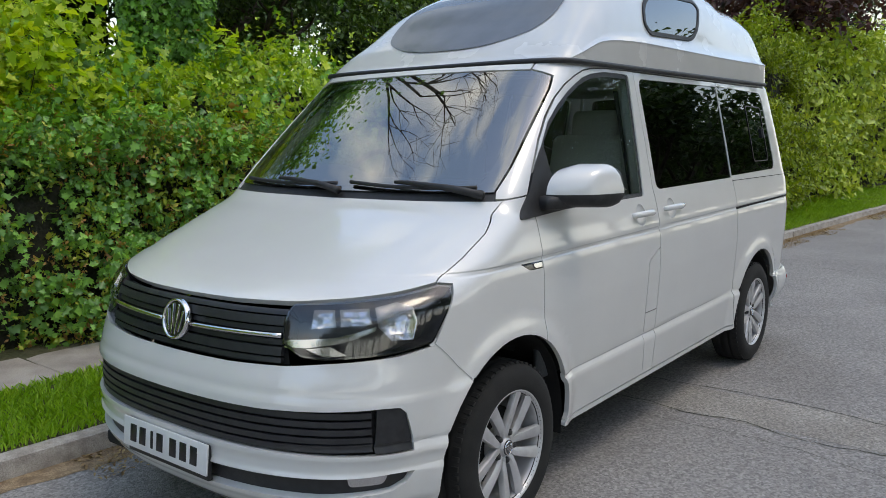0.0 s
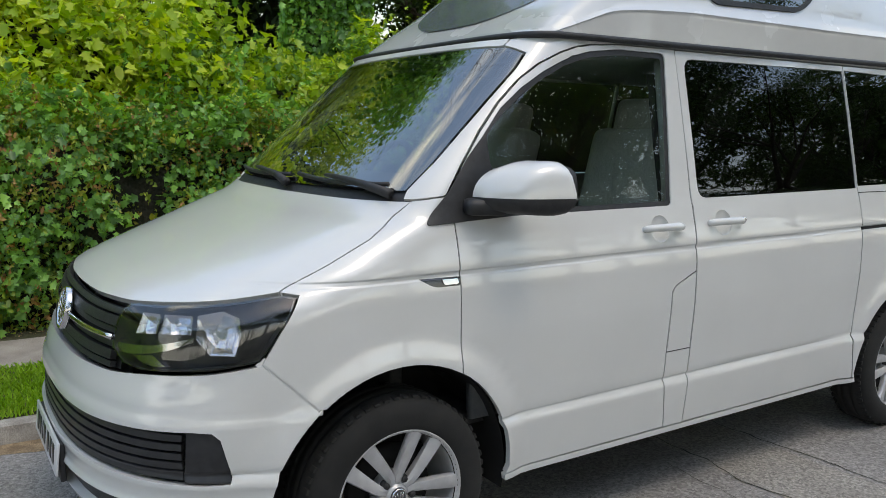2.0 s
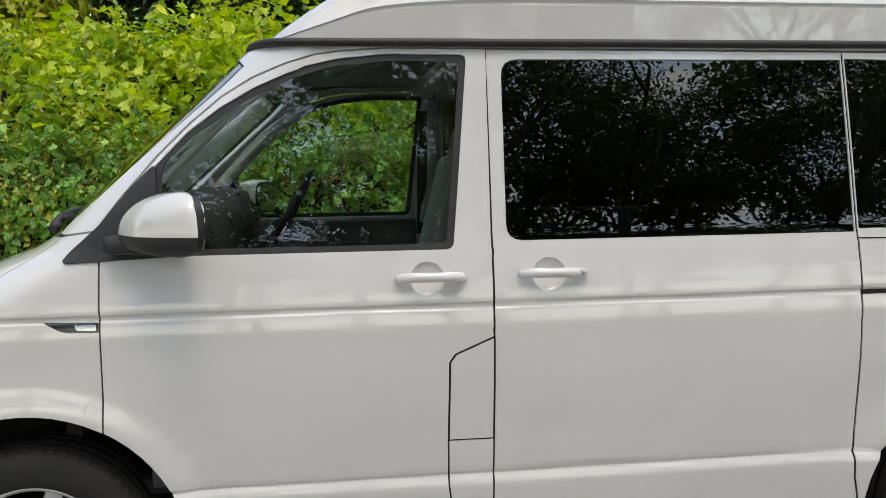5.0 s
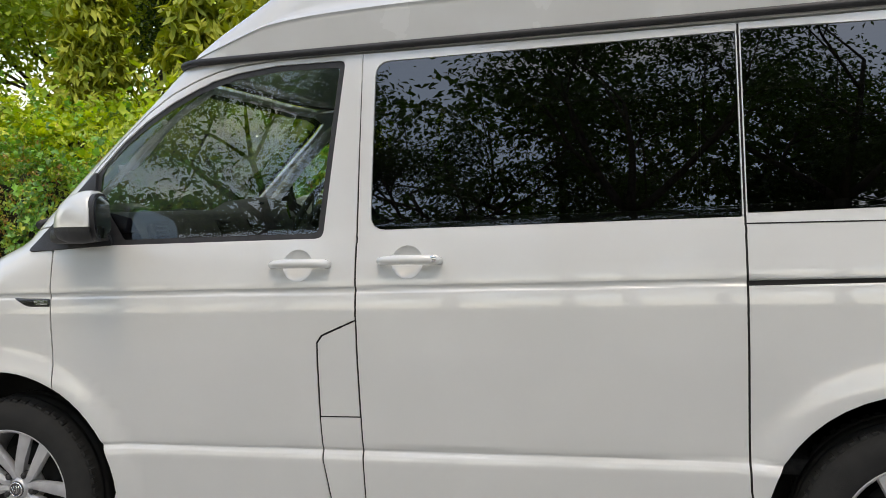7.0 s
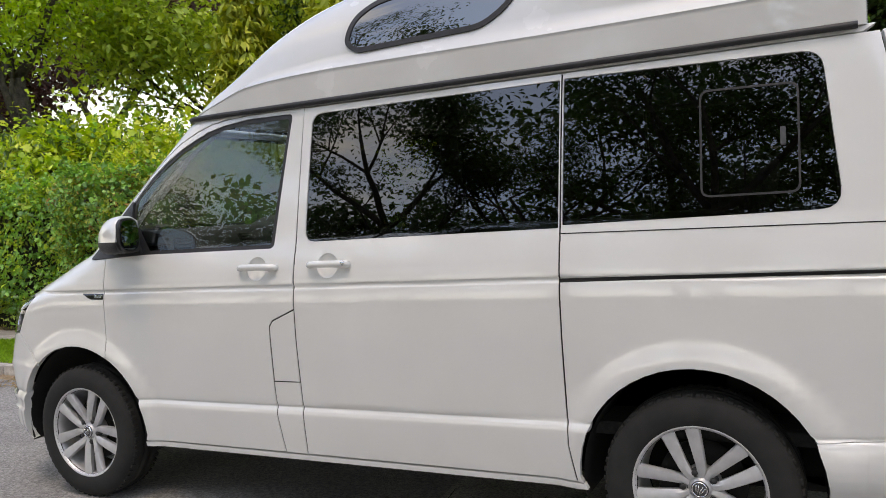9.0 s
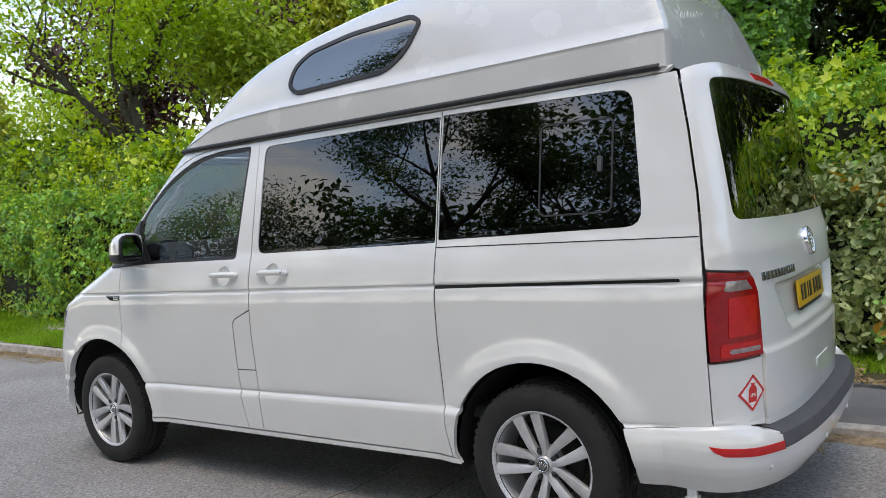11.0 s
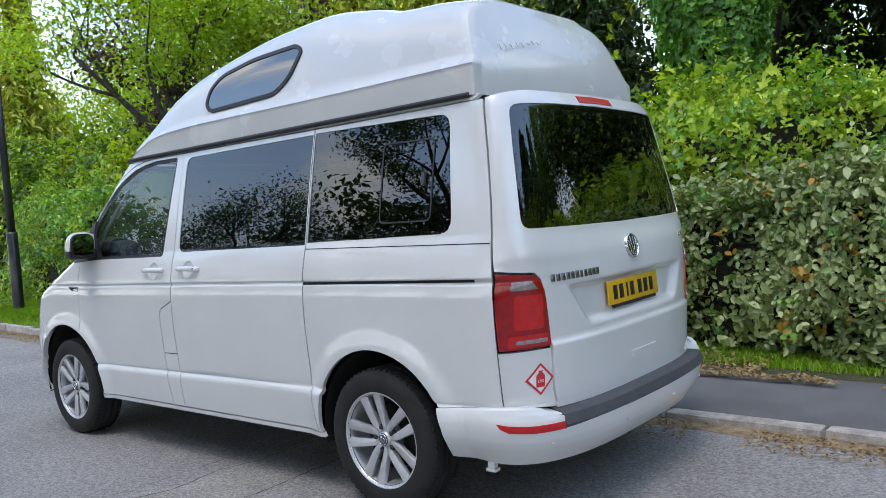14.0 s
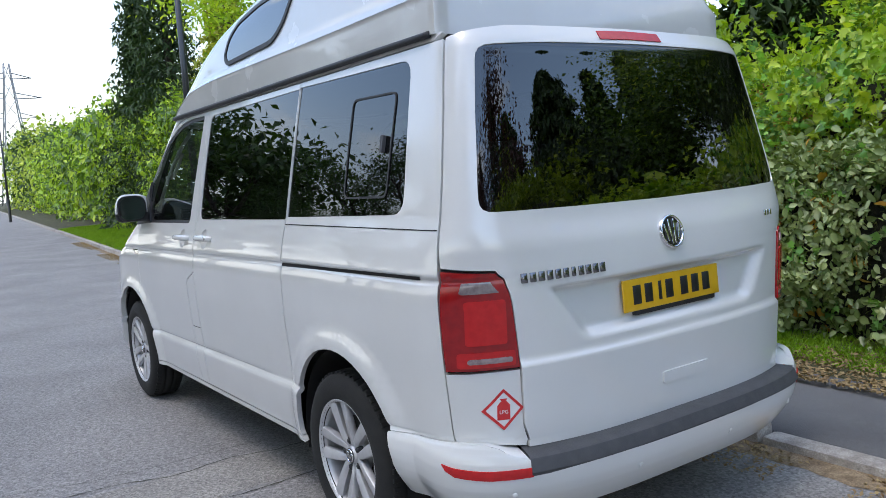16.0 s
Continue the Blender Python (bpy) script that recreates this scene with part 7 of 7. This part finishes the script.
# trees behind the hedges
tree("maple_tree", (-9.9, 7.0, 0.1), 4.3, 0.20, 2.6, MAPLE, 19000, 0.12, "spreading maple tree in fresh leaf", 31, depth=2, clump=0.50)
tree("purple_tree", (-18.5, 17.0, 0.1), 4.6, 0.26, 4.0, PURPLE, 20000, 0.24, "dark purple-leaved tree behind the hedge", 32, depth=2, clump=0.7)
tree("purple_tree", (18.8, 4.2, 0.1), 2.8, 0.22, 2.8, PURPLE, 14000, 0.20, "dark purple-leaved tree behind the hedge", 33, depth=2, clump=0.7)
for i, (x, y, h, w, sp, nm) in enumerate(((-1.9, 7.5, 5.0, 1.7, GOLD_CONIFER, "yellow-green conifer with drooping fronds"), (-3.5, 8.5, 6.0, 1.9, GOLD_CONIFER, "yellow-green conifer with drooping fronds"), (-6.3, 9.5, 6.5, 2.0, GOLD_CONIFER, "yellow-green conifer with drooping fronds"), (0.2, 12.5, 7.0, 2.1, CONIFER, "tall dark green conifer tree"), (2.6, 11.5, 9.5, 2.3, CONIFER, "tall dark green conifer tree"), (5.2, 11.0, 9.5, 2.4, CONIFER, "tall dark green conifer tree"), (22.2, 15.9, 11.8, 5.2, CONIFER, "tall dark green conifer tree"), (-21.5, 6.4, 11.0, 2.4, CONIFER, "tall dark conifer above the hedge"), (-25.0, 6.4, 10.0, 2.4, CONIFER, "tall dark conifer above the hedge"), (-17.0, 6.8, 9.0, 1.9, GOLD_CONIFER, "golden conifer above the hedge"), (-29, 7.5, 9.0, 2.4, CONIFER, "tall dark conifer above the hedge"), (25.2, 11.9, 11.6, 5.0, CONIFER, "tall dark green conifer tree"), (26.0, 5.5, 12, 2.8, CONIFER, "tall dark green conifer tree"), (31.0, 4.5, 12, 3.0, CONIFER, "tall dark green conifer tree"), (21, 7.0, 12, 3.0, CONIFER, "tall dark green conifer tree"))):
    conifer("conifer", (x, y, 0.1), h, w, sp, 40000 if w > 3.5 else 10000, nm, 50 + i, frond=0.42 if w > 3.5 else 0.28, bare=0.04 if h < 11 else 0.12, power=0.5 if w > 3.5 else 0.8)
for i, (x, y, h) in enumerate(((2.1, 13.5, 4.0), (3.0, 8.4, 4.0), (6.6, 8.0, 3.0), (4.6, 12.5, 5.0), (-6, 13.5, 5.0), (10.5, 12.0, 5.0))):
    tree("broadleaf_tree", (x, y, 0.1), h, 0.15, 2.0, SHRUB if i % 2 else DARK_TREE, 18000, 0.11, "slender broad-leaved tree behind the hedge", 70 + i, depth=2, clump=0.5)
for i, (x, y, h) in enumerate(((-24.5, 13.0, 3.4), (-7.5, 12.0, 3.2))):
    tree("broadleaf_tree", (x, y, 0.1), h, 0.18, 2.8, SHRUB if i % 2 else MAPLE, 20000, 0.18, "leafy yellow-green tree behind the hedge", 78 + i, depth=2, clump=0.65)
conifer("conifer", (-1.2, 10.2, 0.1), 6.2, 2.2, CONIFER, 12000, "dark green conifer behind the shrubs", 88, frond=0.28)
# bare limbs and a leafy bough that reach from the ivy tree over the verge
limb_rnd = random.Random(97)
for way, start, long in (((-0.35, -0.80, 0.45), 5.4, 2.3), ((-0.75, -0.45, 0.40), 5.8, 2.1), ((-0.15, -0.75, 0.75), 6.4, 2.3), ((-0.60, -0.70, 0.75), 6.0, 2.2)):
    bms = []
    bough(bms, (3.42, 4.95, start), way, long, 0.055, 3, limb_rnd, [], bend=0.45, spread=0.85, kids=4)
    part("limb", join(*bms), BARK, ivy_tree, "bare twiggy limb")
n = 9000
hub = np.array([(2.9, 4.6, 5.5), (2.4, 4.4, 5.2), (1.9, 4.9, 5.0), (3.0, 4.2, 6.2), (2.7, 5.2, 6.0), (1.5, 4.6, 4.7)])[rng.integers(0, 6, n)]
off = rng.normal(size=(n, 3)) * np.array([0.34, 0.34, 0.22])
leaves("leafy_bough", hub + off, off + np.array([0, 0, 0.4]), np.full(n, 0.075), IVY, ivy_tree, "green leaves on a long bough", width=0.8, shape="oval")
part("limb", tube([(3.42, 5.0, 4.4), (2.7, 4.8, 5.1), (1.9, 4.6, 5.2), (0.9, 4.5, 4.7)], 0.04, 8, taper=[0.06, 0.045, 0.03, 0.012]), BARK, ivy_tree)

# maple sapling growing out of the hedge
tree("maple_sapling", (0.9, 4.2, 0.1), 1.5, 0.03, 0.8, MAPLE, 2600, 0.10, "young yellow-green maple growing out of the hedge", 95, depth=2, clump=0.22, shape="lobed")
# dark conifers closing the view behind the shrubs
for i, (x, y) in enumerate(((-5.2, 16.0), (-3.0, 15.2), (-0.8, 16.2), (1.2, 15.0), (3.4, 16.4), (5.6, 15.4), (8.0, 16.2), (10.6, 14.4), (12.8, 15.6), (15.2, 13.6), (17.6, 14.6))):
    conifer("conifer", (x, y, 0.1), 8.5 + 0.7 * (i % 3), 1.9, CONIFER, 8000, "dark conifer in the wood behind the shrubs", 230 + i, frond=0.40, bare=0.16)

# wood across the road
wood_spots = [(-14.0, -8.6), (-10.6, -9.6), (-7.4, -8.4), (-4.6, -9.2), (-1.9, -8.3), (0.6, -9.4), (3.1, -8.2), (5.6, -9.0), (8.2, -8.3), (11.4, -9.2), (14.8, -8.6), (18.5, -9.2)]
for i, (x, y) in enumerate(wood_spots):
    tree("wood_tree", (x, y, 0.1), (3.4 if x > -3 else 2.1) + 1.2 * ((i * 37) % 5) / 5, 0.13, 2.1 if x > -3 else 1.4, DARK_TREE, 17000 if x > -3 else 7000, 0.085, "leafy roadside tree across the road", 110 + i, depth=2, clump=0.27, flat=0.4, width=0.42)
back_spots = [(-16.5, -12.2), (-12.6, -13.4), (-9.2, -12.0), (-6.0, -13.0), (-3.2, -11.8), (-0.4, -13.2), (2.0, -12.0), (4.6, -12.9), (7.2, -11.9), (9.9, -13.1), (13.2, -12.2), (16.6, -13.0)]
for i, (x, y) in enumerate(back_spots):
    tree("wood_tree", (x, y, 0.1), (2.4 if x < 0 else 3.6) + 1.4 * ((i * 29) % 7) / 7, 0.17, 1.9 if x < 0 else 2.7, DARK_TREE, 2400 if x < 0 else 4200, 0.20, "tall leafy tree in the wood across the road", 310 + i, depth=2, clump=0.36, flat=0.4)
for i, (x, y) in enumerate(((22.5, -9.6), (27, -10.4), (32, -11.0), (38, -12.5), (45, -14), (53, -15), (-18, -8.0), (-22.5, -7.4), (-28, -6.6), (-35, -6), (-44, -5))):
    tree("wood_tree", (x, y, 0.1), 3.0, 0.2, 2.4, DARK_TREE, 3800, 0.32, "leafy roadside tree across the road", 170 + i, depth=2, clump=0.6)
far_side = lambda x: -10.6 + 0 * x
hedge("undergrowth", -22.0, 24.0, far_side, flat_curve((-22, 0.6), (-8, 0.45), (4, 0.55), (24, 0.6)), 1.4, 12000, DARK_TREE, 0.16, "dark undergrowth below the trees across the road", category="undergrowth", seed=140, bumps=0.4)
# trees closing the road behind the camera's end
tree("wood_tree", (9.3, 11.6, 0.1), 3.6, 0.2, 2.2, MID_TREE, 60000, 0.11, "dense overhanging leafy tree beside the road", 152, depth=2, clump=0.75)

# grass on the verges
def grass(name, x0, x1, lo, hi, count, size, label, seed, material=None):
    r = np.random.default_rng(seed)
    x = r.uniform(x0, x1, count)
    o = lo(x) + (hi(x) - lo(x)) * r.random(count)
    p = np.stack([x, kerb_y(x) + o, np.full(count, 0.10)], 1)
    tall = size * (0.55 + 0.9 * r.random(count)) * (0.8 + 0.45 * lumps(p, 2.5, seed + 1))
    a = r.uniform(0, 2 * np.pi, count)
    leanv = np.stack([np.cos(a), np.sin(a), np.zeros(count)], 1) * (0.15 + 0.75 * r.random(count))[:, None] * tall[:, None]
    w = np.stack([-np.sin(a), np.cos(a), np.zeros(count)], 1) * 0.0032
    mid, top = p + leanv * 0.35 + np.array([0, 0, 0.6]) * tall[:, None], p + leanv + np.array([0, 0, 0.95]) * tall[:, None]
    verts = np.stack([p - w, p + w, mid + w * 0.8, top, mid - w * 0.8], 1).reshape(-1, 3)
    me = bpy.data.meshes.new(name)
    me.vertices.add(5 * count)
    me.vertices.foreach_set("co", verts.astype(np.float32).ravel())
    me.loops.add(5 * count)
    me.loops.foreach_set("vertex_index", np.arange(5 * count, dtype=np.int32))
    me.polygons.add(count)
    me.polygons.foreach_set("loop_start", np.arange(0, 5 * count, 5, dtype=np.int32))
    me.update(calc_edges=True)
    me.materials.append(material or GRASS)
    return tagged(new(name, me), label, "grass", kind="stuff")


grass("grass", -6.0, 3.0, lambda x: 0.12 + 0 * x, lambda x: 1.02 + 0 * x, 42000, 0.055, "bright green grass verge behind the kerb", 201)
grass("grass", -30.0, -6.0, lambda x: 0.12 + 0 * x, lambda x: hedge_off(x) + 0.2, 52000, 0.075, "bright green grass verge behind the kerb", 202)
grass("grass", 3.0, 5.4, lambda x: 1.20 + 0 * x, lambda x: 1.9 + 0 * x, 7000, 0.07, "rough grass at the foot of the hedge", 203)
grass("grass", 8.0, 26.0, lambda x: 0.12 + 0 * x, lambda x: 1.7 + 0 * x, 42000, 0.07, "bright green grass verge behind the kerb", 204)

# dead leaves in the gutter and below the hedges
def litter(x0, x1, lo, hi, z, count, size, seed, label):
    r = np.random.default_rng(seed)
    x = r.uniform(x0, x1, count)
    o = lo + (hi - lo) * r.random(count) ** 1.5
    keep = lumps(np.stack([x, o, x * 0], 1), 4, seed) > -0.25
    p = np.stack([x, kerb_y(x) + o, np.full(count, z) + r.random(count) * 0.012], 1)[keep]
    ob = new("leaf_litter", leaf_mesh("leaf_litter", p, np.tile([0, 0, 1.6], (len(p), 1)), np.full(len(p), size), LITTER, width=0.5, droop=0, seed=seed))
    return tagged(ob, label, "dead leaves", kind="stuff")


litter(-20, 18, 0.0, -0.34, 0.008, 22000, 0.026, 301, "brown dead leaves and seed litter in the gutter")
litter(-6, 3.0, 1.62, 1.95, 0.112, 3000, 0.03, 302, "brown dead leaves below the hedge")
litter(3.2, 8.5, 0.78, 1.5, 0.128, 8000, 0.035, 303, "brown dead leaves between path and hedge")

# ---- street lamps and pylon ----
LAMP_BLACK = mat("lamp_paint", (0.012, 0.013, 0.015), (0.022, 0.023, 0.026), scale=10, rough=0.4, coat=0.3)


def street_lamp(x, y):
    lamp = tagged(empty("street_lamp", (x, y, 0.1)), "black painted steel street lamp post", "lamp post")
    part("base", lathe([(0.0001, 1.5), (0.085, 1.5), (0.095, 1.46), (0.095, 0.0)], 20, "z", (x, y, 0.05)), LAMP_BLACK, lamp)
    part("pole", tube([(x, y, 1.4), (x, y, 3.5), (x, y, 6.2)], 0.06, 14, taper=[0.07, 0.062, 0.045]), LAMP_BLACK, lamp)
    part("arm", tube([(x, y, 6.1), (x, y - 0.15, 6.32), (x, y - 0.6, 6.4)], 0.035, 10), LAMP_BLACK, lamp)
    part("lantern", box((0.22, 0.55, 0.10), (x, y - 0.85, 6.40), 0.03), LAMP_BLACK, lamp)


street_lamp(-8.75, 2.74)
street_lamp(-53.0, 4.75)

STEEL = mat("galvanised_steel", (0.25, 0.26, 0.27), (0.33, 0.34, 0.35), scale=2, rough=0.6, metal=0.3)
pylon = tagged(empty("pylon", (-291, 37, 0)), "distant lattice electricity pylon", "pylon")
bars = []
H, W = 46.0, 4.6
corners = [(-1, -1), (1, -1), (1, 1), (-1, 1)]


def leg(i, t):
    w = W * (1 - t) ** 1.15 + 0.75
    return Vector((-291 + corners[i][0] * w, 37 + corners[i][1] * w, H * t))


for i in range(4):
    part("pylon_leg", tube([leg(i, k / 8) for k in range(9)], 0.22, 5), STEEL, pylon)
    for k in range(8):
        t0, t1 = k / 8, (k + 1) / 8
        part("lattice_bar", tube([leg(i, t0), leg((i + 1) % 4, t1)], 0.11, 4), STEEL, pylon)
for t, reach in ((0.62, 8.0), (0.76, 9.5), (0.90, 7.0)):
    z = H * t
    for g in (-1, 1):
        w = W * (1 - t) ** 1.15 + 0.75
        part("cross_arm", tube([(-291, 37 + g * w, z + 1.6), (-291, 37 + g * reach, z)], 0.16, 4), STEEL, pylon)
        part("cross_arm", tube([(-291, 37 + g * w, z - 0.3), (-291, 37 + g * reach, z)], 0.16, 4), STEEL, pylon)
